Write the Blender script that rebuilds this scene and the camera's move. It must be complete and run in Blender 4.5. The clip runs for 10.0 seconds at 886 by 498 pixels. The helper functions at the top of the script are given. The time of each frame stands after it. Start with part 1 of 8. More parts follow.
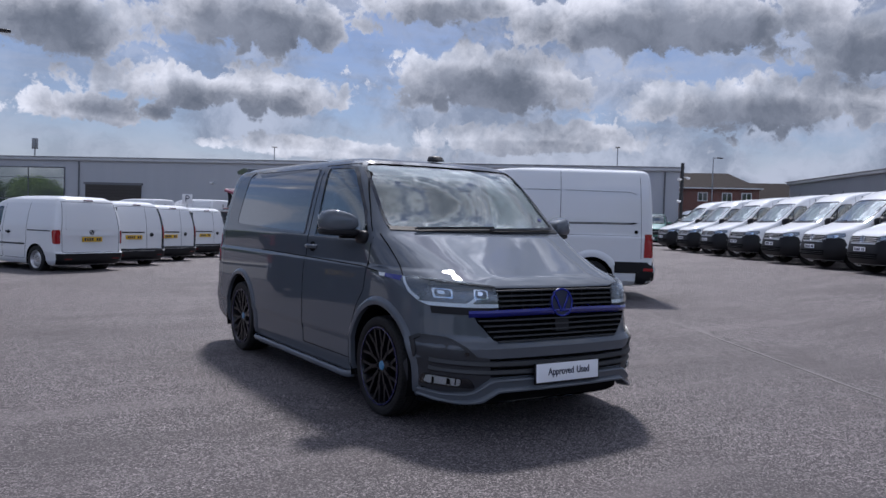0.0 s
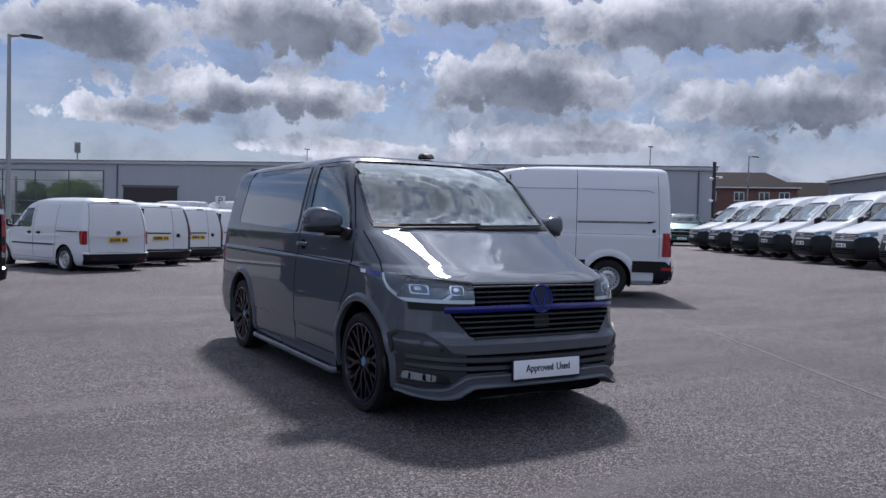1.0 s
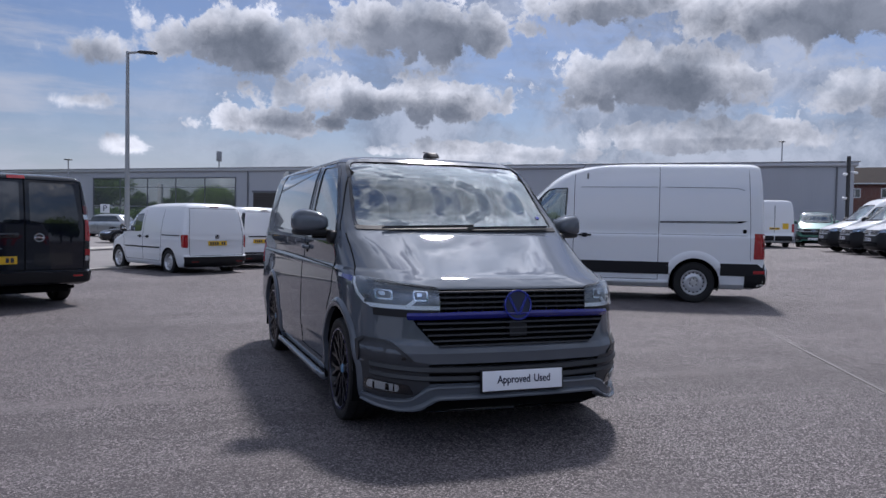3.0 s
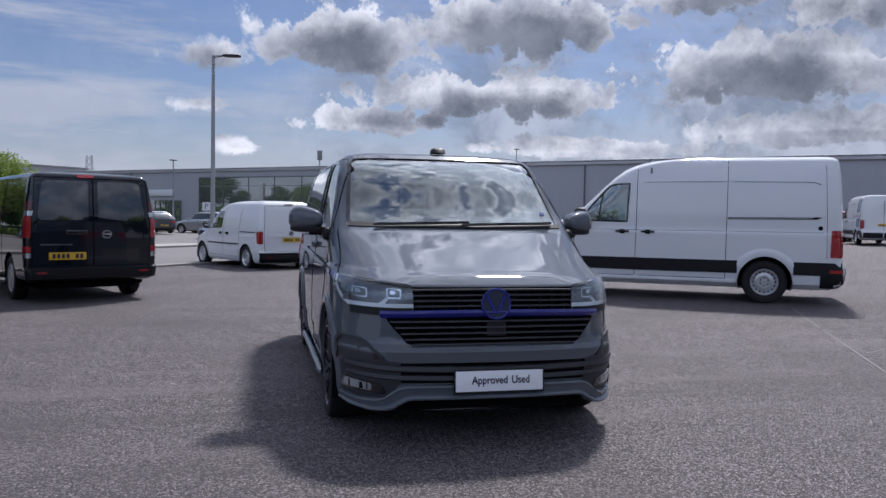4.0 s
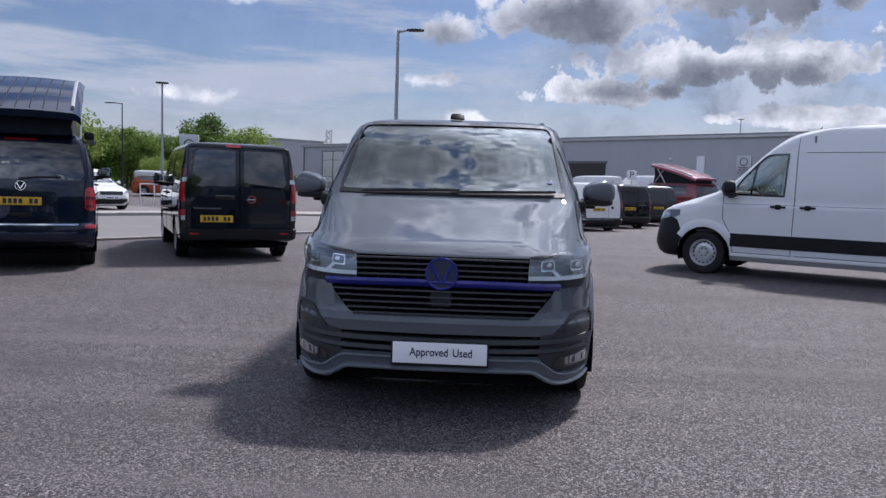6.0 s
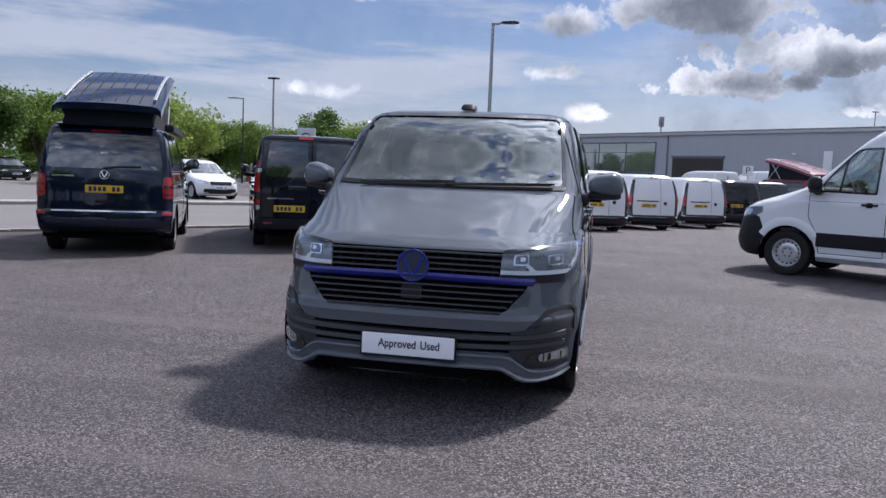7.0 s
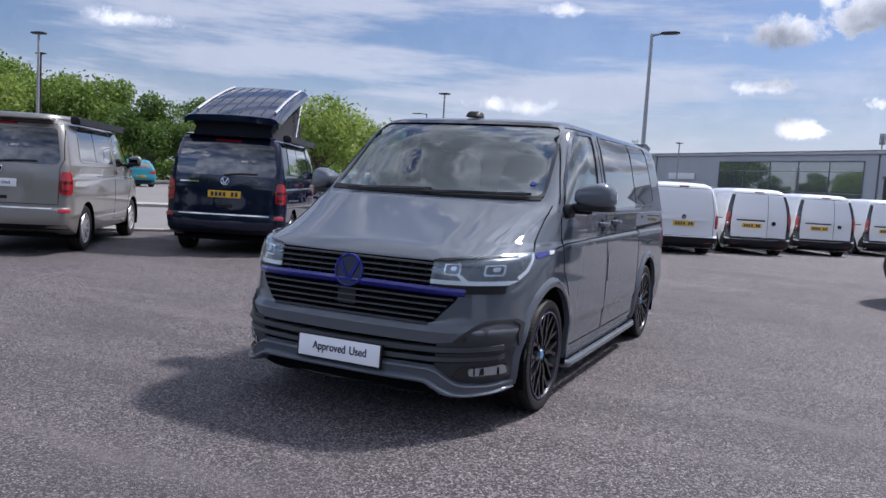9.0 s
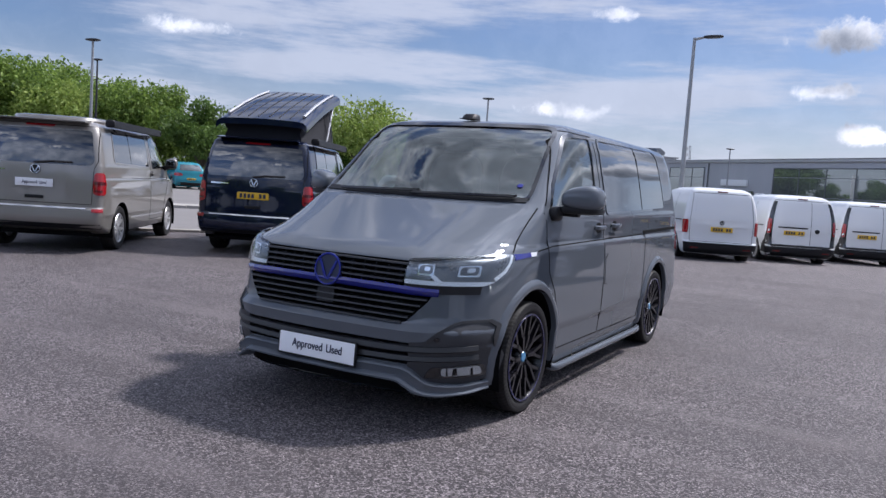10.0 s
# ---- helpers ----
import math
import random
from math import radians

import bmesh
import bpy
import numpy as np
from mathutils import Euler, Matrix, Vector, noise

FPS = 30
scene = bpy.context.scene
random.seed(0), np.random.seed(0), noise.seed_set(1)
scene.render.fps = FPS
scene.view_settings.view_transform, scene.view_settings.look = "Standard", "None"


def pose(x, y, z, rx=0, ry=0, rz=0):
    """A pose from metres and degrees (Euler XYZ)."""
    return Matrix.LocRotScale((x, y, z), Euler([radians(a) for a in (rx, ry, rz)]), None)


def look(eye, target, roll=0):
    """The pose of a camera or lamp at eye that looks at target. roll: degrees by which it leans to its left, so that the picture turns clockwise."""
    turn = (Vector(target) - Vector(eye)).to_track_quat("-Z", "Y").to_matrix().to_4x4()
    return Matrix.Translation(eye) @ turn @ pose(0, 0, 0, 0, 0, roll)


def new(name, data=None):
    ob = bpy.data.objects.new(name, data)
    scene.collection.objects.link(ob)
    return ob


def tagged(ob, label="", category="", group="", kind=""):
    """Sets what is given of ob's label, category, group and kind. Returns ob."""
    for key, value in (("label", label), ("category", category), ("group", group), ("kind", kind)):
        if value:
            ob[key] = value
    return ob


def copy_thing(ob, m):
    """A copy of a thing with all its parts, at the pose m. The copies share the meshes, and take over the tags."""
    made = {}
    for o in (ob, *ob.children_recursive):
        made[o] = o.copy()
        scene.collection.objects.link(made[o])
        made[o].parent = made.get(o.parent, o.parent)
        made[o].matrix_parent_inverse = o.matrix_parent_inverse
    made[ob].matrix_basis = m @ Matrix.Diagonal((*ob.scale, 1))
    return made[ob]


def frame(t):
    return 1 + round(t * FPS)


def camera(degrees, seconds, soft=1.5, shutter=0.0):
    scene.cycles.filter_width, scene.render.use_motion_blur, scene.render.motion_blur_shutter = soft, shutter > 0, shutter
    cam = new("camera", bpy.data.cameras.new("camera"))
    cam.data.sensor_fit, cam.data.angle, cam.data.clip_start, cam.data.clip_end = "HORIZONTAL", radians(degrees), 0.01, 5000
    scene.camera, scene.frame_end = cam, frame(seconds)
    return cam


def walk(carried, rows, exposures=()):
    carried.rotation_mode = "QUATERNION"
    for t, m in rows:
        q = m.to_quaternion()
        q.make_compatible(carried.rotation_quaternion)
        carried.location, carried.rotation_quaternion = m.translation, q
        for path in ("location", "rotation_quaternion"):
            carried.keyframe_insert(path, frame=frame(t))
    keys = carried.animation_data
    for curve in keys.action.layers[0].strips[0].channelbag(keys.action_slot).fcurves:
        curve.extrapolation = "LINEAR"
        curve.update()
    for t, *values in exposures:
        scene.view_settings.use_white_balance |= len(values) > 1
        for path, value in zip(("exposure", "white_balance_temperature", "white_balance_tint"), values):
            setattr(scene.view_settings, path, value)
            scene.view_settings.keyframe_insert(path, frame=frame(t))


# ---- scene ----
from mathutils.bvhtree import BVHTree

cam = camera(59.3, 10.0, soft=1.5)
METRES, EYE, TILT, LEAN, TURN = 6.567, 1.3725, 0.0, 0.0, -32.8
ROWS = [
    (0.0, 0.0, 0.0, 0.0, 0.06, -1.99, -1.72),
    (0.5, 0.0291, 0.0009, -0.0015, 1.3, -1.97, -1.67),
    (1.0, 0.0584, 0.0008, -0.0034, 2.68, -1.97, -1.52),
    (1.5, 0.0804, 0.0108, -0.0065, 4.36, -1.97, -1.41),
    (2.0, 0.1145, 0.0269, -0.004, 6.52, -2.01, -1.28),
    (2.5, 0.159, 0.0424, -0.0019, 9.03, -2.02, -1.15),
    (4.0, 0.3138, 0.1062, 0.0009, 19.38, -2.38, -0.93),
    (4.5, 0.3688, 0.1339, 0.001, 23.23, -2.77, -0.94),
    (5.0, 0.4205, 0.1692, 0.0012, 27.43, -3.44, -1.13),
    (5.5, 0.4729, 0.2051, -0.0006, 31.68, -4.22, -1.42),
    (7.0, 0.6168, 0.3311, 0.0015, 44.53, -5.46, -2.25),
    (7.5, 0.6523, 0.3807, 0.0001, 48.75, -5.34, -2.48),
    (8.0, 0.6859, 0.4334, 0.004, 52.62, -5.19, -2.71),
    (8.5, 0.7214, 0.4773, 0.0046, 55.97, -5.07, -3.0),
    (9.0, 0.7418, 0.5129, 0.0034, 58.64, -5.01, -3.42),
    (9.5, 0.758, 0.5439, 0.0034, 60.75, -4.94, -3.69),
    (10.0, 0.7772, 0.5659, 0.0038, 62.36, -4.87, -3.83),
]
EXPOSURES = [(0.0, 0.16, 6080, 16), (4.5, 0.20, 6120, 16), (7.5, 0.48, 6150, 16), (10.0, 0.58, 6100, 16)]
walk(cam, [(t, pose(0, 0, EYE, TILT, LEAN, TURN) @ pose(METRES * x, METRES * y, METRES * z, 90 + pitch, roll, yaw)) for t, x, y, z, yaw, pitch, roll in ROWS], EXPOSURES)

# ---- sky and sun ----
SUN_TO = Vector((0.40, 0.71, 1.0)).normalized()
SUN_EL = math.asin(SUN_TO.z)
SUN_AZ = math.atan2(SUN_TO.x, SUN_TO.y)

sun = new("sun", bpy.data.lights.new("sun", "SUN"))
sun.data.energy, sun.data.angle, sun.data.color = 3.5, radians(5.2), (1.0, 0.95, 0.88)
sun.matrix_world = look((0, 0, 40), Vector((0, 0, 40)) - SUN_TO)


class Nodes:
    """Short hand for building a node tree."""

    def __init__(self, tree):
        self.tree = tree
        tree.nodes.clear()

    def add(self, kind, inputs=None, **props):
        node = self.tree.nodes.new(kind)
        for key, value in props.items():
            if key == "operation":
                node.operation = value
            elif key == "use_clamp":
                node.use_clamp = value
            elif key == "interpolation_type":
                node.interpolation_type = value
            elif key == "data_type":
                node.data_type = value
            elif key == "blend_type":
                node.blend_type = value
            elif key == "feature":
                node.feature = value
            elif key == "wave_type":
                node.wave_type = value
            elif key == "bands_direction":
                node.bands_direction = value
            elif key == "wave_profile":
                node.wave_profile = value
            elif key == "sky_type":
                node.sky_type = value
            elif key == "sun_disc":
                node.sun_disc = value
            elif key == "sun_elevation":
                node.sun_elevation = value
            elif key == "sun_rotation":
                node.sun_rotation = value
            elif key == "air_density":
                node.air_density = value
            elif key == "dust_density":
                node.dust_density = value
            elif key == "ozone_density":
                node.ozone_density = value
        for key, value in (inputs or {}).items():
            socket = node.inputs[key]
            if isinstance(value, bpy.types.NodeSocket):
                self.tree.links.new(value, socket)
            else:
                socket.default_value = value
        return node

    def math(self, op, a, b=0.0, clamp=False):
        return self.add("ShaderNodeMath", {0: a, 1: b}, operation=op, use_clamp=clamp).outputs[0]

    def step(self, x, lo, hi, smooth=True):
        return self.add("ShaderNodeMapRange", {"Value": x, "From Min": lo, "From Max": hi},
                        interpolation_type="SMOOTHSTEP" if smooth else "LINEAR").outputs[0]

    def noise(self, vector, scale, detail=4.0, rough=0.55, lac=2.0):
        return self.add("ShaderNodeTexNoise", {"Vector": vector, "Scale": scale, "Detail": detail, "Roughness": rough, "Lacunarity": lac}).outputs[0]

    def mix(self, fac, a, b, blend="MIX"):
        node = self.add("ShaderNodeMix", None, data_type="RGBA", blend_type=blend)
        for index, value in ((0, fac), (6, a), (7, b)):
            if isinstance(value, bpy.types.NodeSocket):
                self.tree.links.new(value, node.inputs[index])
            else:
                node.inputs[index].default_value = value if index == 0 else (*value, 1)
        return node.outputs[2]


# cumulus clouds of the day: azimuth and elevation of the middle, half width and half height, in degrees
CLOUDS = [
    (5.6, 12.2, 6.6, 2.9), (-3.4, 10.9, 3.0, 1.8), (18.9, 13.7, 8.4, 2.9), (32.0, 15.4, 7.2, 1.8), (35.6, 10.1, 9.8, 2.6),
    (17.4, 8.5, 10.6, 2.0), (49.0, 14.1, 14.0, 2.7), (55.0, 8.4, 11.0, 2.3), (40.0, 6.0, 11.0, 1.4), (8.0, 6.8, 6.2, 1.2),
    (-4.2, 7.5, 3.0, 0.9), (-1.6, 4.7, 1.8, 0.8), (-21.2, 5.6, 3.2, 0.9), (-48.2, 9.4, 3.2, 0.8), (-17.8, 12.4, 1.6, 0.6),
    (24.0, 5.0, 9.0, 1.0), (62.0, 12.0, 7.0, 2.6), (28.0, 20.0, 12.0, 2.6), (3.0, 18.5, 10.0, 2.4),
]


def build_world():
    world = bpy.data.worlds.new("sky")
    scene.world = world
    world.use_nodes = True
    n = Nodes(world.node_tree)
    sky = n.add("ShaderNodeTexSky", sky_type="NISHITA", sun_disc=False, sun_elevation=SUN_EL, sun_rotation=SUN_AZ,
                air_density=1.0, dust_density=1.0, ozone_density=1.5).outputs[0]
    way = n.add("ShaderNodeTexCoord").outputs["Generated"]
    xyz = n.add("ShaderNodeSeparateXYZ", {0: way})
    deg = 180 / math.pi
    az = n.math("MULTIPLY", n.math("ARCTAN2", xyz.outputs[0], xyz.outputs[1]), deg)
    el = n.math("MULTIPLY", n.math("ARCSINE", xyz.outputs[2]), deg)
    to_sun = n.add("ShaderNodeVectorMath", {0: way, 1: tuple(SUN_TO)}, operation="DOT_PRODUCT").outputs["Value"]
    # billows: a warped cell pattern over several sizes
    warp = n.add("ShaderNodeVectorMath", {0: n.add("ShaderNodeTexNoise", {"Vector": way, "Scale": 18.0, "Detail": 6.0, "Roughness": 0.6}).outputs[1], 3: 0.05}, operation="SCALE").outputs[0]
    bent = n.add("ShaderNodeVectorMath", {0: way, 1: warp}, operation="ADD").outputs[0]
    big = n.add("ShaderNodeTexVoronoi", {"Vector": bent, "Scale": 25.0, "Detail": 3.0, "Roughness": 0.55, "Lacunarity": 2.3}, feature="SMOOTH_F1").outputs[0]
    billow = n.noise(way, 12.0, 10.0, 0.62)
    tiny = n.math("MULTIPLY", n.math("SUBTRACT", n.noise(bent, 46.0, 8.0, 0.66), 0.5), 1.25)
    fine = n.math("ADD", n.math("ADD", tiny, n.math("MULTIPLY", n.math("SUBTRACT", billow, 0.5), 1.7)), n.math("MULTIPLY", n.math("SUBTRACT", 0.42, big), 1.7))

    fine = n.math("MULTIPLY", fine, n.math("SUBTRACT", 1.0, n.math("MULTIPLY", n.step(el, 20.0, 38.0), 0.45)))

    def field(lift):
        """How deep inside a cloud the direction lies, looked up some degrees higher."""
        best = None
        height = n.math("ADD", el, lift)
        for a, e, w, h in CLOUDS:
            dx = n.math("DIVIDE", n.math("SUBTRACT", az, a), w)
            dy = n.math("DIVIDE", n.math("SUBTRACT", height, e), h)
            dy = n.math("MAXIMUM", dy, n.math("MULTIPLY", dy, -1.35))
            d = n.math("SUBTRACT", 1.0, n.math("SQRT", n.math("ADD", n.math("MULTIPLY", dx, dx), n.math("MULTIPLY", dy, dy))))
            best = d if best is None else n.math("MAXIMUM", best, d)
        return best

    # further cumulus all over the rest of the sky
    far = n.add("ShaderNodeMapping", {"Vector": way, "Scale": (1.0, 1.0, 1.6)}).outputs[0]
    spread = n.math("SUBTRACT", n.math("MULTIPLY", n.noise(far, 4.6, 5.0, 0.55), 4.4), n.math("SUBTRACT", 1.85, n.math("MULTIPLY", n.step(el, 26.0, 50.0), 0.62)))
    away = n.math("MAXIMUM", n.step(el, 16.0, 26.0), n.step(n.math("ABSOLUTE", n.math("SUBTRACT", az, 3.0)), 62.0, 78.0))
    spread = n.math("SUBTRACT", spread, n.math("MULTIPLY", n.math("SUBTRACT", 1.0, away), 3.0))
    spread = n.math("SUBTRACT", spread, 0.76)
    near = n.math("MAXIMUM", field(0.0), spread)
    above = n.math("MAXIMUM", field(1.6), spread)
    dense = n.math("ADD", n.math("ADD", near, 0.40), n.math("MULTIPLY", fine, 0.60))
    cover = n.step(dense, -0.06, n.math("ADD", 0.18, n.math("MULTIPLY", n.math("MAXIMUM", n.math("MULTIPLY", n.step(az, 4.0, -8.0), n.step(el, 38.0, 20.0)), n.math("MULTIPLY", n.step(el, 20.0, 38.0), 0.4)), 0.55)))
    under = n.math("ADD", n.math("ADD", n.math("MULTIPLY", near, 0.55), n.math("MULTIPLY", above, 0.85)), n.math("MULTIPLY", fine, 0.30))
    shade = n.step(under, -0.55, 0.62)
    facing = n.step(to_sun, 0.25, -0.25)
    shade = n.math("MULTIPLY", shade, n.math("SUBTRACT", 1.0, n.math("MULTIPLY", facing, 0.7)))
    shade = n.math("MULTIPLY", shade, n.math("SUBTRACT", 1.0, n.math("MULTIPLY", n.step(el, 26.0, 48.0), 0.12)))
    bright = n.mix(n.step(n.noise(way, 20.0, 5.0, 0.58), 0.3, 0.7), (4.0, 4.4, 5.0), (8.0, 8.2, 8.6))
    grey = n.mix(n.step(n.noise(bent, 9.0, 8.0, 0.62), 0.34, 0.68), (1.15, 1.35, 1.68), (2.3, 2.55, 3.0))
    cloud = n.mix(shade, bright, grey)
    # clouds close to the sun let much of its light through
    lit = n.math("ADD", 1.0, n.math("MULTIPLY", n.step(to_sun, 0.84, 0.995), 2.0))
    cloud = n.add("ShaderNodeVectorMath", {0: cloud, 3: lit}, operation="SCALE").outputs[0]
    glare = n.math("ADD", 1.0, n.math("ADD", n.math("MULTIPLY", n.math("MULTIPLY", n.step(to_sun, 0.45, 0.98), n.step(el, 20.0, 42.0)), 1.0), n.math("MULTIPLY", n.math("MULTIPLY", facing, n.step(el, 5.0, 25.0)), 2.0)))
    # thin streaks of high cloud and the milky haze near the horizon
    streak = n.add("ShaderNodeMapping", {"Vector": way, "Rotation": (0.0, 0.10, 0.35), "Scale": (1.1, 1.1, 8.0)}).outputs[0]
    veil = n.step(n.noise(streak, 2.4, 9.0, 0.60), 0.42, 0.60)
    low = n.step(el, 8.5, 1.5)
    puffs = n.step(n.noise(n.add("ShaderNodeMapping", {"Vector": way, "Scale": (1.0, 1.0, 4.0)}).outputs[0], 8.0, 8.0, 0.6), 0.36, 0.66)
    side = n.math("ADD", 0.22, n.math("MULTIPLY", n.step(az, 14.0, -12.0), 0.56))
    milk = n.math("MAXIMUM", n.math("MULTIPLY", veil, side), n.math("MULTIPLY", low, n.math("ADD", 0.5, n.math("MULTIPLY", puffs, 0.45))))
    air = n.mix(1.0, sky, (0.47, 0.52, 0.62), "MULTIPLY")
    air = n.mix(milk, air, (4.3, 4.6, 5.2))
    # broken soft layer behind the cumulus
    sheet = n.noise(n.add("ShaderNodeMapping", {"Vector": bent, "Scale": (1.0, 1.0, 2.6)}).outputs[0], 5.5, 9.0, 0.6)
    sheet = n.math("MULTIPLY", n.step(sheet, 0.34, 0.56), n.math("ADD", 0.12, n.math("MAXIMUM", n.math("MULTIPLY", n.step(az, -6.0, 22.0), 0.72), n.math("MULTIPLY", n.step(el, 24.0, 44.0), 0.12))))
    air = n.mix(sheet, air, n.mix(n.step(n.noise(bent, 13.0, 8.0, 0.6), 0.36, 0.66), (1.9, 2.25, 2.85), (4.3, 4.7, 5.4)))
    whole = n.mix(cover, air, cloud)
    whole = n.add("ShaderNodeVectorMath", {0: whole, 3: glare}, operation="SCALE").outputs[0]
    back = n.add("ShaderNodeBackground", {"Color": whole, "Strength": 0.10})
    n.add("ShaderNodeOutputWorld", {"Surface": back.outputs[0]})


build_world()

# ---- materials ----
def new_mat(name):
    m = bpy.data.materials.new(name)
    m.use_nodes = True
    return m, Nodes(m.node_tree)


def finish(n, bsdf, bump=None, strength=0.2, distance=0.01):
    if bump is not None:
        b = n.add("ShaderNodeBump", {"Height": bump, "Strength": strength, "Distance": distance})
        n.tree.links.new(b.outputs[0], bsdf.inputs["Normal"])
    n.add("ShaderNodeOutputMaterial", {"Surface": bsdf.outputs[0]})


def plain(name, colour, rough=0.5, metal=0.0, coat=0.0, vary=0.08, scale=8.0, bump=0.0, grain=120.0, spec=0.5):
    """A surface with slight variation in tone and gloss at two scales."""
    m, n = new_mat(name)
    where = n.add("ShaderNodeTexCoord").outputs["Object"]
    big, small = n.noise(where, scale, 4.0), n.noise(where, grain, 3.0)
    tone = n.math("ADD", n.math("MULTIPLY", big, 0.7), n.math("MULTIPLY", small, 0.3))
    dark = tuple(c * (1 - vary) for c in colour)
    light = tuple(min(1.0, c * (1 + vary)) for c in colour)
    col = n.mix(tone, dark, light)
    r = n.math("ADD", rough, n.math("MULTIPLY", n.math("SUBTRACT", tone, 0.5), 0.25 * rough))
    bsdf = n.add("ShaderNodeBsdfPrincipled", {"Base Color": col, "Roughness": r, "Metallic": metal, "Coat Weight": coat, "Coat Roughness": 0.03, "Specular IOR Level": spec})
    finish(n, bsdf, small if bump else None, bump, 0.003)
    return m


def paint(name, colour, metal=0.0, rough=0.35, flake=0.0):
    """Car paint under clear lacquer, with a faint orange-peel and a film of dust."""
    m, n = new_mat(name)
    where = n.add("ShaderNodeTexCoord").outputs["Object"]
    dust = n.noise(where, 3.0, 5.0, 0.6)
    col = n.mix(n.math("MULTIPLY", dust, 0.10), colour, tuple(min(1, c * 1.1 + 0.006) for c in colour))
    if flake:
        col = n.mix(n.math("MULTIPLY", n.step(n.noise(where, 900.0, 1.0), 0.5, 0.75), flake), col, tuple(min(1, c * 1.8 + 0.008) for c in colour))
    peel = n.math("ADD", n.math("MULTIPLY", n.noise(where, 2.0, 2.0), 1.0), n.math("MULTIPLY", n.noise(where, 260.0, 2.0), 0.01))
    bsdf = n.add("ShaderNodeBsdfPrincipled", {"Base Color": col, "Roughness": rough, "Metallic": metal, "Coat Weight": 1.0, "Coat Roughness": n.math("ADD", 0.008, n.math("MULTIPLY", dust, 0.03)), "Coat IOR": 1.52, "Specular IOR Level": 0.5 if metal else 0.0})
    finish(n, bsdf, peel, 0.02, 0.01)
    return m


def glass(name, tint, gloss_rough=0.0, base=0.11):
    """Clear or tinted sheet glass."""
    m, n = new_mat(name)
    clear = n.add("ShaderNodeBsdfTransparent", {"Color": (*tint, 1)})
    gloss = n.add("ShaderNodeBsdfGlossy", {"Color": (1, 1, 1, 1), "Roughness": gloss_rough})
    edge = n.add("ShaderNodeLayerWeight", {"Blend": 0.5}).outputs["Facing"]
    fac = n.math("ADD", base, n.math("MULTIPLY", n.math("POWER", edge, 4.0), 1.0 - base))
    mixed = n.add("ShaderNodeMixShader", {0: fac, 1: clear.outputs[0], 2: gloss.outputs[0]})
    n.add("ShaderNodeOutputMaterial", {"Surface": mixed.outputs[0]})
    return m


def asphalt():
    """Coarse worn asphalt: loose pale stones in dark binder, patches, tracks and stains."""
    m, n = new_mat("asphalt")
    where = n.add("ShaderNodeTexCoord").outputs["Object"]
    stones = n.add("ShaderNodeTexVoronoi", {"Vector": where, "Scale": 104.0, "Randomness": 1.0})
    pits = n.add("ShaderNodeTexVoronoi", {"Vector": where, "Scale": 104.0, "Randomness": 1.0}, feature="DISTANCE_TO_EDGE").outputs[0]
    tone = n.add("ShaderNodeSeparateColor", {0: stones.outputs["Color"]}).outputs[0]
    clump = n.noise(where, 22.0, 3.0, 0.6)
    patch = n.noise(where, 0.30, 7.0, 0.62)
    wear = n.noise(where, 1.9, 7.0, 0.66)
    lane = n.noise(n.add("ShaderNodeMapping", {"Vector": where, "Rotation": (0, 0, -0.99), "Scale": (0.11, 1.1, 1.0)}).outputs[0], 1.0, 6.0, 0.62)
    bits = n.mix(n.step(tone, 0.25, 1.0), (0.024, 0.021, 0.023), (0.31, 0.287, 0.293))
    bits = n.mix(n.step(tone, 0.95, 0.98), bits, (0.46, 0.43, 0.42))
    bits = n.mix(n.step(pits, 0.09, 0.0), bits, (0.020, 0.018, 0.020))
    bits = n.mix(n.math("MULTIPLY", n.step(clump, 0.45, 0.75), 0.22), bits, (0.055, 0.050, 0.053))
    col = n.mix(n.math("MULTIPLY", n.step(patch, 0.40, 0.66), 0.55), bits, (0.060, 0.054, 0.056))
    col = n.mix(n.math("MULTIPLY", n.step(wear, 0.52, 0.78), 0.40), col, (0.165, 0.148, 0.147))
    col = n.mix(n.math("MULTIPLY", n.step(lane, 0.52, 0.66), 0.50), col, (0.056, 0.050, 0.052))
    col = n.mix(n.math("MULTIPLY", n.step(lane, 0.46, 0.32), 0.36), col, (0.170, 0.156, 0.158))
    col = n.mix(1.0, col, (1.05, 0.99, 1.005), "MULTIPLY")
    rough = n.math("ADD", 0.58, n.math("MULTIPLY", wear, 0.3))
    bsdf = n.add("ShaderNodeBsdfPrincipled", {"Base Color": col, "Roughness": rough, "Specular IOR Level": 0.5})
    height = n.math("ADD", n.math("MULTIPLY", n.step(pits, 0.0, 0.22), 0.8), n.math("MULTIPLY", tone, 0.6))
    height = n.math("ADD", height, n.math("MULTIPLY", n.noise(where, 3.0, 4.0), 1.5))
    finish(n, bsdf, height, 0.8, 0.006)
    return m


def concrete(name, a, b, scale=3.0):
    m, n = new_mat(name)
    where = n.add("ShaderNodeTexCoord").outputs["Object"]
    mott, grit = n.noise(where, scale, 6.0, 0.65), n.noise(where, 160.0, 2.0)
    stain = n.noise(where, 0.3, 5.0, 0.6)
    col = n.mix(mott, a, b)
    col = n.mix(n.math("MULTIPLY", n.step(stain, 0.5, 0.75), 0.3), col, tuple(c * 0.6 for c in a))
    col = n.mix(n.math("MULTIPLY", grit, 0.25), col, tuple(c * 0.5 for c in a))
    bsdf = n.add("ShaderNodeBsdfPrincipled", {"Base Color": col, "Roughness": 0.85})
    finish(n, bsdf, grit, 0.35, 0.004)
    return m


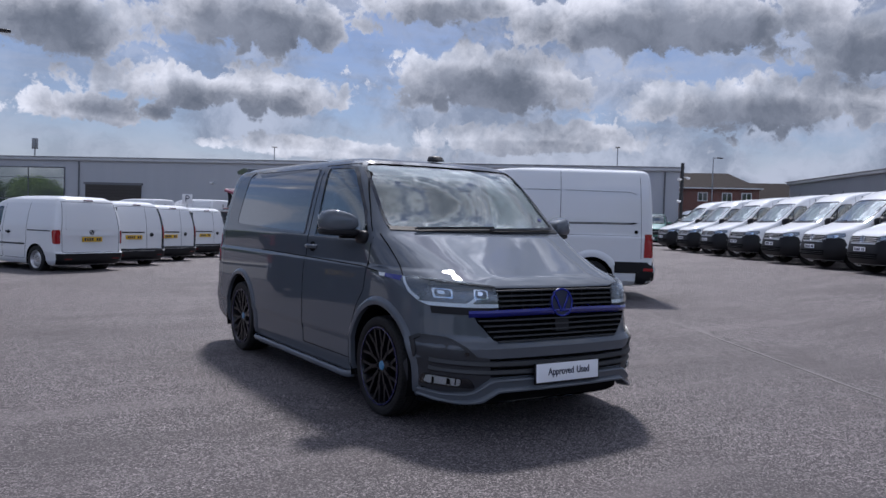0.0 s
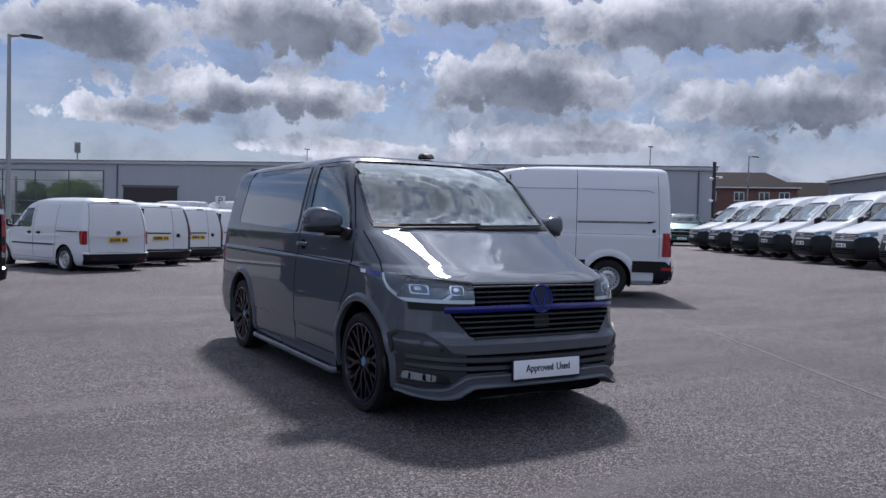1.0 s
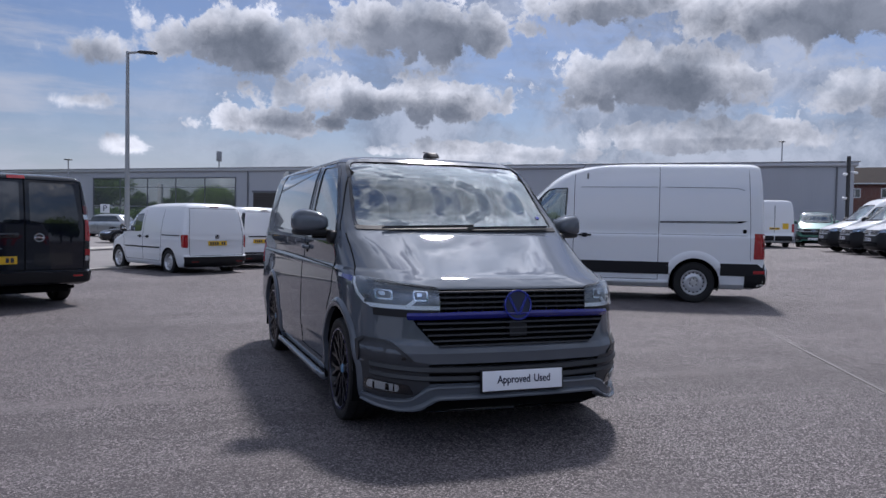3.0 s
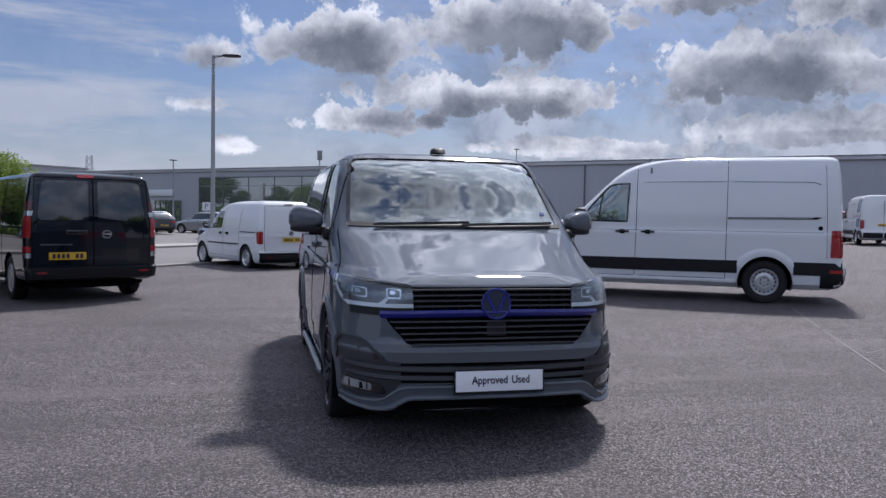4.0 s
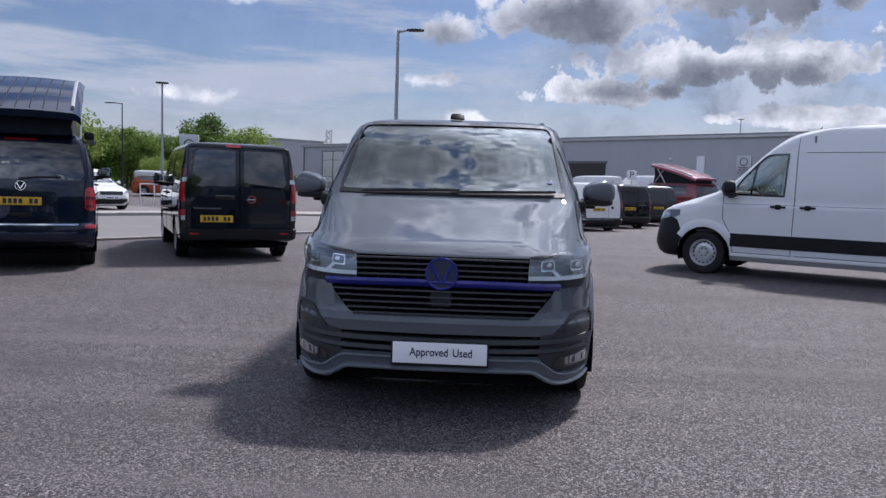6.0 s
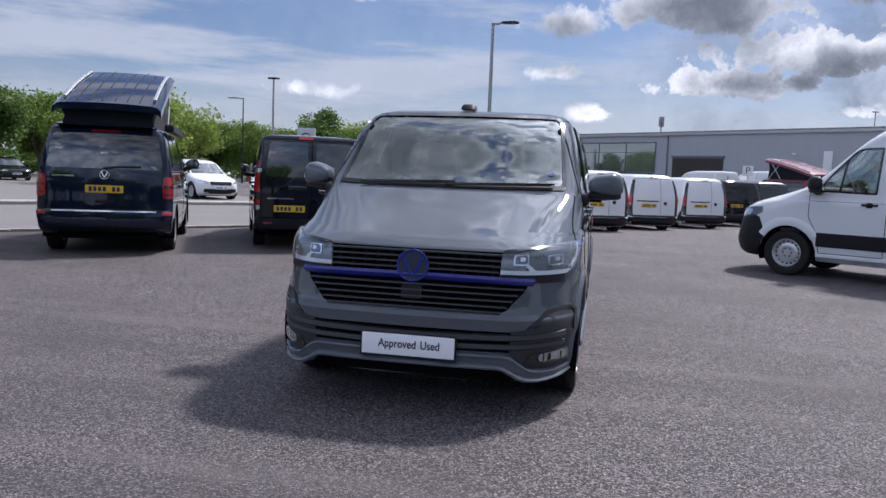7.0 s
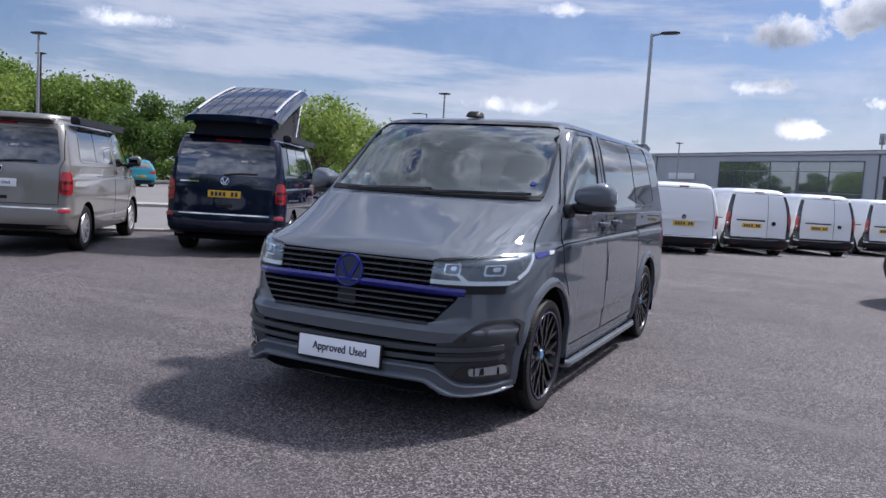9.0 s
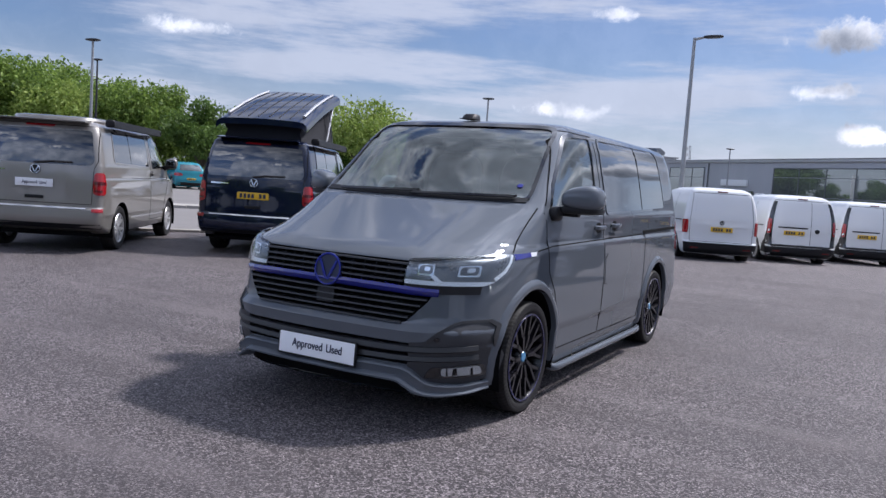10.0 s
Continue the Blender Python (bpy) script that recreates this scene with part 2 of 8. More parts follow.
def cladding(name, colour, pitch=0.3):
    """Grey profiled metal sheet, ribs upright along the wall's own length."""
    m, n = new_mat(name)
    where = n.add("ShaderNodeTexCoord").outputs["Object"]
    rib = n.add("ShaderNodeTexWave", {"Vector": where, "Scale": 1.0 / pitch, "Distortion": 0.0}, wave_type="BANDS", bands_direction="X", wave_profile="SIN").outputs["Fac"]
    run = n.noise(n.add("ShaderNodeMapping", {"Vector": where, "Scale": (1.0, 1.0, 0.08)}).outputs[0], 0.8, 5.0, 0.6)
    col = n.mix(run, tuple(c * 0.9 for c in colour), tuple(c * 1.1 for c in colour))
    bsdf = n.add("ShaderNodeBsdfPrincipled", {"Base Color": col, "Roughness": 0.45, "Specular IOR Level": 0.4})
    finish(n, bsdf, rib, 0.15, 0.02)
    return m


def brickwork():
    m, n = new_mat("brickwork")
    where = n.add("ShaderNodeTexCoord").outputs["Object"]
    turned = n.add("ShaderNodeMapping", {"Vector": where, "Rotation": (radians(90), 0, 0)}).outputs[0]
    b = n.add("ShaderNodeTexBrick", {"Vector": turned, "Color1": (0.20, 0.055, 0.035, 1), "Color2": (0.13, 0.04, 0.03, 1), "Mortar": (0.25, 0.2, 0.17, 1), "Scale": 1.0, "Mortar Size": 0.01, "Brick Width": 0.225, "Row Height": 0.075})
    bsdf = n.add("ShaderNodeBsdfPrincipled", {"Base Color": b.outputs[0], "Roughness": 0.85})
    finish(n, bsdf, b.outputs[1], 0.3, 0.005)
    return m


def roof_tiles():
    m, n = new_mat("roof_tiles")
    where = n.add("ShaderNodeTexCoord").outputs["Object"]
    row = n.add("ShaderNodeTexWave", {"Vector": where, "Scale": 1.1, "Distortion": 0.4}, wave_type="BANDS", bands_direction="Z", wave_profile="SAW").outputs["Fac"]
    col = n.mix(n.noise(where, 2.0, 6.0), (0.014, 0.011, 0.011), (0.028, 0.021, 0.020))
    bsdf = n.add("ShaderNodeBsdfPrincipled", {"Base Color": col, "Roughness": 0.85, "Specular IOR Level": 0.15})
    finish(n, bsdf, row, 0.4, 0.03)
    return m


def leaf(name, a, b):
    m, n = new_mat(name)
    rnd = n.add("ShaderNodeNewGeometry").outputs["Random Per Island"]
    col = n.mix(rnd, a, b)
    bsdf = n.add("ShaderNodeBsdfPrincipled", {"Base Color": col, "Roughness": 0.55, "Specular IOR Level": 0.3})
    trans = n.add("ShaderNodeBsdfTranslucent", {"Color": col})
    mixed = n.add("ShaderNodeMixShader", {0: 0.42, 1: bsdf.outputs[0], 2: trans.outputs[0]})
    n.add("ShaderNodeOutputMaterial", {"Surface": mixed.outputs[0]})
    return m


def tyre_rubber():
    m, n = new_mat("tyre_rubber")
    where = n.add("ShaderNodeTexCoord").outputs["Object"]
    xyz = n.add("ShaderNodeSeparateXYZ", {0: where})
    ang = n.math("ARCTAN2", xyz.outputs[2], xyz.outputs[1])
    radius = n.math("SQRT", n.math("ADD", n.math("MULTIPLY", xyz.outputs[1], xyz.outputs[1]), n.math("MULTIPLY", xyz.outputs[2], xyz.outputs[2])))
    cut = n.math("SINE", n.math("ADD", n.math("MULTIPLY", ang, 78.0), n.math("MULTIPLY", n.math("ABSOLUTE", xyz.outputs[0]), 90.0)))
    dust = n.noise(where, 14.0, 5.0)
    col = n.mix(dust, (0.008, 0.008, 0.009), (0.018, 0.0175, 0.018))
    bsdf = n.add("ShaderNodeBsdfPrincipled", {"Base Color": col, "Roughness": 0.6, "Specular IOR Level": 0.3})
    tread = n.math("MULTIPLY", n.step(cut, -0.3, 0.1), n.step(radius, 0.318, 0.33))
    finish(n, bsdf, tread, 0.8, 0.006)
    return m


ASPHALT = asphalt()
ROAD = concrete("road_surface", (0.15, 0.142, 0.140), (0.215, 0.203, 0.198), 0.8)
KERB = concrete("kerb_concrete", (0.30, 0.28, 0.26), (0.42, 0.40, 0.37))
GREY_PAINT = paint("grey_paint", (0.092, 0.104, 0.123))
WHITE_PAINT = paint("white_paint", (0.74, 0.75, 0.76))
NAVY_PAINT = paint("navy_paint", (0.006, 0.010, 0.028), 0.0, 0.3, 0.2)
SLATE_PAINT = paint("dark_slate_paint", (0.007, 0.009, 0.015), 0.0, 0.3, 0.2)
BEIGE_PAINT = paint("grey_beige_paint", (0.235, 0.222, 0.206), 0.4, 0.35, 0.3)
GREEN_PAINT = paint("green_paint", (0.03, 0.15, 0.11), 0.2, 0.35, 0.2)
RED_PAINT = paint("dark_red_paint", (0.20, 0.012, 0.02), 0.2, 0.35, 0.2)
SILVER_PAINT = paint("silver_paint", (0.42, 0.43, 0.44), 0.7, 0.3, 0.3)
BLACK_PAINT = paint("black_paint", (0.012, 0.012, 0.014))
ORANGE_PAINT = paint("orange_paint", (0.42, 0.07, 0.02))
TEAL_PAINT = paint("teal_paint", (0.02, 0.20, 0.26))
BLUE_PAINT = paint("blue_paint", (0.02, 0.05, 0.17))
GRAPHITE_PAINT = paint("graphite_paint", (0.035, 0.037, 0.04), 0.5)
TRIM = plain("black_plastic", (0.009, 0.009, 0.011), 0.5, bump=0.15, grain=400, spec=0.3)
BUMPER_GREY = plain("grey_bumper_plastic", (0.028, 0.030, 0.036), 0.5, bump=0.15, grain=400)
TRIM_GREY = plain("dark_grey_plastic", (0.022, 0.023, 0.026), 0.42, bump=0.1, grain=400)
GLOSS_BLACK = plain("gloss_black", (0.008, 0.008, 0.010), 0.12, coat=0.6)
GAP = plain("panel_gap", (0.004, 0.004, 0.005), 0.9, spec=0.1)
RUBBER = tyre_rubber()
RIM_BLACK = plain("black_alloy", (0.004, 0.004, 0.007), 0.28, coat=0.15, spec=0.3)
RIM_BLUE = plain("blue_rim_line", (0.010, 0.014, 0.09), 0.25, coat=0.6)
BLUE_TRIM = plain("blue_trim", (0.012, 0.016, 0.20), 0.25, coat=0.8)
EMBLEM_BLUE = plain("bright_blue_trim", (0.025, 0.035, 0.30), 0.2, 0.3, coat=0.8)
STEEL = plain("silver_steel", (0.58, 0.58, 0.59), 0.35, 0.6, bump=0.05)
IRON = plain("brake_iron", (0.03, 0.03, 0.032), 0.5, 0.6)
CHROME = plain("chrome", (0.75, 0.76, 0.78), 0.08, 1.0)
HUB_BLUE = plain("blue_cap", (0.05, 0.22, 0.42), 0.3, coat=0.5)
WIND_GLASS = glass("windscreen_glass", (0.68, 0.75, 0.72), 0.0, 0.16)
SIDE_GLASS = glass("side_glass", (0.74, 0.80, 0.78))
DARK_GLASS = plain("privacy_glass", (0.010, 0.012, 0.014), 0.02, coat=1.0, vary=0.02, spec=0.8)
FAR_GLASS = plain("tinted_glass", (0.03, 0.04, 0.042), 0.04, coat=1.0, spec=0.7)
LAMP_GLASS = glass("lamp_glass", (0.93, 0.95, 0.96), 0.0, 0.025)
REFLECTOR = plain("lamp_reflector", (0.62, 0.64, 0.67), 0.12, 0.9)
LAMP_DARK = plain("lamp_housing", (0.16, 0.165, 0.175), 0.28, 0.75)
DRL = plain("daylight_strip", (0.85, 0.88, 0.92), 0.2, coat=0.5)
RED_LAMP = plain("red_lens", (0.32, 0.008, 0.012), 0.12, coat=1.0, vary=0.25, scale=30)
DARK_RED_LAMP = plain("dark_red_lens", (0.10, 0.004, 0.006), 0.12, coat=1.0)
PLATE_WHITE = plain("white_plate", (0.86, 0.87, 0.90), 0.35, vary=0.02)
PLATE_YELLOW = plain("yellow_plate", (0.72, 0.44, 0.02), 0.35, vary=0.03)
INK = plain("dark_blue_ink", (0.012, 0.018, 0.05), 0.5)
CABIN = plain("cabin_plastic", (0.045, 0.048, 0.050), 0.65, bump=0.2, grain=300)
LINING = plain("pale_lining", (0.42, 0.43, 0.41), 0.85)
BULKHEAD = plain("grey_bulkhead", (0.17, 0.178, 0.172), 0.8)
FABRIC = plain("grey_seat_fabric", (0.06, 0.062, 0.066), 0.9, bump=0.3, grain=500)
POLE = plain("galvanised_pole", (0.30, 0.31, 0.32), 0.45, 0.5)
POLE_BLACK = plain("black_pole", (0.015, 0.015, 0.017), 0.5)
WALL_GREY = cladding("grey_cladding", (0.38, 0.39, 0.415))
WALL_DARK = cladding("dark_cladding", (0.27, 0.28, 0.30))
ROOF_LIGHT = plain("roof_edge_metal", (0.48, 0.49, 0.51), 0.4, 0.3)
FRAME_GREY = plain("window_frame_grey", (0.12, 0.125, 0.135), 0.45)
SHOW_GLASS = plain("showroom_glass", (0.34, 0.37, 0.37), 0.03, 0.75, coat=1.0, vary=0.03, spec=0.8)
SHUTTER = plain("dark_shutter", (0.045, 0.038, 0.034), 0.6)
SIGN_WHITE = plain("white_sign", (0.72, 0.73, 0.74), 0.45)
BRICK = brickwork()
TILES = roof_tiles()
UPVC = plain("white_frame", (0.72, 0.72, 0.70), 0.5)
BARK = plain("bark", (0.09, 0.07, 0.05), 0.9, bump=0.6, grain=40)
LEAF = leaf("leaves", (0.08, 0.14, 0.028), (0.24, 0.34, 0.07))
LEAF_DARK = leaf("dark_leaves", (0.055, 0.105, 0.025), (0.15, 0.235, 0.052))
LEAF_PALE = leaf("pale_leaves", (0.14, 0.22, 0.04), (0.33, 0.41, 0.10))
CANVAS = plain("dark_canvas", (0.004, 0.005, 0.010), 0.9, bump=0.4, grain=60)
CANVAS_RED = plain("plum_roof_paint", (0.24, 0.055, 0.09), 0.35, coat=0.6)
GRASS = plain("grass_verge", (0.045, 0.085, 0.02), 0.9, vary=0.4, scale=1.0, bump=0.6)

# ---- building helpers ----
def part(name, bm, material, parent=None, label="", smooth=38.0):
    """Links a bmesh as one mesh object, under a thing or a part."""
    mesh = bpy.data.meshes.new(name)
    bmesh.ops.recalc_face_normals(bm, faces=bm.faces)
    bm.to_mesh(mesh)
    bm.free()
    for m in material if isinstance(material, (list, tuple)) else (material,):
        mesh.materials.append(m)
    if smooth:
        mesh.shade_smooth()
        mesh.set_sharp_from_angle(angle=radians(smooth))
    ob = new(name, mesh)
    ob.parent = parent
    if label:
        ob["label"] = label
    return ob


def again(ob, parent, m=None):
    """The same part once more, on the same mesh."""
    o = new(ob.name.split(".")[0], ob.data)
    o.parent = parent
    if m is not None:
        o.matrix_basis = m
    if "label" in ob:
        o["label"] = ob["label"]
    for child in ob.children:
        again(child, o, child.matrix_basis)
    return o


def lerp_table(table, z):
    """Row of values at z, from rows that begin with their z."""
    if z <= table[0][0]:
        return table[0][1:]
    for a, b in zip(table, table[1:]):
        if z <= b[0]:
            f = (z - a[0]) / (b[0] - a[0])
            return tuple(p + (q - p) * f for p, q in zip(a[1:], b[1:]))
    return table[-1][1:]


def smooth_table(table, z):
    """Like lerp_table, through the rows on a smooth curve that never overshoots."""
    if z <= table[0][0] or z >= table[-1][0]:
        return lerp_table(table, z)
    i = max(k for k in range(len(table) - 1) if table[k][0] <= z)
    out = []
    for col in range(1, len(table[0])):
        def slope(k):
            return (table[k + 1][col] - table[k][col]) / (table[k + 1][0] - table[k][0])

        def tangent(k):
            if k == 0 or k == len(table) - 1:
                return slope(min(k, len(table) - 2))
            a, b = slope(k - 1), slope(k)
            return 0.0 if a * b <= 0 else 2 * a * b / (a + b)
        h = table[i + 1][0] - table[i][0]
        t = (z - table[i][0]) / h
        p, q, m, n = table[i][col], table[i + 1][col], tangent(i) * h, tangent(i + 1) * h
        out.append(p * (2 * t ** 3 - 3 * t * t + 1) + m * (t ** 3 - 2 * t * t + t) + q * (3 * t * t - 2 * t ** 3) + n * (t ** 3 - t * t))
    return tuple(out)


def outline(yf, bow, rx, ry, w, yr, rrx, rry, rbow, barrel):
    """Half of a body's plan at one height, from the middle of the front round the side to the middle of the rear."""
    pts = []
    cx = w - rx
    for i in range(16):
        x = cx * i / 16
        pts.append((x, yf + bow * (x / w) ** 2))
    for i in range(13):
        a = i / 12 * math.pi / 2
        x = cx + rx * math.sin(a)
        pts.append((x, yf + bow * (x / w) ** 2 + ry * (1 - math.cos(a))))
    rc = w - rrx
    y0, y1 = yf + bow + ry, yr - rbow - rry
    for i in range(1, 26):
        pts.append((w, y0 + (y1 - y0) * i / 26))
    for i in range(9):
        a = i / 8 * math.pi / 2
        x = rc + rrx * math.cos(a)
        pts.append((x, yr - rbow * (x / w) ** 2 - rry * (1 - math.sin(a))))
    for i in range(1, 8):
        x = rc * (1 - i / 7)
        pts.append((x, yr - rbow * (x / w) ** 2))
    mid, half = (yf + yr) / 2, (yr - yf) / 2
    return [(x * (1 - barrel * ((y - mid) / half) ** 2) if 0 < x else 0.0, y) for x, y in pts]


class Shell:
    """A vehicle's outer skin as a stack of plan outlines; front at y = 0, facing -y."""

    def __init__(self, front, width, rear, corner, rcorner, barrel=0.012, levels=(), dome=None, lift=0.0):
        zs = sorted({round(r[0], 4) for t in (front, width, rear) for r in t} | set(levels))
        self.bm = bm = bmesh.new()
        rings = []
        for z in zs:
            (yf,), (w,), (yr,) = smooth_table(front, z), lerp_table(width, z), smooth_table(rear, z)
            rx, ry, bow = smooth_table(corner, z)
            rrx, rry, rbow = lerp_table(rcorner, z)
            half = outline(yf, bow, rx, ry, w, yr, rrx, rry, rbow, barrel)
            ring = []
            for x, y in half:
                ring.append((x, y, z))
            for x, y in reversed(half[1:-1]):
                ring.append((-x, y, z))
            if dome:
                ring = [(x, y, zz + dome(x, y, zz)) for x, y, zz in ring]
            rings.append([bm.verts.new((x, y, zz + lift)) for x, y, zz in ring])
        n = len(rings[0])
        for a, b in zip(rings, rings[1:]):
            for i in range(n):
                j = (i + 1) % n
                bm.faces.new((a[i], a[j], b[j], b[i]))
        bm.faces.new(rings[0])
        m = (n + 2) // 2
        top = rings[-1]
        # the lid is bridged across from side to side
        for i in range(m - 1):
            a, b = top[i], top[i + 1]
            c, d = top[(n - i - 1) % n], top[(n - i) % n]
            loop = []
            for v in (a, b, c, d):
                if v not in loop:
                    loop.append(v)
            if len(loop) > 2:
                bm.faces.new(loop)
        bmesh.ops.recalc_face_normals(bm, faces=bm.faces)
        self.top = zs[-1] + lift
        self.tree = BVHTree.FromBMesh(bm)
        self.middle = Vector((0, sum(rear[0]) / 2, zs[-1] * 0.45 + lift))

    def meet(self, axis, side, a, b):
        """Where a straight line from outside meets the skin, and the normal there."""
        if axis == "x":
            start, way = Vector((side * 4, a, b)), Vector((-side, 0, 0))
        elif axis == "y":
            start, way = Vector((a, side * 20, b)), Vector((0, -side, 0))
        else:
            start, way = Vector((a, b, 8)), Vector((0, 0, -1))
        for k in range(60):
            p, nrm, _, _ = self.tree.ray_cast(start, way)
            if p is not None and (axis != "y" or abs(nrm.y) > 0.12):
                break
            if axis == "x":
                start.y += (self.middle.y - start.y) * 0.01
                start.z += (self.middle.z - start.z) * 0.01
            else:
                start.x *= 0.99
                start.z += (self.middle.z - start.z) * 0.004
        if p is None:
            p, nrm, _, _ = self.tree.find_nearest(start + way * 3.0)
        if nrm.dot(way) > 0:
            nrm = -nrm
        return p, nrm


def fair_normals(points, axis, rough):
    """Normals of a smooth cubic surface laid through the points of a pane."""
    i, j, k = (0, 2, 1) if axis == "y" else (1, 2, 0)
    p = np.array([tuple(q) for q in points])
    mid, size = p.mean(0), np.ptp(p, axis=0) + 1e-6
    u, v, w = (p[:, i] - mid[i]) / size[i], (p[:, j] - mid[j]) / size[j], p[:, k]
    powers = [(a, b) for a in range(4) for b in range(4 - a)]
    c = np.linalg.lstsq(np.stack([u ** a * v ** b for a, b in powers], 1), w, rcond=None)[0]
    du = sum(f * a * u ** max(a - 1, 0) * v ** b for f, (a, b) in zip(c, powers)) / size[i]
    dv = sum(f * b * u ** a * v ** max(b - 1, 0) for f, (a, b) in zip(c, powers)) / size[j]
    out = []
    for x, y, raw in zip(du, dv, rough):
        m = Vector((0, 0, 0))
        m[i], m[j], m[k] = -x, -y, 1.0
        m.normalize()
        out.append(m if m.dot(raw) > 0 else -m)
    return out


def rounded(pts, r=0.03, n=3):
    """A polygon with its corners rounded off."""
    out = []
    for i, p in enumerate(pts):
        a, b, c = Vector(pts[i - 1]), Vector(p), Vector(pts[(i + 1) % len(pts)])
        u, v = a - b, c - b
        k = min(r, u.length * 0.45, v.length * 0.45)
        s, e = b + u.normalized() * k, b + v.normalized() * k
        for j in range(n + 1):
            t = j / n
            q = s * (1 - t) ** 2 + b * 2 * t * (1 - t) + e * t ** 2
            out.append((q.x, q.y))
    return out


def mirrored(pts):
    """The same polygon on the other side of the middle."""
    return [(-a, b) for a, b in reversed(pts)]


def tess(pts, step):
    """A flat polygon cut into cells of a given size."""
    bm = bmesh.new()
    f = bm.faces.new([bm.verts.new((a, b, 0)) for a, b in pts])
    bmesh.ops.triangulate(bm, faces=[f])
    for k in (0, 1):
        lo, hi = min(p[k] for p in pts), max(p[k] for p in pts)
        count = int((hi - lo) / step)
        for i in range(1, count + 1):
            co, no = [0, 0, 0], [0, 0, 0]
            co[k], no[k] = lo + (hi - lo) * i / (count + 1), 1
            bmesh.ops.bisect_plane(bm, geom=bm.verts[:] + bm.edges[:] + bm.faces[:], plane_co=co, plane_no=no, dist=1e-5)
    return bm


def panel(shell, name, material, parent, axis, side, pts, off=0.004, depth=0.012, step=0.07, label="", smooth=38.0, gloss=False):
    """A plate that lies on the skin, with the outline pts in side, front or top view."""
    flat = tess(pts, step)
    flat.verts.index_update()
    bm = bmesh.new()
    outer, hits, raws = {}, [], []
    for v in flat.verts:
        p, nrm = shell.meet(axis, side, v.co.x, v.co.y)
        o = off(v.co.x, v.co.y) if callable(off) else off
        outer[v.index] = (bm.verts.new(p + nrm * o), bm.verts.new(p + nrm * (o - depth)))
        hits.append(p)
        raws.append(nrm)
    for f in flat.faces:
        bm.faces.new([outer[v.index][0] for v in f.verts])
        bm.faces.new([outer[v.index][1] for v in reversed(f.verts)])
    for e in flat.edges:
        if len(e.link_faces) == 1:
            a, b = e.verts
            bm.faces.new((outer[a.index][0], outer[b.index][0], outer[b.index][1], outer[a.index][1]))
    flat.free()
    ob = part(name, bm, material, parent, label, smooth)
    if gloss:
        fair = fair_normals(hits, axis, raws)
        ob.data.normals_split_custom_set_from_vertices([tuple(v) for m in fair for v in (m, -m)])
    return ob


def basin(shell, name, material, parent, pts, depth, lip=0.02, step=0.03, label=""):
    """A sunk plate behind an opening in the front; its walls fall away from the edge."""
    ring = [Vector(p) for p in pts]

    def off(a, b):
        p, best = Vector((a, b)), 9.0
        for u, v in zip(ring, ring[1:] + ring[:1]):
            t = min(1.0, max(0.0, (p - u).dot(v - u) / max(1e-9, (v - u).length_squared)))
            best = min(best, (u + (v - u) * t - p).length)
        return 0.001 - depth * min(1.0, best / lip)

    return panel(shell, name, material, parent, "y", -1, pts, off, 0.006, step, label)


def resample(pts, step, closed=False):
    src = [Vector(p) for p in pts]
    if closed:
        src.append(src[0])
    out = [src[0]]
    for a, b in zip(src, src[1:]):
        n = max(1, int((b - a).length / step))
        out += [a.lerp(b, i / n) for i in range(1, n + 1)]
    return out[:-1] if closed else out


def seam(shell, name, material, parent, axis, side, pts, width=0.007, off=0.0025, closed=False, label=""):
    """A narrow strip along a line on the skin: a shut line, a seal, a moulding or a crease's painted shade."""
    line = resample(pts, 0.05, closed)
    bm = bmesh.new()
    rows = []
    n = len(line)
    for i, p in enumerate(line):
        a = line[i - 1] if i or closed else p
        b = line[(i + 1) % n] if i < n - 1 or closed else p
        t = (b - a).normalized()
        s = Vector((-t.y, t.x)) * width / 2
        row = []
        for q, o in ((p - s, -0.004), (p - s, off), (p + s, off), (p + s, -0.004)):
            hit, nrm = shell.meet(axis, side, q.x, q.y)
            row.append(bm.verts.new(hit + nrm * o))
        rows.append(row)
    for a, b in zip(rows, rows[1:] + ([rows[0]] if closed else [])):
        for k in range(3):
            bm.faces.new((a[k], a[k + 1], b[k + 1], b[k]))
    return part(name, bm, material, parent, label)


def sweep(bm, path, profile, up=(0, 0, 1), closed=False, caps=True):
    """A profile (to the right, upwards) carried along a path."""
    path = [Vector(p) for p in path]
    up, n, rows = Vector(up), len(path), []
    for i, p in enumerate(path):
        a = path[i - 1] if i or closed else p
        b = path[(i + 1) % n] if i < n - 1 or closed else p
        t = (b - a).normalized()
        r = t.cross(up).normalized()
        u = r.cross(t)
        rows.append([bm.verts.new(p + r * x + u * y) for x, y in profile])
    k = len(profile)
    for a, b in zip(rows, rows[1:] + ([rows[0]] if closed else [])):
        for i in range(k):
            j = (i + 1) % k
            bm.faces.new((a[i], a[j], b[j], b[i]))
    if caps and not closed:
        bm.faces.new(rows[0])
        bm.faces.new(list(reversed(rows[-1])))
    return bm


def ngon(r, n, ry=None, turn=0.0):
    return [(r * math.cos(2 * math.pi * i / n + turn), (ry or r) * math.sin(2 * math.pi * i / n + turn)) for i in range(n)]


def rect(w, h, c=0.0):
    """A rectangle profile with cut corners."""
    a, b = w / 2, h / 2
    if not c:
        return [(-a, -b), (a, -b), (a, b), (-a, b)]
    return [(-a + c, -b), (a - c, -b), (a, -b + c), (a, b - c), (a - c, b), (-a + c, b), (-a, b - c), (-a, -b + c)]


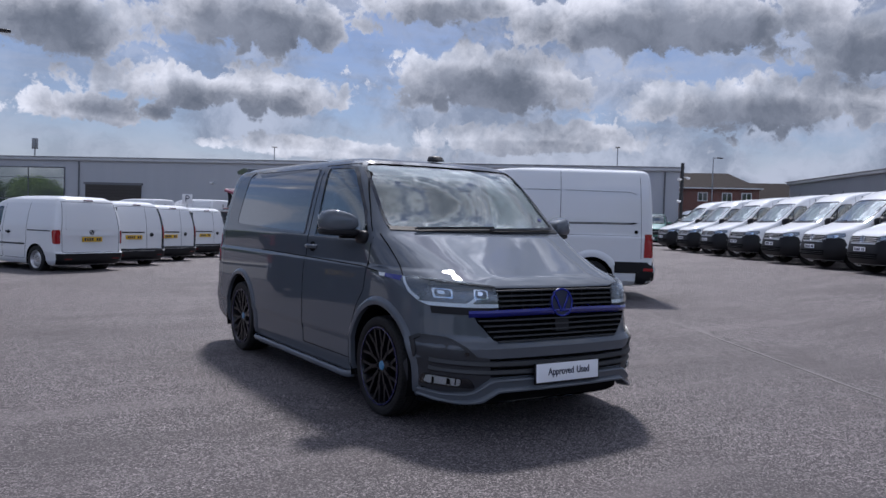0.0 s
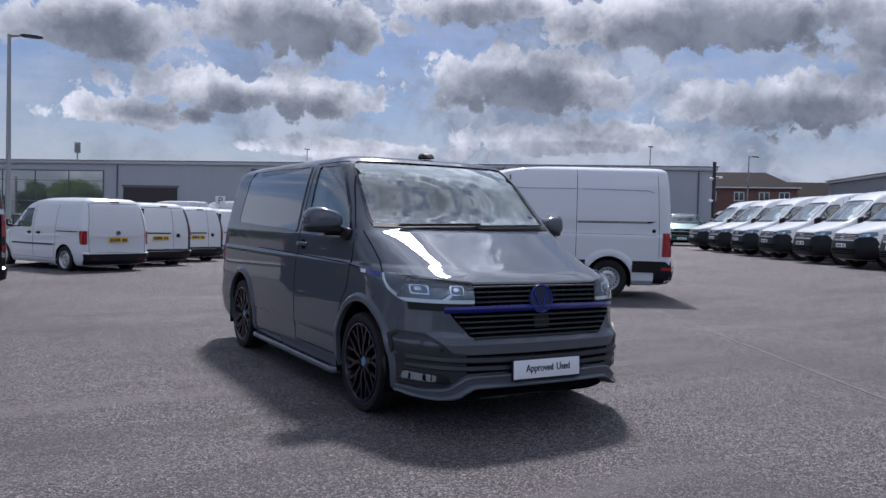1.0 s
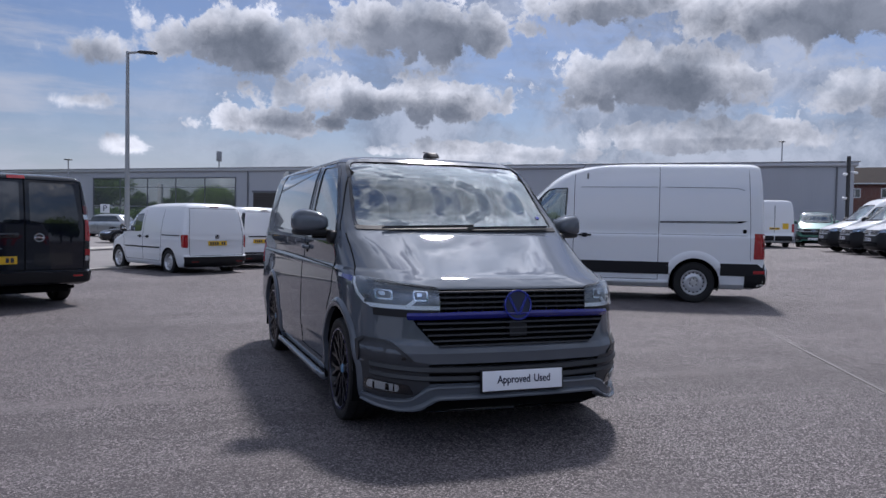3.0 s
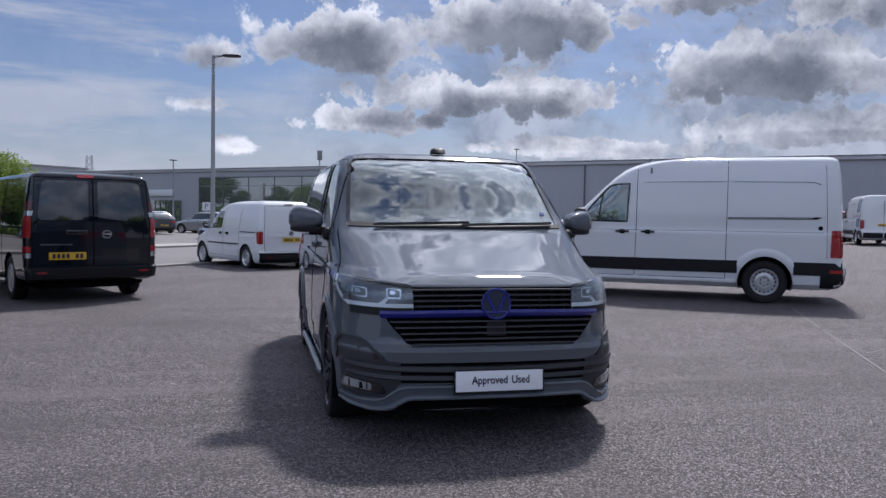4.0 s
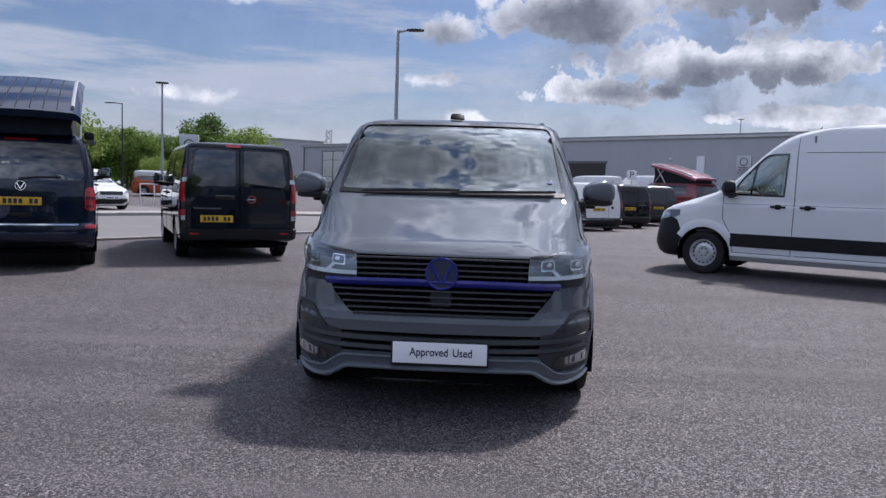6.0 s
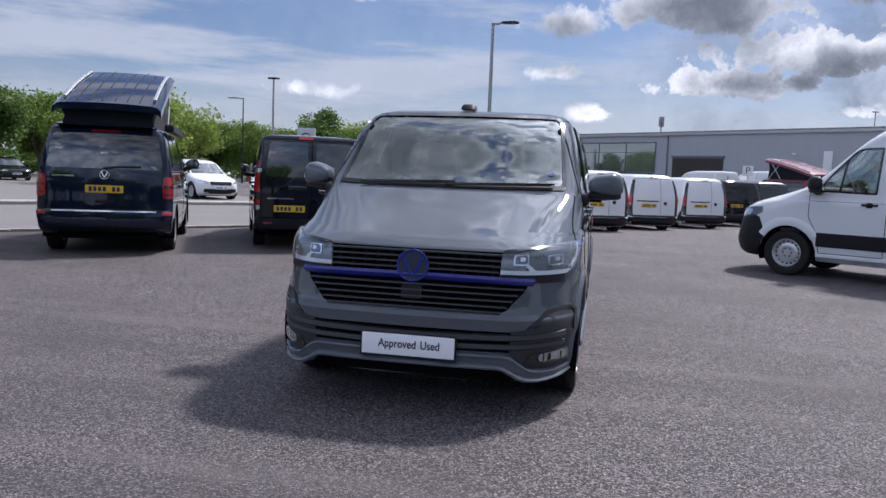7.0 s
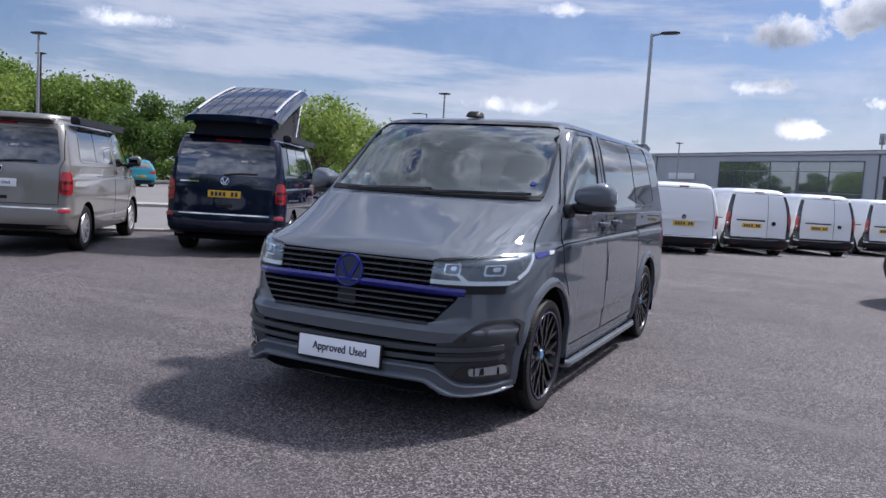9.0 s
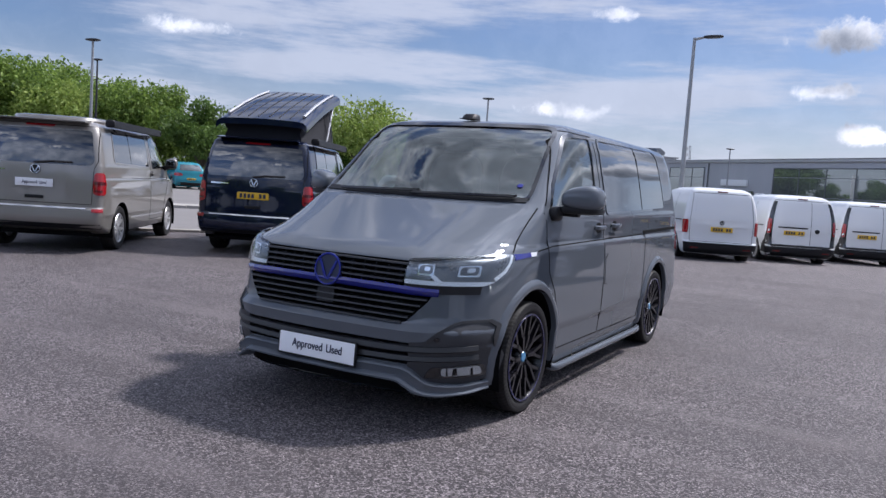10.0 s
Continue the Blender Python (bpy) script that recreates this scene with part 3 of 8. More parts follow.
def box(bm, lo, hi, bevel=0.0, segments=2):
    lo, hi = Vector(lo), Vector(hi)
    made = bmesh.ops.create_cube(bm, size=1.0)["verts"]
    for v in made:
        v.co = Vector(((lo.x + hi.x) / 2 + v.co.x * (hi.x - lo.x), (lo.y + hi.y) / 2 + v.co.y * (hi.y - lo.y), (lo.z + hi.z) / 2 + v.co.z * (hi.z - lo.z)))
    if bevel:
        edges = list({e for v in made for e in v.link_edges})
        bmesh.ops.bevel(bm, geom=edges, offset=bevel, segments=segments, affect="EDGES", profile=0.6)
    return bm


def tube(bm, a, b, r0, r1=None, n=12):
    """A tapered round bar from a to b."""
    a, b = Vector(a), Vector(b)
    r1 = r0 if r1 is None else r1
    t = (b - a).normalized()
    u = t.orthogonal().normalized()
    v = t.cross(u)
    rows = [[bm.verts.new(p + (u * math.cos(2 * math.pi * i / n) + v * math.sin(2 * math.pi * i / n)) * r) for i in range(n)] for p, r in ((a, r0), (b, r1))]
    for i in range(n):
        j = (i + 1) % n
        bm.faces.new((rows[0][i], rows[0][j], rows[1][j], rows[1][i]))
    bm.faces.new(rows[0])
    bm.faces.new(list(reversed(rows[1])))
    return bm


def lathe(bm, profile, n=40, start=0.0, sweep_angle=2 * math.pi):
    """A profile of (radius, x) turned about the x axis."""
    whole = abs(sweep_angle - 2 * math.pi) < 1e-6
    count = n if whole else n + 1
    rows = []
    for i in range(count):
        a = start + sweep_angle * i / n
        rows.append([bm.verts.new((x, r * math.cos(a), r * math.sin(a))) for r, x in profile])
    for i in range(n):
        a, b = rows[i], rows[(i + 1) % count]
        for k in range(len(profile) - 1):
            bm.faces.new((a[k], a[k + 1], b[k + 1], b[k]))
    return bm


def lump(bm, centre, size, power=0.6, nu=20, nv=12, bend=None):
    """A rounded block: a sphere pushed towards a box."""
    c, s = Vector(centre), Vector(size)

    def sp(v):
        return math.copysign(abs(v) ** power, v)

    rows = []
    for j in range(1, nv):
        ph = math.pi * j / nv - math.pi / 2
        row = []
        for i in range(nu):
            th = 2 * math.pi * i / nu
            p = Vector((sp(math.cos(ph)) * sp(math.cos(th)), sp(math.cos(ph)) * sp(math.sin(th)), sp(math.sin(ph))))
            q = Vector((p.x * s.x / 2, p.y * s.y / 2, p.z * s.z / 2))
            row.append(bm.verts.new(c + (bend(q) if bend else q)))
        rows.append(row)
    lo, hi = (bm.verts.new(c + (bend(Vector((0, 0, z))) if bend else Vector((0, 0, z)))) for z in (-s.z / 2, s.z / 2))
    for a, b in zip(rows, rows[1:]):
        for i in range(nu):
            bm.faces.new((a[i], a[(i + 1) % nu], b[(i + 1) % nu], b[i]))
    for i in range(nu):
        bm.faces.new((lo, rows[0][(i + 1) % nu], rows[0][i]))
        bm.faces.new((hi, rows[-1][i], rows[-1][(i + 1) % nu]))
    return bm


def carve(bm, axis, pts, keep):
    """Cuts a convex hole, seen along an axis, into the faces for which keep(centre, normal) is true."""
    pts = [Vector(p) for p in pts]
    area = sum(a.x * b.y - b.x * a.y for a, b in zip(pts, pts[1:] + pts[:1]))
    if area < 0:
        pts.reverse()
    bm.faces.ensure_lookup_table()
    lo = Vector((min(p.x for p in pts), min(p.y for p in pts)))
    hi = Vector((max(p.x for p in pts), max(p.y for p in pts)))
    i, j = {"x": (1, 2), "y": (0, 2), "z": (0, 1)}[axis]
    live = set()
    for f in bm.faces:
        if keep(f.calc_center_median(), f.normal):
            us, vs = [v.co[i] for v in f.verts], [v.co[j] for v in f.verts]
            if max(us) >= lo.x and min(us) <= hi.x and max(vs) >= lo.y and min(vs) <= hi.y:
                live.add(f)
    for a, b in zip(pts, pts[1:] + pts[:1]):
        t = b - a
        if t.length < 1e-5:
            continue
        co, no = [0, 0, 0], [0, 0, 0]
        co[i], co[j] = a.x, a.y
        no[i], no[j] = t.y, -t.x
        geom = list(live) + list({e for f in live for e in f.edges}) + list({v for f in live for v in f.verts})
        res = bmesh.ops.bisect_plane(bm, geom=geom, plane_co=co, plane_no=no, dist=1e-5)
        faces = {g for g in res["geom"] if isinstance(g, bmesh.types.BMFace)}
        plane_no, plane_co = Vector(no), Vector(co)
        live = {f for f in faces if (f.calc_center_median() - plane_co).dot(plane_no) < 0}
    if live:
        bmesh.ops.delete(bm, geom=list(live), context="FACES")


def arch_points(y, z, r, n=28):
    return [(y + r * math.cos(2 * math.pi * i / n), z + r * math.sin(2 * math.pi * i / n)) for i in range(n)]


def bars(bm, width, height, count=7, depth=0.002, gaps=(3,)):
    """Plain upright bars in place of characters, on the plane y = 0."""
    step = width / count
    for i in range(count):
        if i in gaps:
            continue
        x = -width / 2 + step * (i + 0.5)
        box(bm, (x - step * 0.34, -depth, -height / 2), (x + step * 0.34, 0, height / 2))
    return bm


def lettering(text, size, material, parent, m, name="lettering", label="", depth=0.0015, narrow=1.0, bold=0.0):
    """Words in the built-in font as one mesh."""
    curve = bpy.data.curves.new(name, "FONT")
    curve.body, curve.size, curve.align_x, curve.align_y, curve.extrude = text, size, "CENTER", "CENTER", depth
    curve.offset = bold
    tmp = new(name, curve)
    mesh = bpy.data.meshes.new_from_object(tmp.evaluated_get(bpy.context.evaluated_depsgraph_get()))
    bpy.data.objects.remove(tmp)
    mesh.materials.clear()
    mesh.materials.append(material)
    mesh.transform(Matrix.Diagonal((narrow, 1, 1, 1)))
    ob = new(name, mesh)
    ob.parent = parent
    ob.matrix_basis = m
    if label:
        ob["label"] = label
    return ob


def wrap_panel(shell, name, material, parent, side, end, rows, off=0.008, depth=0.02, label="", n=14, step=0.05):
    """A plate that turns round an upright corner; rows: height, inner edge on the end face, edge on the flank."""
    bm = bmesh.new()
    zs = []
    for a, b in zip(rows, rows[1:]):
        k = max(1, int((b[0] - a[0]) / step))
        zs += [a[0] + (b[0] - a[0]) * i / k for i in range(k)]
    zs.append(rows[-1][0])
    grid = []
    for z in zs:
        x, y = lerp_table(rows, z)
        line = []
        for i in range(n + 1):
            a = math.pi / 2 * i / n
            way = Vector((side * math.sin(a), end * math.cos(a), 0))
            hit, nrm, _, _ = shell.tree.ray_cast(Vector((side * x, y, z)), way)
            if hit is None:
                hit, nrm, _, _ = shell.tree.find_nearest(Vector((side * x, y, z)) + way * 0.2)
            if nrm.dot(way) < 0:
                nrm = -nrm
            line.append((bm.verts.new(hit + nrm * off), bm.verts.new(hit + nrm * (off - depth))))
        grid.append(line)
    for p, q in zip(grid, grid[1:]):
        for i in range(n):
            for k in (0, 1):
                bm.faces.new((p[i][k], p[i + 1][k], q[i + 1][k], q[i][k]))
    rim = [grid[0][i] for i in range(n + 1)] + [g[n] for g in grid[1:]] + [grid[-1][i] for i in range(n - 1, -1, -1)] + [g[0] for g in reversed(grid[1:-1])]
    for a, b in zip(rim, rim[1:] + rim[:1]):
        bm.faces.new((a[0], b[0], b[1], a[1]))
    return part(name, bm, material, parent, label, 45)


# ---- wheels ----
def spokes_y(bm, r, hub, x, n):
    """Slim forked spokes."""
    for i in range(n):
        a = 2 * math.pi * i / n
        for da, r0, r1, wa, wb in ((0.0, hub, r * 0.52, 0.013, 0.017), (-0.17, r * 0.49, r, 0.012, 0.014), (0.17, r * 0.49, r, 0.012, 0.014)):
            p = Vector((x, math.cos(a) * r0, math.sin(a) * r0))
            q = Vector((x + 0.012 * r1 / r, math.cos(a + da) * r1, math.sin(a + da) * r1))
            d = (q - p).normalized()
            s = d.cross(Vector((1, 0, 0))).normalized()
            rows = [[bm.verts.new(c + s * k * w + Vector((h, 0, 0))) for k, h in ((-1, -0.028), (-0.8, 0.004), (0.8, 0.004), (1, -0.028))] for c, w in ((p, wa), (q, wb))]
            for k in range(4):
                bm.faces.new((rows[0][k], rows[0][(k + 1) % 4], rows[1][(k + 1) % 4], rows[1][k]))


def make_wheel(style, radius, rim, width, parent, m, dirty=False):
    """A road wheel with its outer face towards +x: hub with disc, rim and tyre."""
    h = width / 2
    bm = bmesh.new()
    lathe(bm, [(0.02, h - 0.10), (rim * 0.62, h - 0.10), (rim * 0.62, h - 0.12), (0.02, h - 0.12)], 28)
    wheel = part("wheel", bm, IRON, parent)
    wheel.matrix_basis = m
    bm = bmesh.new()
    side = radius - rim
    lathe(bm, [(rim - 0.008, h * 0.80), (rim + 0.004, h * 0.90), (rim + side * 0.30, h * 0.985), (rim + side * 0.62, h), (rim + side * 0.86, h * 0.955),
               (radius - 0.004, h * 0.84), (radius, h * 0.72), (radius, h * 0.50), (radius - 0.007, h * 0.49), (radius - 0.007, h * 0.43), (radius, h * 0.42),
               (radius, h * 0.05), (radius - 0.007, h * 0.04), (radius - 0.007, -h * 0.04), (radius, -h * 0.05), (radius, -h * 0.42), (radius - 0.007, -h * 0.43),
               (radius - 0.007, -h * 0.49), (radius, -h * 0.50), (radius, -h * 0.72), (radius - side * 0.15, -h * 0.95), (rim + side * 0.4, -h), (rim, -h * 0.85)], 56)
    part("tyre", bm, RUBBER, wheel, "", 30)
    bm = bmesh.new()
    if style == "forked":
        lathe(bm, [(rim + 0.006, h * 0.86), (rim + 0.002, h * 0.96), (rim - 0.010, h * 0.97), (rim - 0.020, h * 0.80), (rim - 0.03, -h * 0.6), (rim, -h * 0.8)], 56)
        spokes_y(bm, rim - 0.012, 0.055, h * 0.78, 10)
        lathe(bm, [(0.001, h * 0.74), (0.075, h * 0.74), (0.085, h * 0.55), (0.09, h * 0.1)], 28)
        part("rim", bm, RIM_BLACK, wheel)
        bm = bmesh.new()
        lathe(bm, [(rim - 0.001, h * 0.965), (rim - 0.001, h * 0.985), (rim - 0.009, h * 0.985), (rim - 0.010, h * 0.96)], 56)
        part("rim_line", bm, RIM_BLUE, wheel, "thin blue line round the rim's edge")
        bm = bmesh.new()
        lathe(bm, [(0.001, h * 0.80), (0.030, h * 0.79), (0.034, h * 0.74)], 24)
        part("centre_cap", bm, HUB_BLUE, wheel, "blue centre cap")
        for i in range(5):
            a = 2 * math.pi * i / 5
            bm = tube(bmesh.new(), (h * 0.70, 0.055 * math.cos(a), 0.055 * math.sin(a)), (h * 0.77, 0.055 * math.cos(a), 0.055 * math.sin(a)), 0.010, 0.009, 6)
            part("wheel_bolt", bm, GLOSS_BLACK, wheel)
    elif style == "steel":
        lathe(bm, [(rim + 0.006, h * 0.86), (rim - 0.004, h * 0.95), (rim - 0.022, h * 0.80), (rim - 0.03, h * 0.45), (rim * 0.82, h * 0.34), (rim * 0.70, h * 0.50), (rim * 0.55, h * 0.62), (rim * 0.42, h * 0.60), (rim * 0.36, h * 0.45), (rim * 0.22, h * 0.45), (rim * 0.20, h * 0.62), (0.001, h * 0.62)], 48)
        part("rim", bm, STEEL, wheel)
        bm = bmesh.new()
        for i in range(16):
            a = 2 * math.pi * i / 16
            c = Vector((h * 0.36, math.cos(a) * rim * 0.79, math.sin(a) * rim * 0.79))
            tube(bm, c, c + Vector((h * 0.12, 0, 0)), rim * 0.065, rim * 0.06, 8)
        for i in range(6):
            a = 2 * math.pi * i / 6
            c = Vector((h * 0.45, math.cos(a) * rim * 0.29, math.sin(a) * rim * 0.29))
            tube(bm, c, c + Vector((h * 0.12, 0, 0)), rim * 0.05, rim * 0.045, 6)
        part("vent_holes", bm, GAP, wheel, "dark round vent holes")
    else:
        lathe(bm, [(rim + 0.006, h * 0.86), (rim - 0.004, h * 0.97), (rim - 0.022, h * 0.86), (rim - 0.03, -h * 0.5), (rim, -h * 0.8)], 48)
        for i in range(5):
            for da in (-0.17, 0.17):
                a = 2 * math.pi * i / 5 + da
                b = 2 * math.pi * i / 5 + da * 1.7
                p = Vector((h * 0.72, math.cos(a) * 0.05, math.sin(a) * 0.05))
                q = Vector((h * 0.82, math.cos(b) * (rim - 0.015), math.sin(b) * (rim - 0.015)))
                s = (q - p).cross(Vector((1, 0, 0))).normalized()
                rows = [[bm.verts.new(c + s * k * w + Vector((x, 0, 0))) for k, x in ((-1, -0.03), (-0.8, 0.005), (0.8, 0.005), (1, -0.03))] for c, w in ((p, 0.020), (q, 0.024))]
                for k in range(4):
                    bm.faces.new((rows[0][k], rows[0][(k + 1) % 4], rows[1][(k + 1) % 4], rows[1][k]))
        lathe(bm, [(0.001, h * 0.80), (0.045, h * 0.80), (0.075, h * 0.70), (0.085, h * 0.4)], 24)
        part("rim", bm, STEEL, wheel)
    return wheel


def four_wheels(style, radius, rim, width, parent, axles, half):
    first = make_wheel(style, radius, rim, width, parent, pose(half - width / 2, axles[0], radius))
    again(first, parent, pose(half - width / 2, axles[1], radius, 24))
    again(first, parent, pose(-half + width / 2, axles[0], radius, 11, 0, 180))
    again(first, parent, pose(-half + width / 2, axles[1], radius, 50, 0, 180))


def arches(shell, parent, axles, z, r, flare=None, flare_size=(0.055, 0.020), half=0.9, depth=0.34, span=(-14, 194)):
    """Cuts the wheel arches and lines them; flare: a material for a raised lip."""
    for y in axles:
        for side in (-1, 1):
            carve(shell.bm, "x", arch_points(y, z, r), lambda c, n, s=side: c.x * s > half * 0.55 and abs(n.z) < 0.9)
            bm = bmesh.new()
            rows = []
            for i in range(25):
                a = math.radians(-20) + math.radians(220) * i / 24
                rows.append([bm.verts.new((side * x, y + math.cos(a) * (r + 0.004), z + math.sin(a) * (r + 0.004))) for x in (half + 0.01, half - depth)])
            for p, q in zip(rows, rows[1:]):
                bm.faces.new((p[0], p[1], q[1], q[0]))
            bm.faces.new([row[1] for row in rows])
            part("wheel_arch_liner", bm, GAP, parent)
            if flare:
                bm = bmesh.new()
                w, t = flare_size
                rows = []
                for i in range(33):
                    a = math.radians(span[0]) + math.radians(span[1] - span[0]) * i / 32
                    row = []
                    for k, o in ((-0.006, -0.02), (-0.004, t * 0.7), (w * 0.25, t), (w * 0.7, t * 0.8), (w, 0.001), (w, -0.01)):
                        rr = r + k
                        hit, nrm = shell.meet("x", side, y + math.cos(a) * max(rr, r + 0.012), z + math.sin(a) * max(rr, r + 0.012))
                        row.append(bm.verts.new((hit.x + side * o, y + math.cos(a) * rr, z + math.sin(a) * rr)))
                    rows.append(row)
                for p, q in zip(rows, rows[1:]):
                    for k in range(5):
                        bm.faces.new((p[k], p[k + 1], q[k + 1], q[k]))
                part("arch_flare", bm, flare, parent)


def emblem(shell, parent, axis_side, x, z, r, ring, field, label):
    """A round badge: a ring with plain slanted strokes on a disc."""
    hit, nrm = shell.meet("y", axis_side, x, z)
    turn = nrm.to_track_quat("Z", "Y").to_matrix().to_4x4()
    base = Matrix.Translation(hit) @ turn
    bm = bmesh.new()
    bmesh.ops.create_cone(bm, segments=40, cap_ends=True, radius1=r, radius2=r * 0.96, depth=0.02, matrix=Matrix.Translation((0, 0, 0.008)))
    disc = part("emblem", bm, field, parent, label)
    disc.matrix_basis = base
    bm = bmesh.new()
    for rr, s in ((0.93, 0.12),):
        path = [(rr * r * math.cos(2 * math.pi * i / 40), rr * r * math.sin(2 * math.pi * i / 40), 0.02) for i in range(40)]
        sweep(bm, path, rect(s * r, 0.010, 0.002), closed=True)
    for sgn in (-1, 1):
        sweep(bm, [(sgn * 0.62 * r, 0.55 * r, 0.02), (sgn * 0.06 * r, -0.62 * r, 0.02)], rect(0.17 * r, 0.008, 0.001))
    part("emblem_ring", bm, ring, disc)
    return disc


def number_plate(parent, x, y, z, w, h, face, rear, tilt=0.0, bar_count=7, name="number_plate", label=""):
    """A plate on the plane y, bars in place of its characters."""
    bm = bmesh.new()
    box(bm, (-w / 2, -0.006, -h / 2), (w / 2, 0.006, h / 2), 0.003)
    plate = part(name, bm, face, parent, label)
    plate.matrix_basis = pose(x, y, z, tilt, 0, 180 if rear else 0)
    if bar_count:
        step, first = w * 0.86 / bar_count, None
        for i in range(bar_count):
            if i == 4 and bar_count > 6:
                continue
            m = pose(-w * 0.43 + step * (i + 0.5), -0.0065, 0)
            if first is None:
                first = part("plate_bar", box(bmesh.new(), (-step * 0.34, -0.002, -h * 0.31), (step * 0.34, 0, h * 0.31)), INK, plate)
                first.matrix_basis = m
            else:
                again(first, plate, m)
    return plate

# ---- mid-size van ----
MID_FRONT = [(0.20, 0.10), (0.26, 0.05), (0.36, 0.03), (0.45, 0.022), (0.52, 0.020), (0.572, 0.010), (0.580, 0.014), (0.600, 0.042), (0.62, 0.053), (0.80, 0.075), (0.93, 0.092), (0.958, 0.108),
             (0.982, 0.155), (1.02, 0.265), (1.08, 0.425), (1.15, 0.60), (1.22, 0.76), (1.275, 0.875), (1.30, 0.92), (1.83, 1.545), (1.858, 1.61), (1.88, 1.75), (1.893, 2.1)]
MID_WIDTH = [(0.20, 0.885), (0.225, 0.915), (0.30, 0.933), (0.465, 0.945), (0.49, 0.955), (0.75, 0.957), (1.0, 0.948), (1.03, 0.945), (1.052, 0.932), (1.22, 0.928), (1.27, 0.915),
             (1.5, 0.872), (1.7, 0.828), (1.80, 0.79), (1.845, 0.745), (1.873, 0.68), (1.893, 0.52)]
MID_REAR = [(0.20, 4.45), (0.29, 4.74), (0.35, 4.86), (0.45, 4.89), (0.58, 4.88), (0.62, 4.84), (1.0, 4.82), (1.25, 4.79), (1.78, 4.65), (1.86, 4.58), (1.893, 4.3)]
MID_CORNER = [(0.20, 0.42, 0.50, 0.09), (0.5, 0.40, 0.52, 0.10), (0.8, 0.40, 0.60, 0.10), (0.96, 0.40, 0.64, 0.11), (1.0, 0.38, 0.60, 0.12), (1.08, 0.34, 0.48, 0.13), (1.2, 0.24, 0.28, 0.15), (1.28, 0.14, 0.16, 0.16), (1.35, 0.10, 0.12, 0.16),
              (1.8, 0.10, 0.12, 0.14), (1.89, 0.15, 0.2, 0.10)]
MID_RCORNER = [(0.2, 0.16, 0.14, 0.06), (1.2, 0.13, 0.12, 0.06), (1.85, 0.12, 0.10, 0.05)]
MID_LEVELS = (0.32, 0.40, 0.66, 0.72, 0.86, 0.90, 0.97, 0.995, 1.04, 1.06, 1.10, 1.125, 1.175, 1.20, 1.24, 1.26, 1.33, 1.36, 1.43, 1.57, 1.64, 1.76, 1.815)


def bonnet_dome(x, y, z):
    """The raised middle of the bonnet between its two soft creases."""
    if z < 0.97 or z > 1.29 or y > 1.2:
        return 0.0
    edge = 0.46 + 0.14 * min(1.0, max(0.0, (y - 0.1) / 0.8))
    f = min(1.0, max(0.0, (edge + 0.18 - abs(x)) / 0.26))
    g = min(1.0, (z - 0.97) / 0.03) * min(1.0, (1.29 - z) / 0.03)
    return 0.015 * f * f * (3 - 2 * f) * g


def mid_shell(lift):
    return Shell(MID_FRONT, MID_WIDTH, MID_REAR, MID_CORNER, MID_RCORNER, 0.014, MID_LEVELS, bonnet_dome, lift)


def mirror(parent, side, x, y, z, size, cap, foot=TRIM):
    """A door mirror: rounded housing, dark foot and glass."""
    bm = bmesh.new()
    sx, sy, sz = size

    def bend(q):
        q = q.copy()
        q.y += 0.42 * side * q.x - 0.25 * max(0.0, q.y)
        out = side * q.x / sx
        q.z *= 1.0 + 0.55 * min(out, 0.12) - 0.30 * max(0.0, out - 0.28)
        if q.z < 0:
            q.z *= 0.55
        return q

    lump(bm, (side * (x + sx / 2), y, z), size, 0.62, 24, 14, bend)
    housing = part("mirror_housing", bm, cap, parent)
    bm = bmesh.new()
    lump(bm, (side * (x + sx * 0.44), y + 0.012, z - sz * 0.28), (sx * 1.02, sy * 0.97, sz * 0.28), 0.55, 20, 10, lambda q: Vector((q.x, q.y + 0.42 * side * q.x, q.z)))
    box(bm, (min(side * (x - 0.10), side * (x + 0.10)), y - 0.03, z - sz * 0.52), (max(side * (x - 0.10), side * (x + 0.10)), y + 0.03, z - sz * 0.32), 0.012)
    part("mirror_foot", bm, foot, housing)
    bm = bmesh.new()
    cx = side * (x + sx / 2)
    box(bm, (cx - sx * 0.40, y + sy * 0.33, z - sz * 0.34), (cx + sx * 0.40, y + sy * 0.40, z + sz * 0.34), 0.012)
    for v in bm.verts:
        v.co.y += 0.42 * side * (v.co.x - cx)
    part("mirror_glass", bm, CHROME, housing)
    return housing


def handle(shell, parent, side, y, z, length=0.19, material=GREY_PAINT):
    """A pull handle over a flat near-black plate, the painted shade of its bowl."""
    hit, _ = shell.meet("x", side, y, z)
    panel(shell, "handle_bowl", GAP, parent, "x", side, rounded([(y - 0.055, z - 0.04), (y + 0.045, z - 0.045), (y + 0.05, z + 0.035), (y - 0.05, z + 0.04)], 0.035), 0.002, 0.006, 0.05)
    bm = bmesh.new()
    path = [(hit.x + side * o, y + d * length, z) for d, o in ((-0.5, 0.004), (-0.42, 0.026), (-0.2, 0.036), (0.2, 0.036), (0.42, 0.026), (0.5, 0.004))]
    sweep(bm, path, ngon(0.011, 8, 0.017))
    return part("door_handle", bm, material, parent)


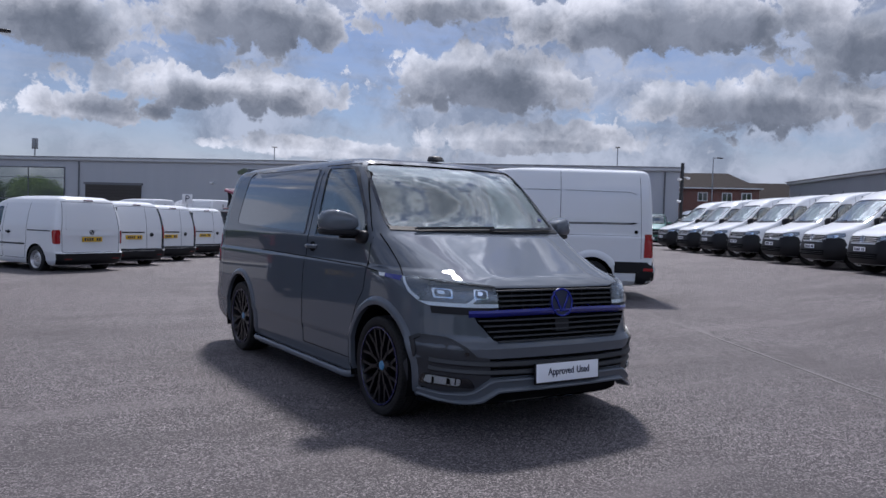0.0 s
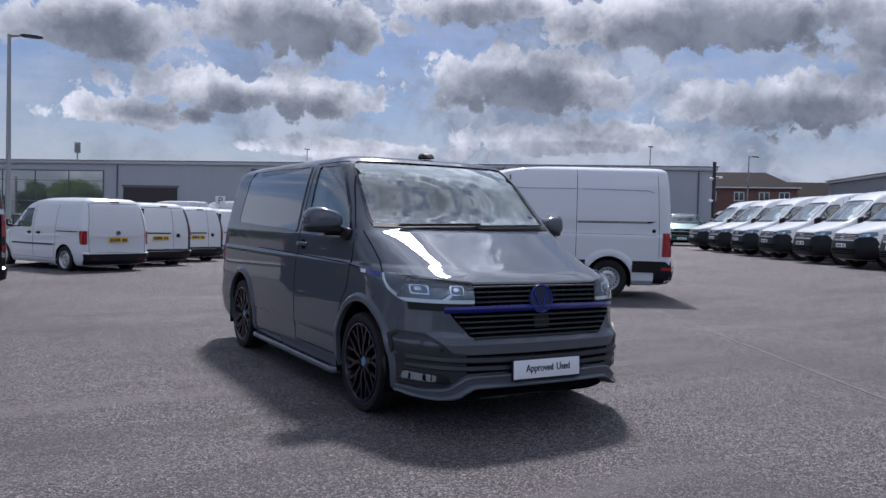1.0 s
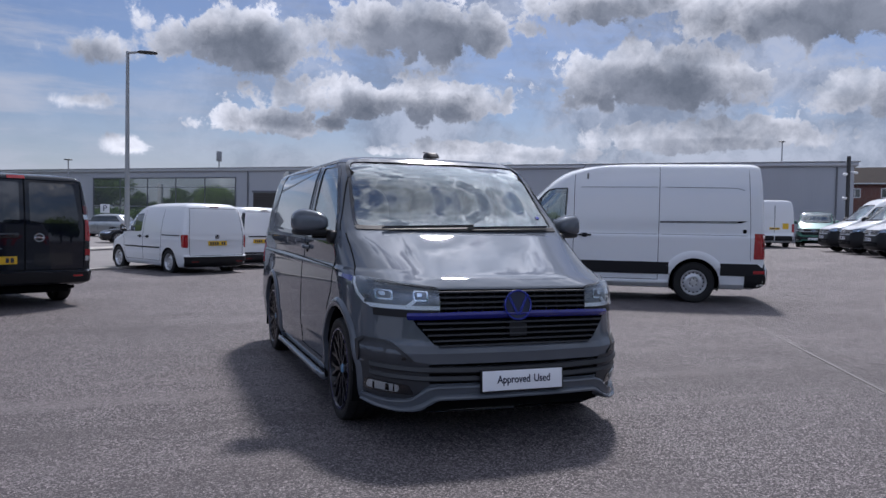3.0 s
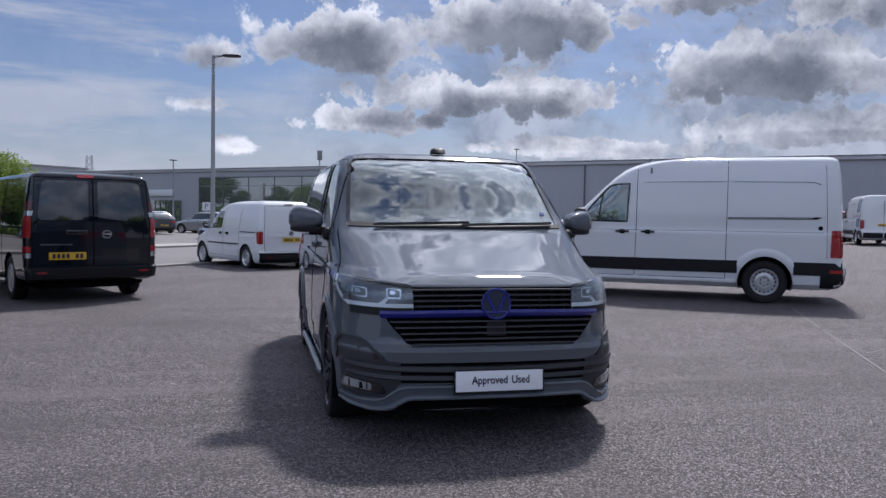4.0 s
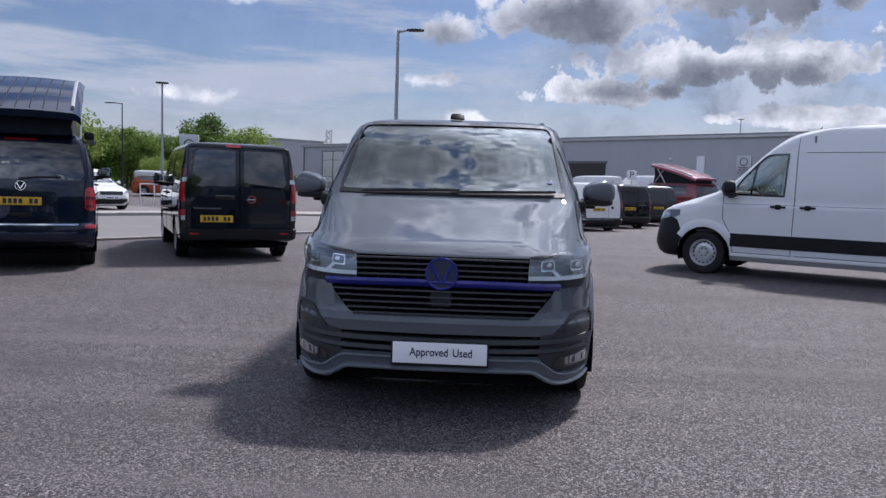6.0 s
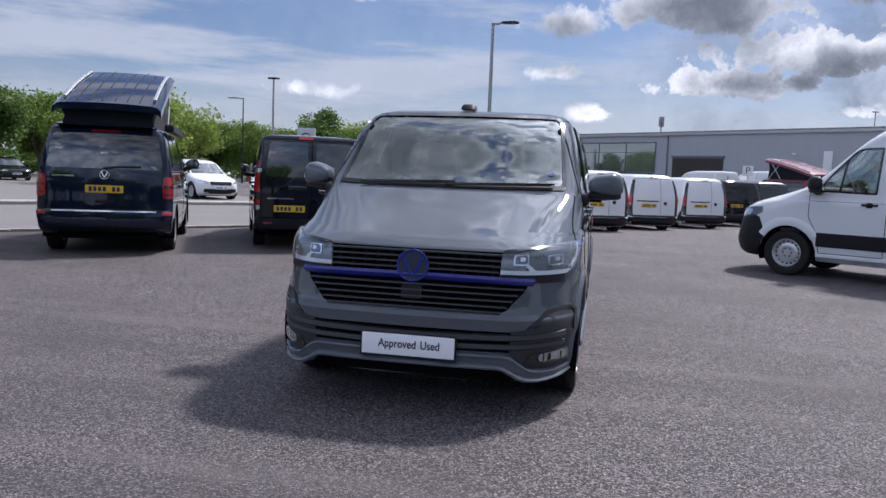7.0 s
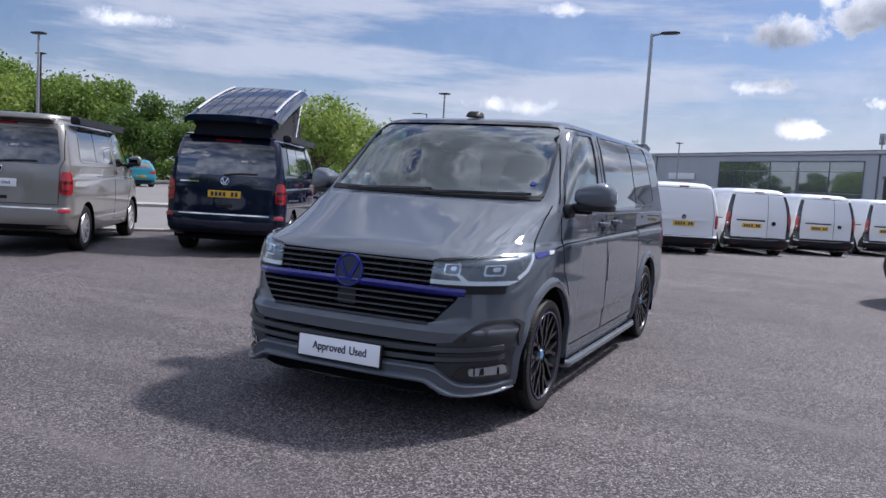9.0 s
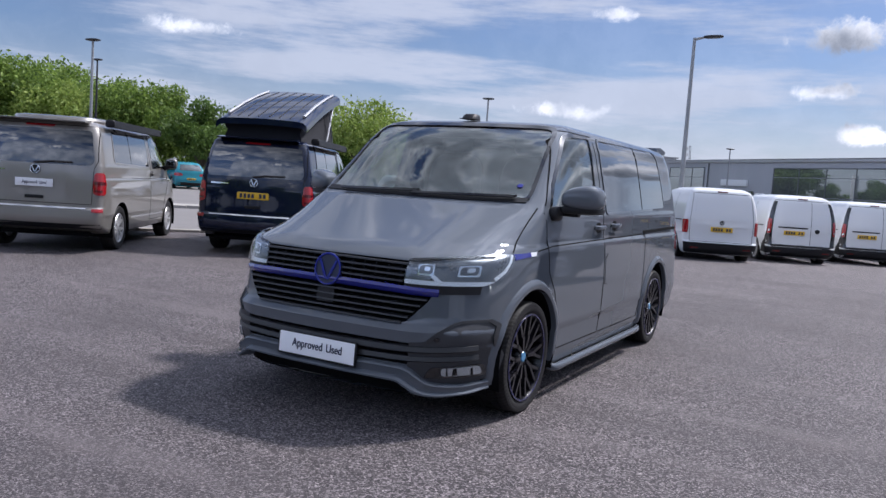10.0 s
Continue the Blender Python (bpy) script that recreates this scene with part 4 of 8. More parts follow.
def cabin(parent, lift, floor_z, y_dash, y_seat, y_wall, half, roof, seats, right_hand=True):
    """What shows through the front glass: floor, dash, wheel, seats, bulkhead."""
    bm = bmesh.new()
    box(bm, (-half, y_dash - 0.45, floor_z - 0.04), (half, y_wall, floor_z))
    part("cabin_floor", bm, CABIN, parent)
    bm = bmesh.new()
    top = floor_z + 0.62
    sweep(bm, [(-half + 0.08, y_dash, top), (half - 0.08, y_dash, top)], [(0.14, -0.05), (0.10, 0.03), (0.0, 0.055), (-0.16, 0.03), (-0.21, -0.04), (-0.20, -0.22), (-0.08, -0.45), (0.12, -0.45)])
    part("dashboard", bm, CABIN, parent)
    bm = bmesh.new()
    box(bm, (-half, y_wall, floor_z), (half, y_wall + 0.03, roof), 0.0)
    part("bulkhead", bm, BULKHEAD, parent)
    sx = -0.42 if right_hand else 0.42
    bm = bmesh.new()
    c = Vector((sx, y_dash + 0.30, top - 0.02))
    tilt = Matrix.Rotation(radians(-55), 3, "X")
    path = [c + tilt @ Vector((0.19 * math.cos(2 * math.pi * i / 28), 0.19 * math.sin(2 * math.pi * i / 28), 0)) for i in range(28)]
    sweep(bm, path, ngon(0.015, 6), up=tilt @ Vector((0, 0, 1)), closed=True)
    for a in (0.0, 2.2, 4.1):
        tube(bm, c, c + tilt @ Vector((0.19 * math.cos(a), 0.19 * math.sin(a), 0)), 0.020, 0.014, 6)
    tube(bm, c, c + Vector((0, -0.3, -0.16)), 0.04, 0.05, 8)
    part("steering_wheel", bm, CABIN, parent)
    for x in seats:
        bm = bmesh.new()
        lump(bm, (x, y_seat, floor_z + 0.36), (0.48, 0.50, 0.20), 0.5)
        lump(bm, (x, y_seat + 0.27, floor_z + 0.70), (0.47, 0.17, 0.66), 0.5, 20, 14, lambda q: Vector((q.x, q.y + 0.18 * (q.z + 0.3), q.z)))
        lump(bm, (x, y_seat + 0.36, floor_z + 1.13), (0.27, 0.11, 0.19), 0.5)
        box(bm, (x - 0.2, y_seat - 0.2, floor_z), (x + 0.2, y_seat + 0.2, floor_z + 0.28), 0.02)
        part("front_seat", bm, FABRIC, parent)


GRILLE = [(-0.515, 0.952), (-0.50, 0.80), (-0.665, 0.775), (-0.645, 0.735), (-0.545, 0.622), (-0.50, 0.608), (0.50, 0.608), (0.545, 0.622), (0.645, 0.735), (0.665, 0.775), (0.50, 0.80), (0.515, 0.952)]
INTAKE = [(-0.600, 0.388), (-0.585, 0.508), (0.585, 0.508), (0.600, 0.388)]
INSERT = [(-0.577, 0.376), (-0.585, 0.512), (-0.675, 0.522), (-0.775, 0.618), (-0.80, 0.630), (-0.895, 0.634), (-0.925, 0.60), (-0.93, 0.42), (-0.915, 0.31), (-0.81, 0.278), (-0.675, 0.298)]
SCREEN = [(-0.80, 1.315), (-0.40, 1.308), (0.0, 1.306), (0.40, 1.308), (0.80, 1.315), (0.735, 1.79), (0.70, 1.832), (0.60, 1.838), (-0.60, 1.838), (-0.70, 1.832), (-0.735, 1.79)]
DOOR_GLASS = [(1.19, 1.272), (1.30, 1.43), (1.58, 1.72), (1.66, 1.775), (1.75, 1.79), (2.10, 1.80), (2.13, 1.78), (2.10, 1.232)]
CARGO_GLASS = [(2.325, 1.242), (2.30, 1.77), (2.34, 1.808), (4.00, 1.822), (4.07, 1.79), (4.17, 1.32), (4.12, 1.285)]


def up(pts, dz):
    return [(a, b + dz) for a, b in pts]


def front_bar(shell, x0, x1, z0, z1, profile, off=0.0, n=24):
    """A bar across the front that follows its curve; z0 at the middle, z1 at the ends."""
    path = []
    half = max(abs(x0), abs(x1))
    for i in range(n + 1):
        x = x0 + (x1 - x0) * i / n
        z = z0 + (z1 - z0) * (x / half) ** 2
        hit, _ = shell.meet("y", -1, x, z)
        path.append((x, hit.y - off, z))
    return sweep(bmesh.new(), path, profile)


def mid_front(shell, van, lift, slat, strip, badge, badge_field, paint_mat, plate_face, text):
    """Grille, headlamps, intake, splitter and plate of the mid-size van."""
    grille = basin(shell, "grille", GAP, van, up(GRILLE, lift), 0.045, 0.02, 0.04, "deep black grille with dark horizontal slats")
    for z, half in ((0.940, 0.510), (0.908, 0.505), (0.876, 0.50), (0.844, 0.495), (0.752, 0.640), (0.717, 0.610), (0.682, 0.580), (0.648, 0.552), (0.618, 0.515)):
        part("grille_slat", front_bar(shell, -half, half, z + lift, z - 0.004 + lift, [(-0.030, -0.003), (0.010, -0.008), (0.016, -0.004), (0.014, 0.004), (-0.030, 0.006)], 0.0), slat, grille)
    for x in (-0.46, -0.38, -0.30, -0.22, -0.14, 0.14, 0.22, 0.30, 0.38, 0.46):
        bm = bmesh.new()
        a, _ = shell.meet("y", -1, x, 0.945 + lift)
        b, _ = shell.meet("y", -1, x, 0.82 + lift)
        tube(bm, a + Vector((0, 0.018, 0)), b + Vector((0, 0.018, 0)), 0.006, 0.006, 4)
        part("grille_rib", bm, TRIM, grille)
    part("grille_strip", front_bar(shell, -0.69, 0.69, 0.800 + lift, 0.790 + lift, [(-0.030, -0.022), (0.004, -0.024), (0.016, -0.012), (0.022, 0.004), (0.012, 0.020), (-0.030, 0.024)], 0.0, 32), strip, grille, "blue moulding strip across the grille" if strip is BLUE_TRIM else "bright strip across the grille")
    panel(shell, "sensor_cover", TRIM, van, "y", -1, rounded(up([(-0.06, 0.664), (0.06, 0.664), (0.06, 0.742), (-0.06, 0.742)], lift), 0.008), 0.014, 0.05, 0.06)
    emblem(shell, grille, -1, 0.0, 0.853 + lift, 0.096, badge, badge_field, "round blue badge" if badge is EMBLEM_BLUE else "round chrome badge")
    # headlamps
    for side in (1, -1):
        def at(pts):
            return up(pts if side == -1 else mirrored(pts), lift)
        rows = [(z + lift, x, y) for z, x, y in ((0.828, 0.502, 0.38), (0.85, 0.503, 0.46), (0.90, 0.506, 0.56), (0.95, 0.512, 0.615), (0.97, 0.64, 0.635), (0.985, 0.79, 0.648), (0.997, 0.86, 0.655))]
        body = wrap_panel(shell, "headlight", LAMP_DARK, van, side, -1, rows, 0.003, 0.010, "slim headlight with white daylight strip under clear cover", 30, 0.03)
        wrap_panel(shell, "lamp_surround", TRIM, body, side, -1, [(0.782 + lift, 0.58, 0.36), (0.827 + lift, 0.50, 0.375)], 0.007, 0.012, "black plastic edge under the lamp", 24)
        wrap_panel(shell, "daylight_strip", DRL, body, side, -1, [(0.829 + lift, 0.505, 0.385), (0.853 + lift, 0.505, 0.47)], 0.009, 0.010, "", 30)
        panel(shell, "daylight_tick", DRL, body, "y", -1, at([(-0.668, 0.850), (-0.635, 0.886), (-0.652, 0.890), (-0.70, 0.850)]), 0.010, 0.01, 0.03)
        panel(shell, "daylight_edge", DRL, body, "x", side, up([(0.47, 0.855), (0.555, 0.90), (0.605, 0.95), (0.650, 0.996), (0.632, 0.996), (0.588, 0.952), (0.54, 0.912), (0.46, 0.872)], lift), 0.008, 0.008, 0.04)
        for x0, x1 in ((-0.655, -0.575), (-0.835, -0.755)):
            panel(shell, "lamp_projector", REFLECTOR, body, "y", -1, at(rounded([(x0, 0.880), (x1, 0.880), (x1, 0.938), (x0, 0.942)], 0.010)), 0.010, 0.010, 0.03)
            panel(shell, "lamp_lens", LAMP_DARK, body, "y", -1, at(rounded([(x0 + 0.008, 0.890), (x1 - 0.008, 0.890), (x1 - 0.008, 0.930), (x0 + 0.008, 0.934)], 0.010)), 0.013, 0.008, 0.03)
            panel(shell, "lamp_bulb", REFLECTOR, body, "y", -1, at(rounded([(x0 + 0.020, 0.905), (x0 + 0.048, 0.905), (x0 + 0.048, 0.928), (x0 + 0.020, 0.930)], 0.008)), 0.015, 0.006, 0.03)
        wrap_panel(shell, "lamp_cover", LAMP_GLASS, body, side, -1, rows, 0.020, 0.003, "", 30, 0.03)
        panel(shell, "lamp_brow", GLOSS_BLACK, body, "y", -1, at([(-0.512, 0.956), (-0.65, 0.972), (-0.80, 0.989), (-0.86, 0.997), (-0.86, 0.989), (-0.80, 0.980), (-0.65, 0.963), (-0.512, 0.947)]), 0.014, 0.012, 0.03)
    # lower intake between two dark inserts
    intake = basin(shell, "front_intake", GAP, van, up(INTAKE, lift), 0.06, 0.02, 0.03, "black lower intake with long fins")
    for z, ends, half, h in ((0.468, 0.486, 0.872, 0.020), (0.416, 0.432, 0.868, 0.018)):
        prof = [(-0.045, -h), (0.010, -h), (0.018, -h * 0.6), (0.012, h * 0.7), (-0.004, h), (-0.045, h)]
        part("intake_fin", front_bar(shell, -half, half, z + lift, ends + lift, prof, 0.0, 48), TRIM_GREY, intake)
    for side in (-1, 1):
        def at(pts):
            return up(pts if side == -1 else mirrored(pts), lift)
        insert = panel(shell, "bumper_insert", BUMPER_GREY, van, "y", -1, at(INSERT), 0.004, 0.012, 0.04, "dark grey plastic corner insert of the bumper")
        seam(shell, "insert_rim", TRIM_GREY, insert, "y", -1, at([(-0.675, 0.522), (-0.775, 0.618), (-0.80, 0.630), (-0.895, 0.634), (-0.922, 0.60), (-0.925, 0.45)]), 0.016, 0.011)
        lampf = panel(shell, "fog_lamp", GLOSS_BLACK, insert, "y", -1, at(rounded([(-0.890, 0.322), (-0.655, 0.318), (-0.690, 0.378), (-0.885, 0.396)], 0.02)), 0.009, 0.010, 0.04, "small clear fog lamp in the bumper insert")
        panel(shell, "fog_reflector", STEEL, lampf, "y", -1, at(rounded([(-0.876, 0.336), (-0.735, 0.332), (-0.735, 0.374), (-0.872, 0.386)], 0.014)), 0.014, 0.008, 0.02, "bright faceted reflector")
        for x, w in ((-0.757, 0.004), (-0.786, 0.010), (-0.846, 0.004)):
            panel(shell, "fog_rib", GAP, lampf, "y", -1, at([(x - w, 0.338), (x + w, 0.336), (x + w * 0.4, 0.376), (x - w * 0.9, 0.378)]), 0.0165, 0.006, 0.03)
        panel(shell, "fog_cover", LAMP_GLASS, lampf, "y", -1, at(rounded([(-0.880, 0.330), (-0.730, 0.326), (-0.730, 0.380), (-0.878, 0.392)], 0.014)), 0.022, 0.002, 0.03)
        panel(shell, "parking_sensor", GLOSS_BLACK, insert, "y", -1, at(rounded([(-0.731, 0.529), (-0.709, 0.529), (-0.709, 0.551), (-0.731, 0.551)], 0.008)), 0.010, 0.02, 0.05)
    # splitter: an upright blade with a chamfered top ledge and a lip along its foot
    top = [(0.0, 0.384), (0.560, 0.384), (0.592, 0.372), (0.665, 0.306), (0.700, 0.292), (0.81, 0.280), (0.895, 0.292)]
    low = [(0.0, 0.296), (0.52, 0.294), (0.545, 0.288), (0.605, 0.242), (0.64, 0.226), (0.73, 0.217), (0.845, 0.228), (0.895, 0.246)]
    mean = lambda table, x: sum(lerp_table(table, min(0.895, abs(x + d)))[0] for d in (-0.016, -0.008, 0.0, 0.008, 0.016)) / 5
    bm, rows = bmesh.new(), []
    for i in range(121):
        x = 0.895 * (i - 60) / 60
        hit, nrm = shell.meet("y", -1, x, 0.34 + lift)
        nrm = Vector((nrm.x, nrm.y, 0)).normalized()
        tuck = 1.0 - 0.62 * min(1.0, max(0.0, (abs(x) - 0.62) / 0.27))
        zt, zb = mean(top, x) + lift, mean(low, x) + lift
        row = []
        for t, o in ((0.0, -0.03), (0.0, 0.006), (0.10, 0.034), (0.20, 0.042), (0.30, 0.036), (0.66, 0.030), (0.74, 0.046), (0.86, 0.058), (0.97, 0.056), (1.0, 0.046), (1.0, -0.03)):
            row.append(bm.verts.new(Vector((hit.x, hit.y, zt + (zb - zt) * t)) + nrm * (o * tuck)))
        rows.append(row)
    for p, q in zip(rows, rows[1:]):
        for k in range(10):
            bm.faces.new((p[k], p[k + 1], q[k + 1], q[k]))
    bm.faces.new(rows[0])
    bm.faces.new(list(reversed(rows[-1])))
    split = part("splitter", bm, paint_mat, van, "body-coloured front splitter with a kinked lower lip", 28)
    part("undertray", front_bar(shell, -0.86, 0.86, 0.262 + lift, 0.240 + lift, rect(0.03, 0.10), -0.075), GAP, van)
    y = shell.meet("y", -1, 0.0, 0.47 + lift)[0].y - 0.034
    plate = number_plate(van, 0.006, y, 0.402 + lift, 0.545, 0.122, PLATE_WHITE, False, -3.0, 0, "display_plate", "white dealer plate reading Approved Used")
    for word, x in zip(text.split(), (-0.062, 0.131)):
        lettering(word, 0.066, INK, plate, pose(x, -0.0075, 0.004, 90), narrow=0.84, bold=0.0008)
    bm = bmesh.new()
    box(bm, (-0.283, -0.003, -0.072), (0.283, 0.012, 0.068), 0.004)
    holder = part("plate_holder", bm, TRIM, plate, "black plate holder")


def mid_van(colour, lift, wheel, wheel_r, rim_r, name, label, category, group, pose_m, front=True, cargo="glass", detail=True):
    van = tagged(new(name), label, category, group)
    van.matrix_basis = pose_m
    shell = mid_shell(lift)
    hero = detail
    axles = (0.90, 3.90)
    arches(shell, van, axles, wheel_r + 0.01, 0.425 if hero else 0.40, colour if hero else None, half=0.94)
    screen, door = up(SCREEN, lift), up(DOOR_GLASS, lift)
    carve(shell.bm, "y", screen, lambda c, n: c.y < 2.2 and n.y < -0.2 and c.z > 1.29 + lift)
    for side in (-1, 1):
        carve(shell.bm, "x", door, lambda c, n, s=side: c.x * s > 0.5 and n.x * s > 0.3)
    if front:
        face = lambda c, n: c.y < 0.7 and n.y < -0.1 and c.z < 1.0 + lift
        for pts in ([GRILLE[k] for k in (0, 1, 10, 11)], GRILLE[1:11], INTAKE):
            carve(shell.bm, "y", up(pts, lift), face)
        low = [f for f in shell.bm.faces if f.calc_center_median().y < 0.46 and f.calc_center_median().z < 0.30 + lift and abs(f.normal.z) < 0.95]
        bmesh.ops.delete(shell.bm, geom=low, context="FACES")
    part("body", shell.bm, colour, van, "", 32)
    # glass
    panel(shell, "windscreen", WIND_GLASS, van, "y", -1, screen, -0.004, 0.004, 0.08, "raked windscreen reflecting the clouds", gloss=True).visible_shadow = False
    seam(shell, "windscreen_seal", GLOSS_BLACK, van, "y", -1, rounded([(a * 0.99, 1.57 + lift + (b - 1.57 - lift) * 0.985) for a, b in screen], 0.05), 0.024, 0.003, True)
    for side in (-1, 1):
        panel(shell, "door_window", SIDE_GLASS, van, "x", side, door, -0.004, 0.004, 0.09, gloss=True).visible_shadow = False
        seam(shell, "window_seal", GLOSS_BLACK, van, "x", side, door, 0.022, 0.003, True)
        for pts in ((CARGO_GLASS,) if cargo == "glass" else ()):
            panel(shell, "side_window", DARK_GLASS, van, "x", side, rounded(up(pts, lift), 0.03), 0.004, 0.012, 0.10, "large tinted flush side window", gloss=True)
        seam(shell, "window_surround", colour, van, "x", side, rounded(up(CARGO_GLASS, lift), 0.03), 0.020, 0.007, True)
        if side == 1 or not hero:
            seam(shell, "window_division", GAP, van, "x", side, up([(3.345, 1.275), (3.315, 1.81)], lift), 0.012, 0.006)
        # shut lines
        seam(shell, "door_gap", GAP, van, "x", side, up([(1.10, 1.25), (1.12, 1.02), (1.15, 0.86), (1.25, 0.74), (1.345, 0.55), (1.375, 0.33), (2.26, 0.33), (2.27, 0.90), (2.235, 1.22), (2.205, 1.815), (1.66, 1.815), (1.52, 1.73), (1.14, 1.29)], lift), 0.006)
        seam(shell, "cargo_gap", GAP, van, "x", side, up([(2.29, 0.33), (3.36, 0.33), (3.42, 0.62), (3.44, 1.03), (3.37, 1.10)], lift), 0.006) if side == 1 else None
        seam(shell, "bonnet_gap", GAP, van, "x", side, up([(0.66, 1.005), (0.80, 1.10), (0.95, 1.20), (1.07, 1.275)], lift), 0.006)
        if side == 1:
            seam(shell, "slide_rail", GAP, van, "x", side, up([(3.38, 1.078), (4.60, 1.098)], lift), 0.026, 0.003)
            seam(shell, "fuel_flap_gap", GAP, van, "x", side, up([(2.36, 0.935), (2.30, 0.90), (2.30, 0.70), (2.36, 0.70)], lift), 0.005)
        # shade of the belt crease, painted as a near-black strip
        seam(shell, "belt_line", GAP, van, "x", side, up([(0.95, 1.012), (1.2, 1.034), (2.2, 1.048), (3.36, 1.060)], lift), 0.008, 0.001)
        indicator = panel(shell, "side_indicator", BLUE_TRIM if hero else CHROME, van, "x", side, up([(0.66, 0.968), (0.66, 1.000), (0.84, 1.008), (0.84, 0.984)], lift), 0.006, 0.01, 0.05)
        panel(shell, "indicator_lens", DRL, indicator, "x", side, up([(0.84, 0.984), (0.84, 1.008), (0.92, 1.010), (0.91, 0.986)], lift), 0.006, 0.01, 0.05)
        handle(shell, van, side, 2.13, 1.140 + lift, material=colour)
        if side == 1:
            handle(shell, van, side, 2.52, 1.150 + lift, material=colour)
        mirror(van, side, 0.945, 1.36, 1.335 + lift, (0.245, 0.24, 0.205), colour)
        bm = bmesh.new()
        lump(bm, (side * 0.925, 1.235, 1.245 + lift), (0.07, 0.16, 0.10), 0.7)
        part("mirror_mount", bm, TRIM, van)
    if hero:
        for side in (-1, 1):
            bm = bmesh.new()
            x = side * 0.940
            path = [(side * 0.90, 1.35, 0.215), (side * 0.93, 1.37, 0.206), (x, 1.42, 0.200), (x, 1.60, 0.199), (x, 3.25, 0.199), (x, 3.40, 0.200), (side * 0.93, 3.45, 0.206), (side * 0.90, 3.47, 0.215)]
            sweep(bm, path, ngon(0.027, 12))
            bar = part("side_bar", bm, GREY_PAINT, van, "round body-coloured side bar under the sill")
            for y in (1.8, 2.95):
                bm = tube(bmesh.new(), (x - side * 0.02, y, 0.205), (side * 0.86, y, 0.25), 0.012, 0.012, 8)
                part("bar_bracket", bm, TRIM, bar)
    # underneath
    bm = bmesh.new()
    box(bm, (-0.70, 0.35, 0.17 + lift), (0.70, 4.6, 0.24 + lift), 0.02)
    part("underbody", bm, GAP, van)
    if front:
        mid_front(shell, van, lift, TRIM_GREY, BLUE_TRIM if hero else CHROME, EMBLEM_BLUE if hero else CHROME, INK if hero else TRIM, colour, PLATE_WHITE, "Approved Used")
    # wipers
    for x0, x1, z0, z1 in ((-0.62, 0.04, 1.312, 1.330), (0.0, 0.70, 1.314, 1.332)):
        bm = bmesh.new()
        for pts, r in ((((x0, z0), (x0 + 0.3, z0 + 0.008), (x1, z1)), 0.008), (((x0 + 0.02, z0 + 0.006), (x1 + 0.02, z1 + 0.006)), 0.009)):
            path = []
            for p in resample(pts, 0.1):
                hit, nrm = shell.meet("y", -1, p.x, p.y + lift - 0.012)
                path.append(hit + nrm * 0.022)
            sweep(bm, path, ngon(r, 6))
        part("wiper", bm, GLOSS_BLACK, van)
    seam(shell, "scuttle", TRIM, van, "y", -1, up([(-0.79, 1.316), (-0.4, 1.309), (0.4, 1.309), (0.79, 1.316)], lift), 0.028, 0.007)
    # cabin
    cabin(van, lift, 0.62 + lift, 1.18, 1.95, 2.42, 0.80, 1.72 + lift, (-0.42, 0.25, 0.58) if hero else (-0.42, 0.42))
    bm = bmesh.new()
    box(bm, (-0.66, 1.75, 1.79 + lift), (0.66, 2.42, 1.81 + lift), 0.005)
    part("headlining", bm, LINING, van)
    for side in (-1, 1):
        bm = bmesh.new()
        sweep(bm, [(side * 0.79, 1.26, 1.30 + lift), (side * 0.68, 1.72, 1.79 + lift)], rect(0.05, 0.04, 0.01), up=(0, 1, 0))
        part("pillar_trim", bm, CABIN, van)
    four_wheels(wheel, wheel_r, rim_r, 0.25 if hero else 0.22, van, axles, 0.945 if hero else 0.93)
    return van, shell


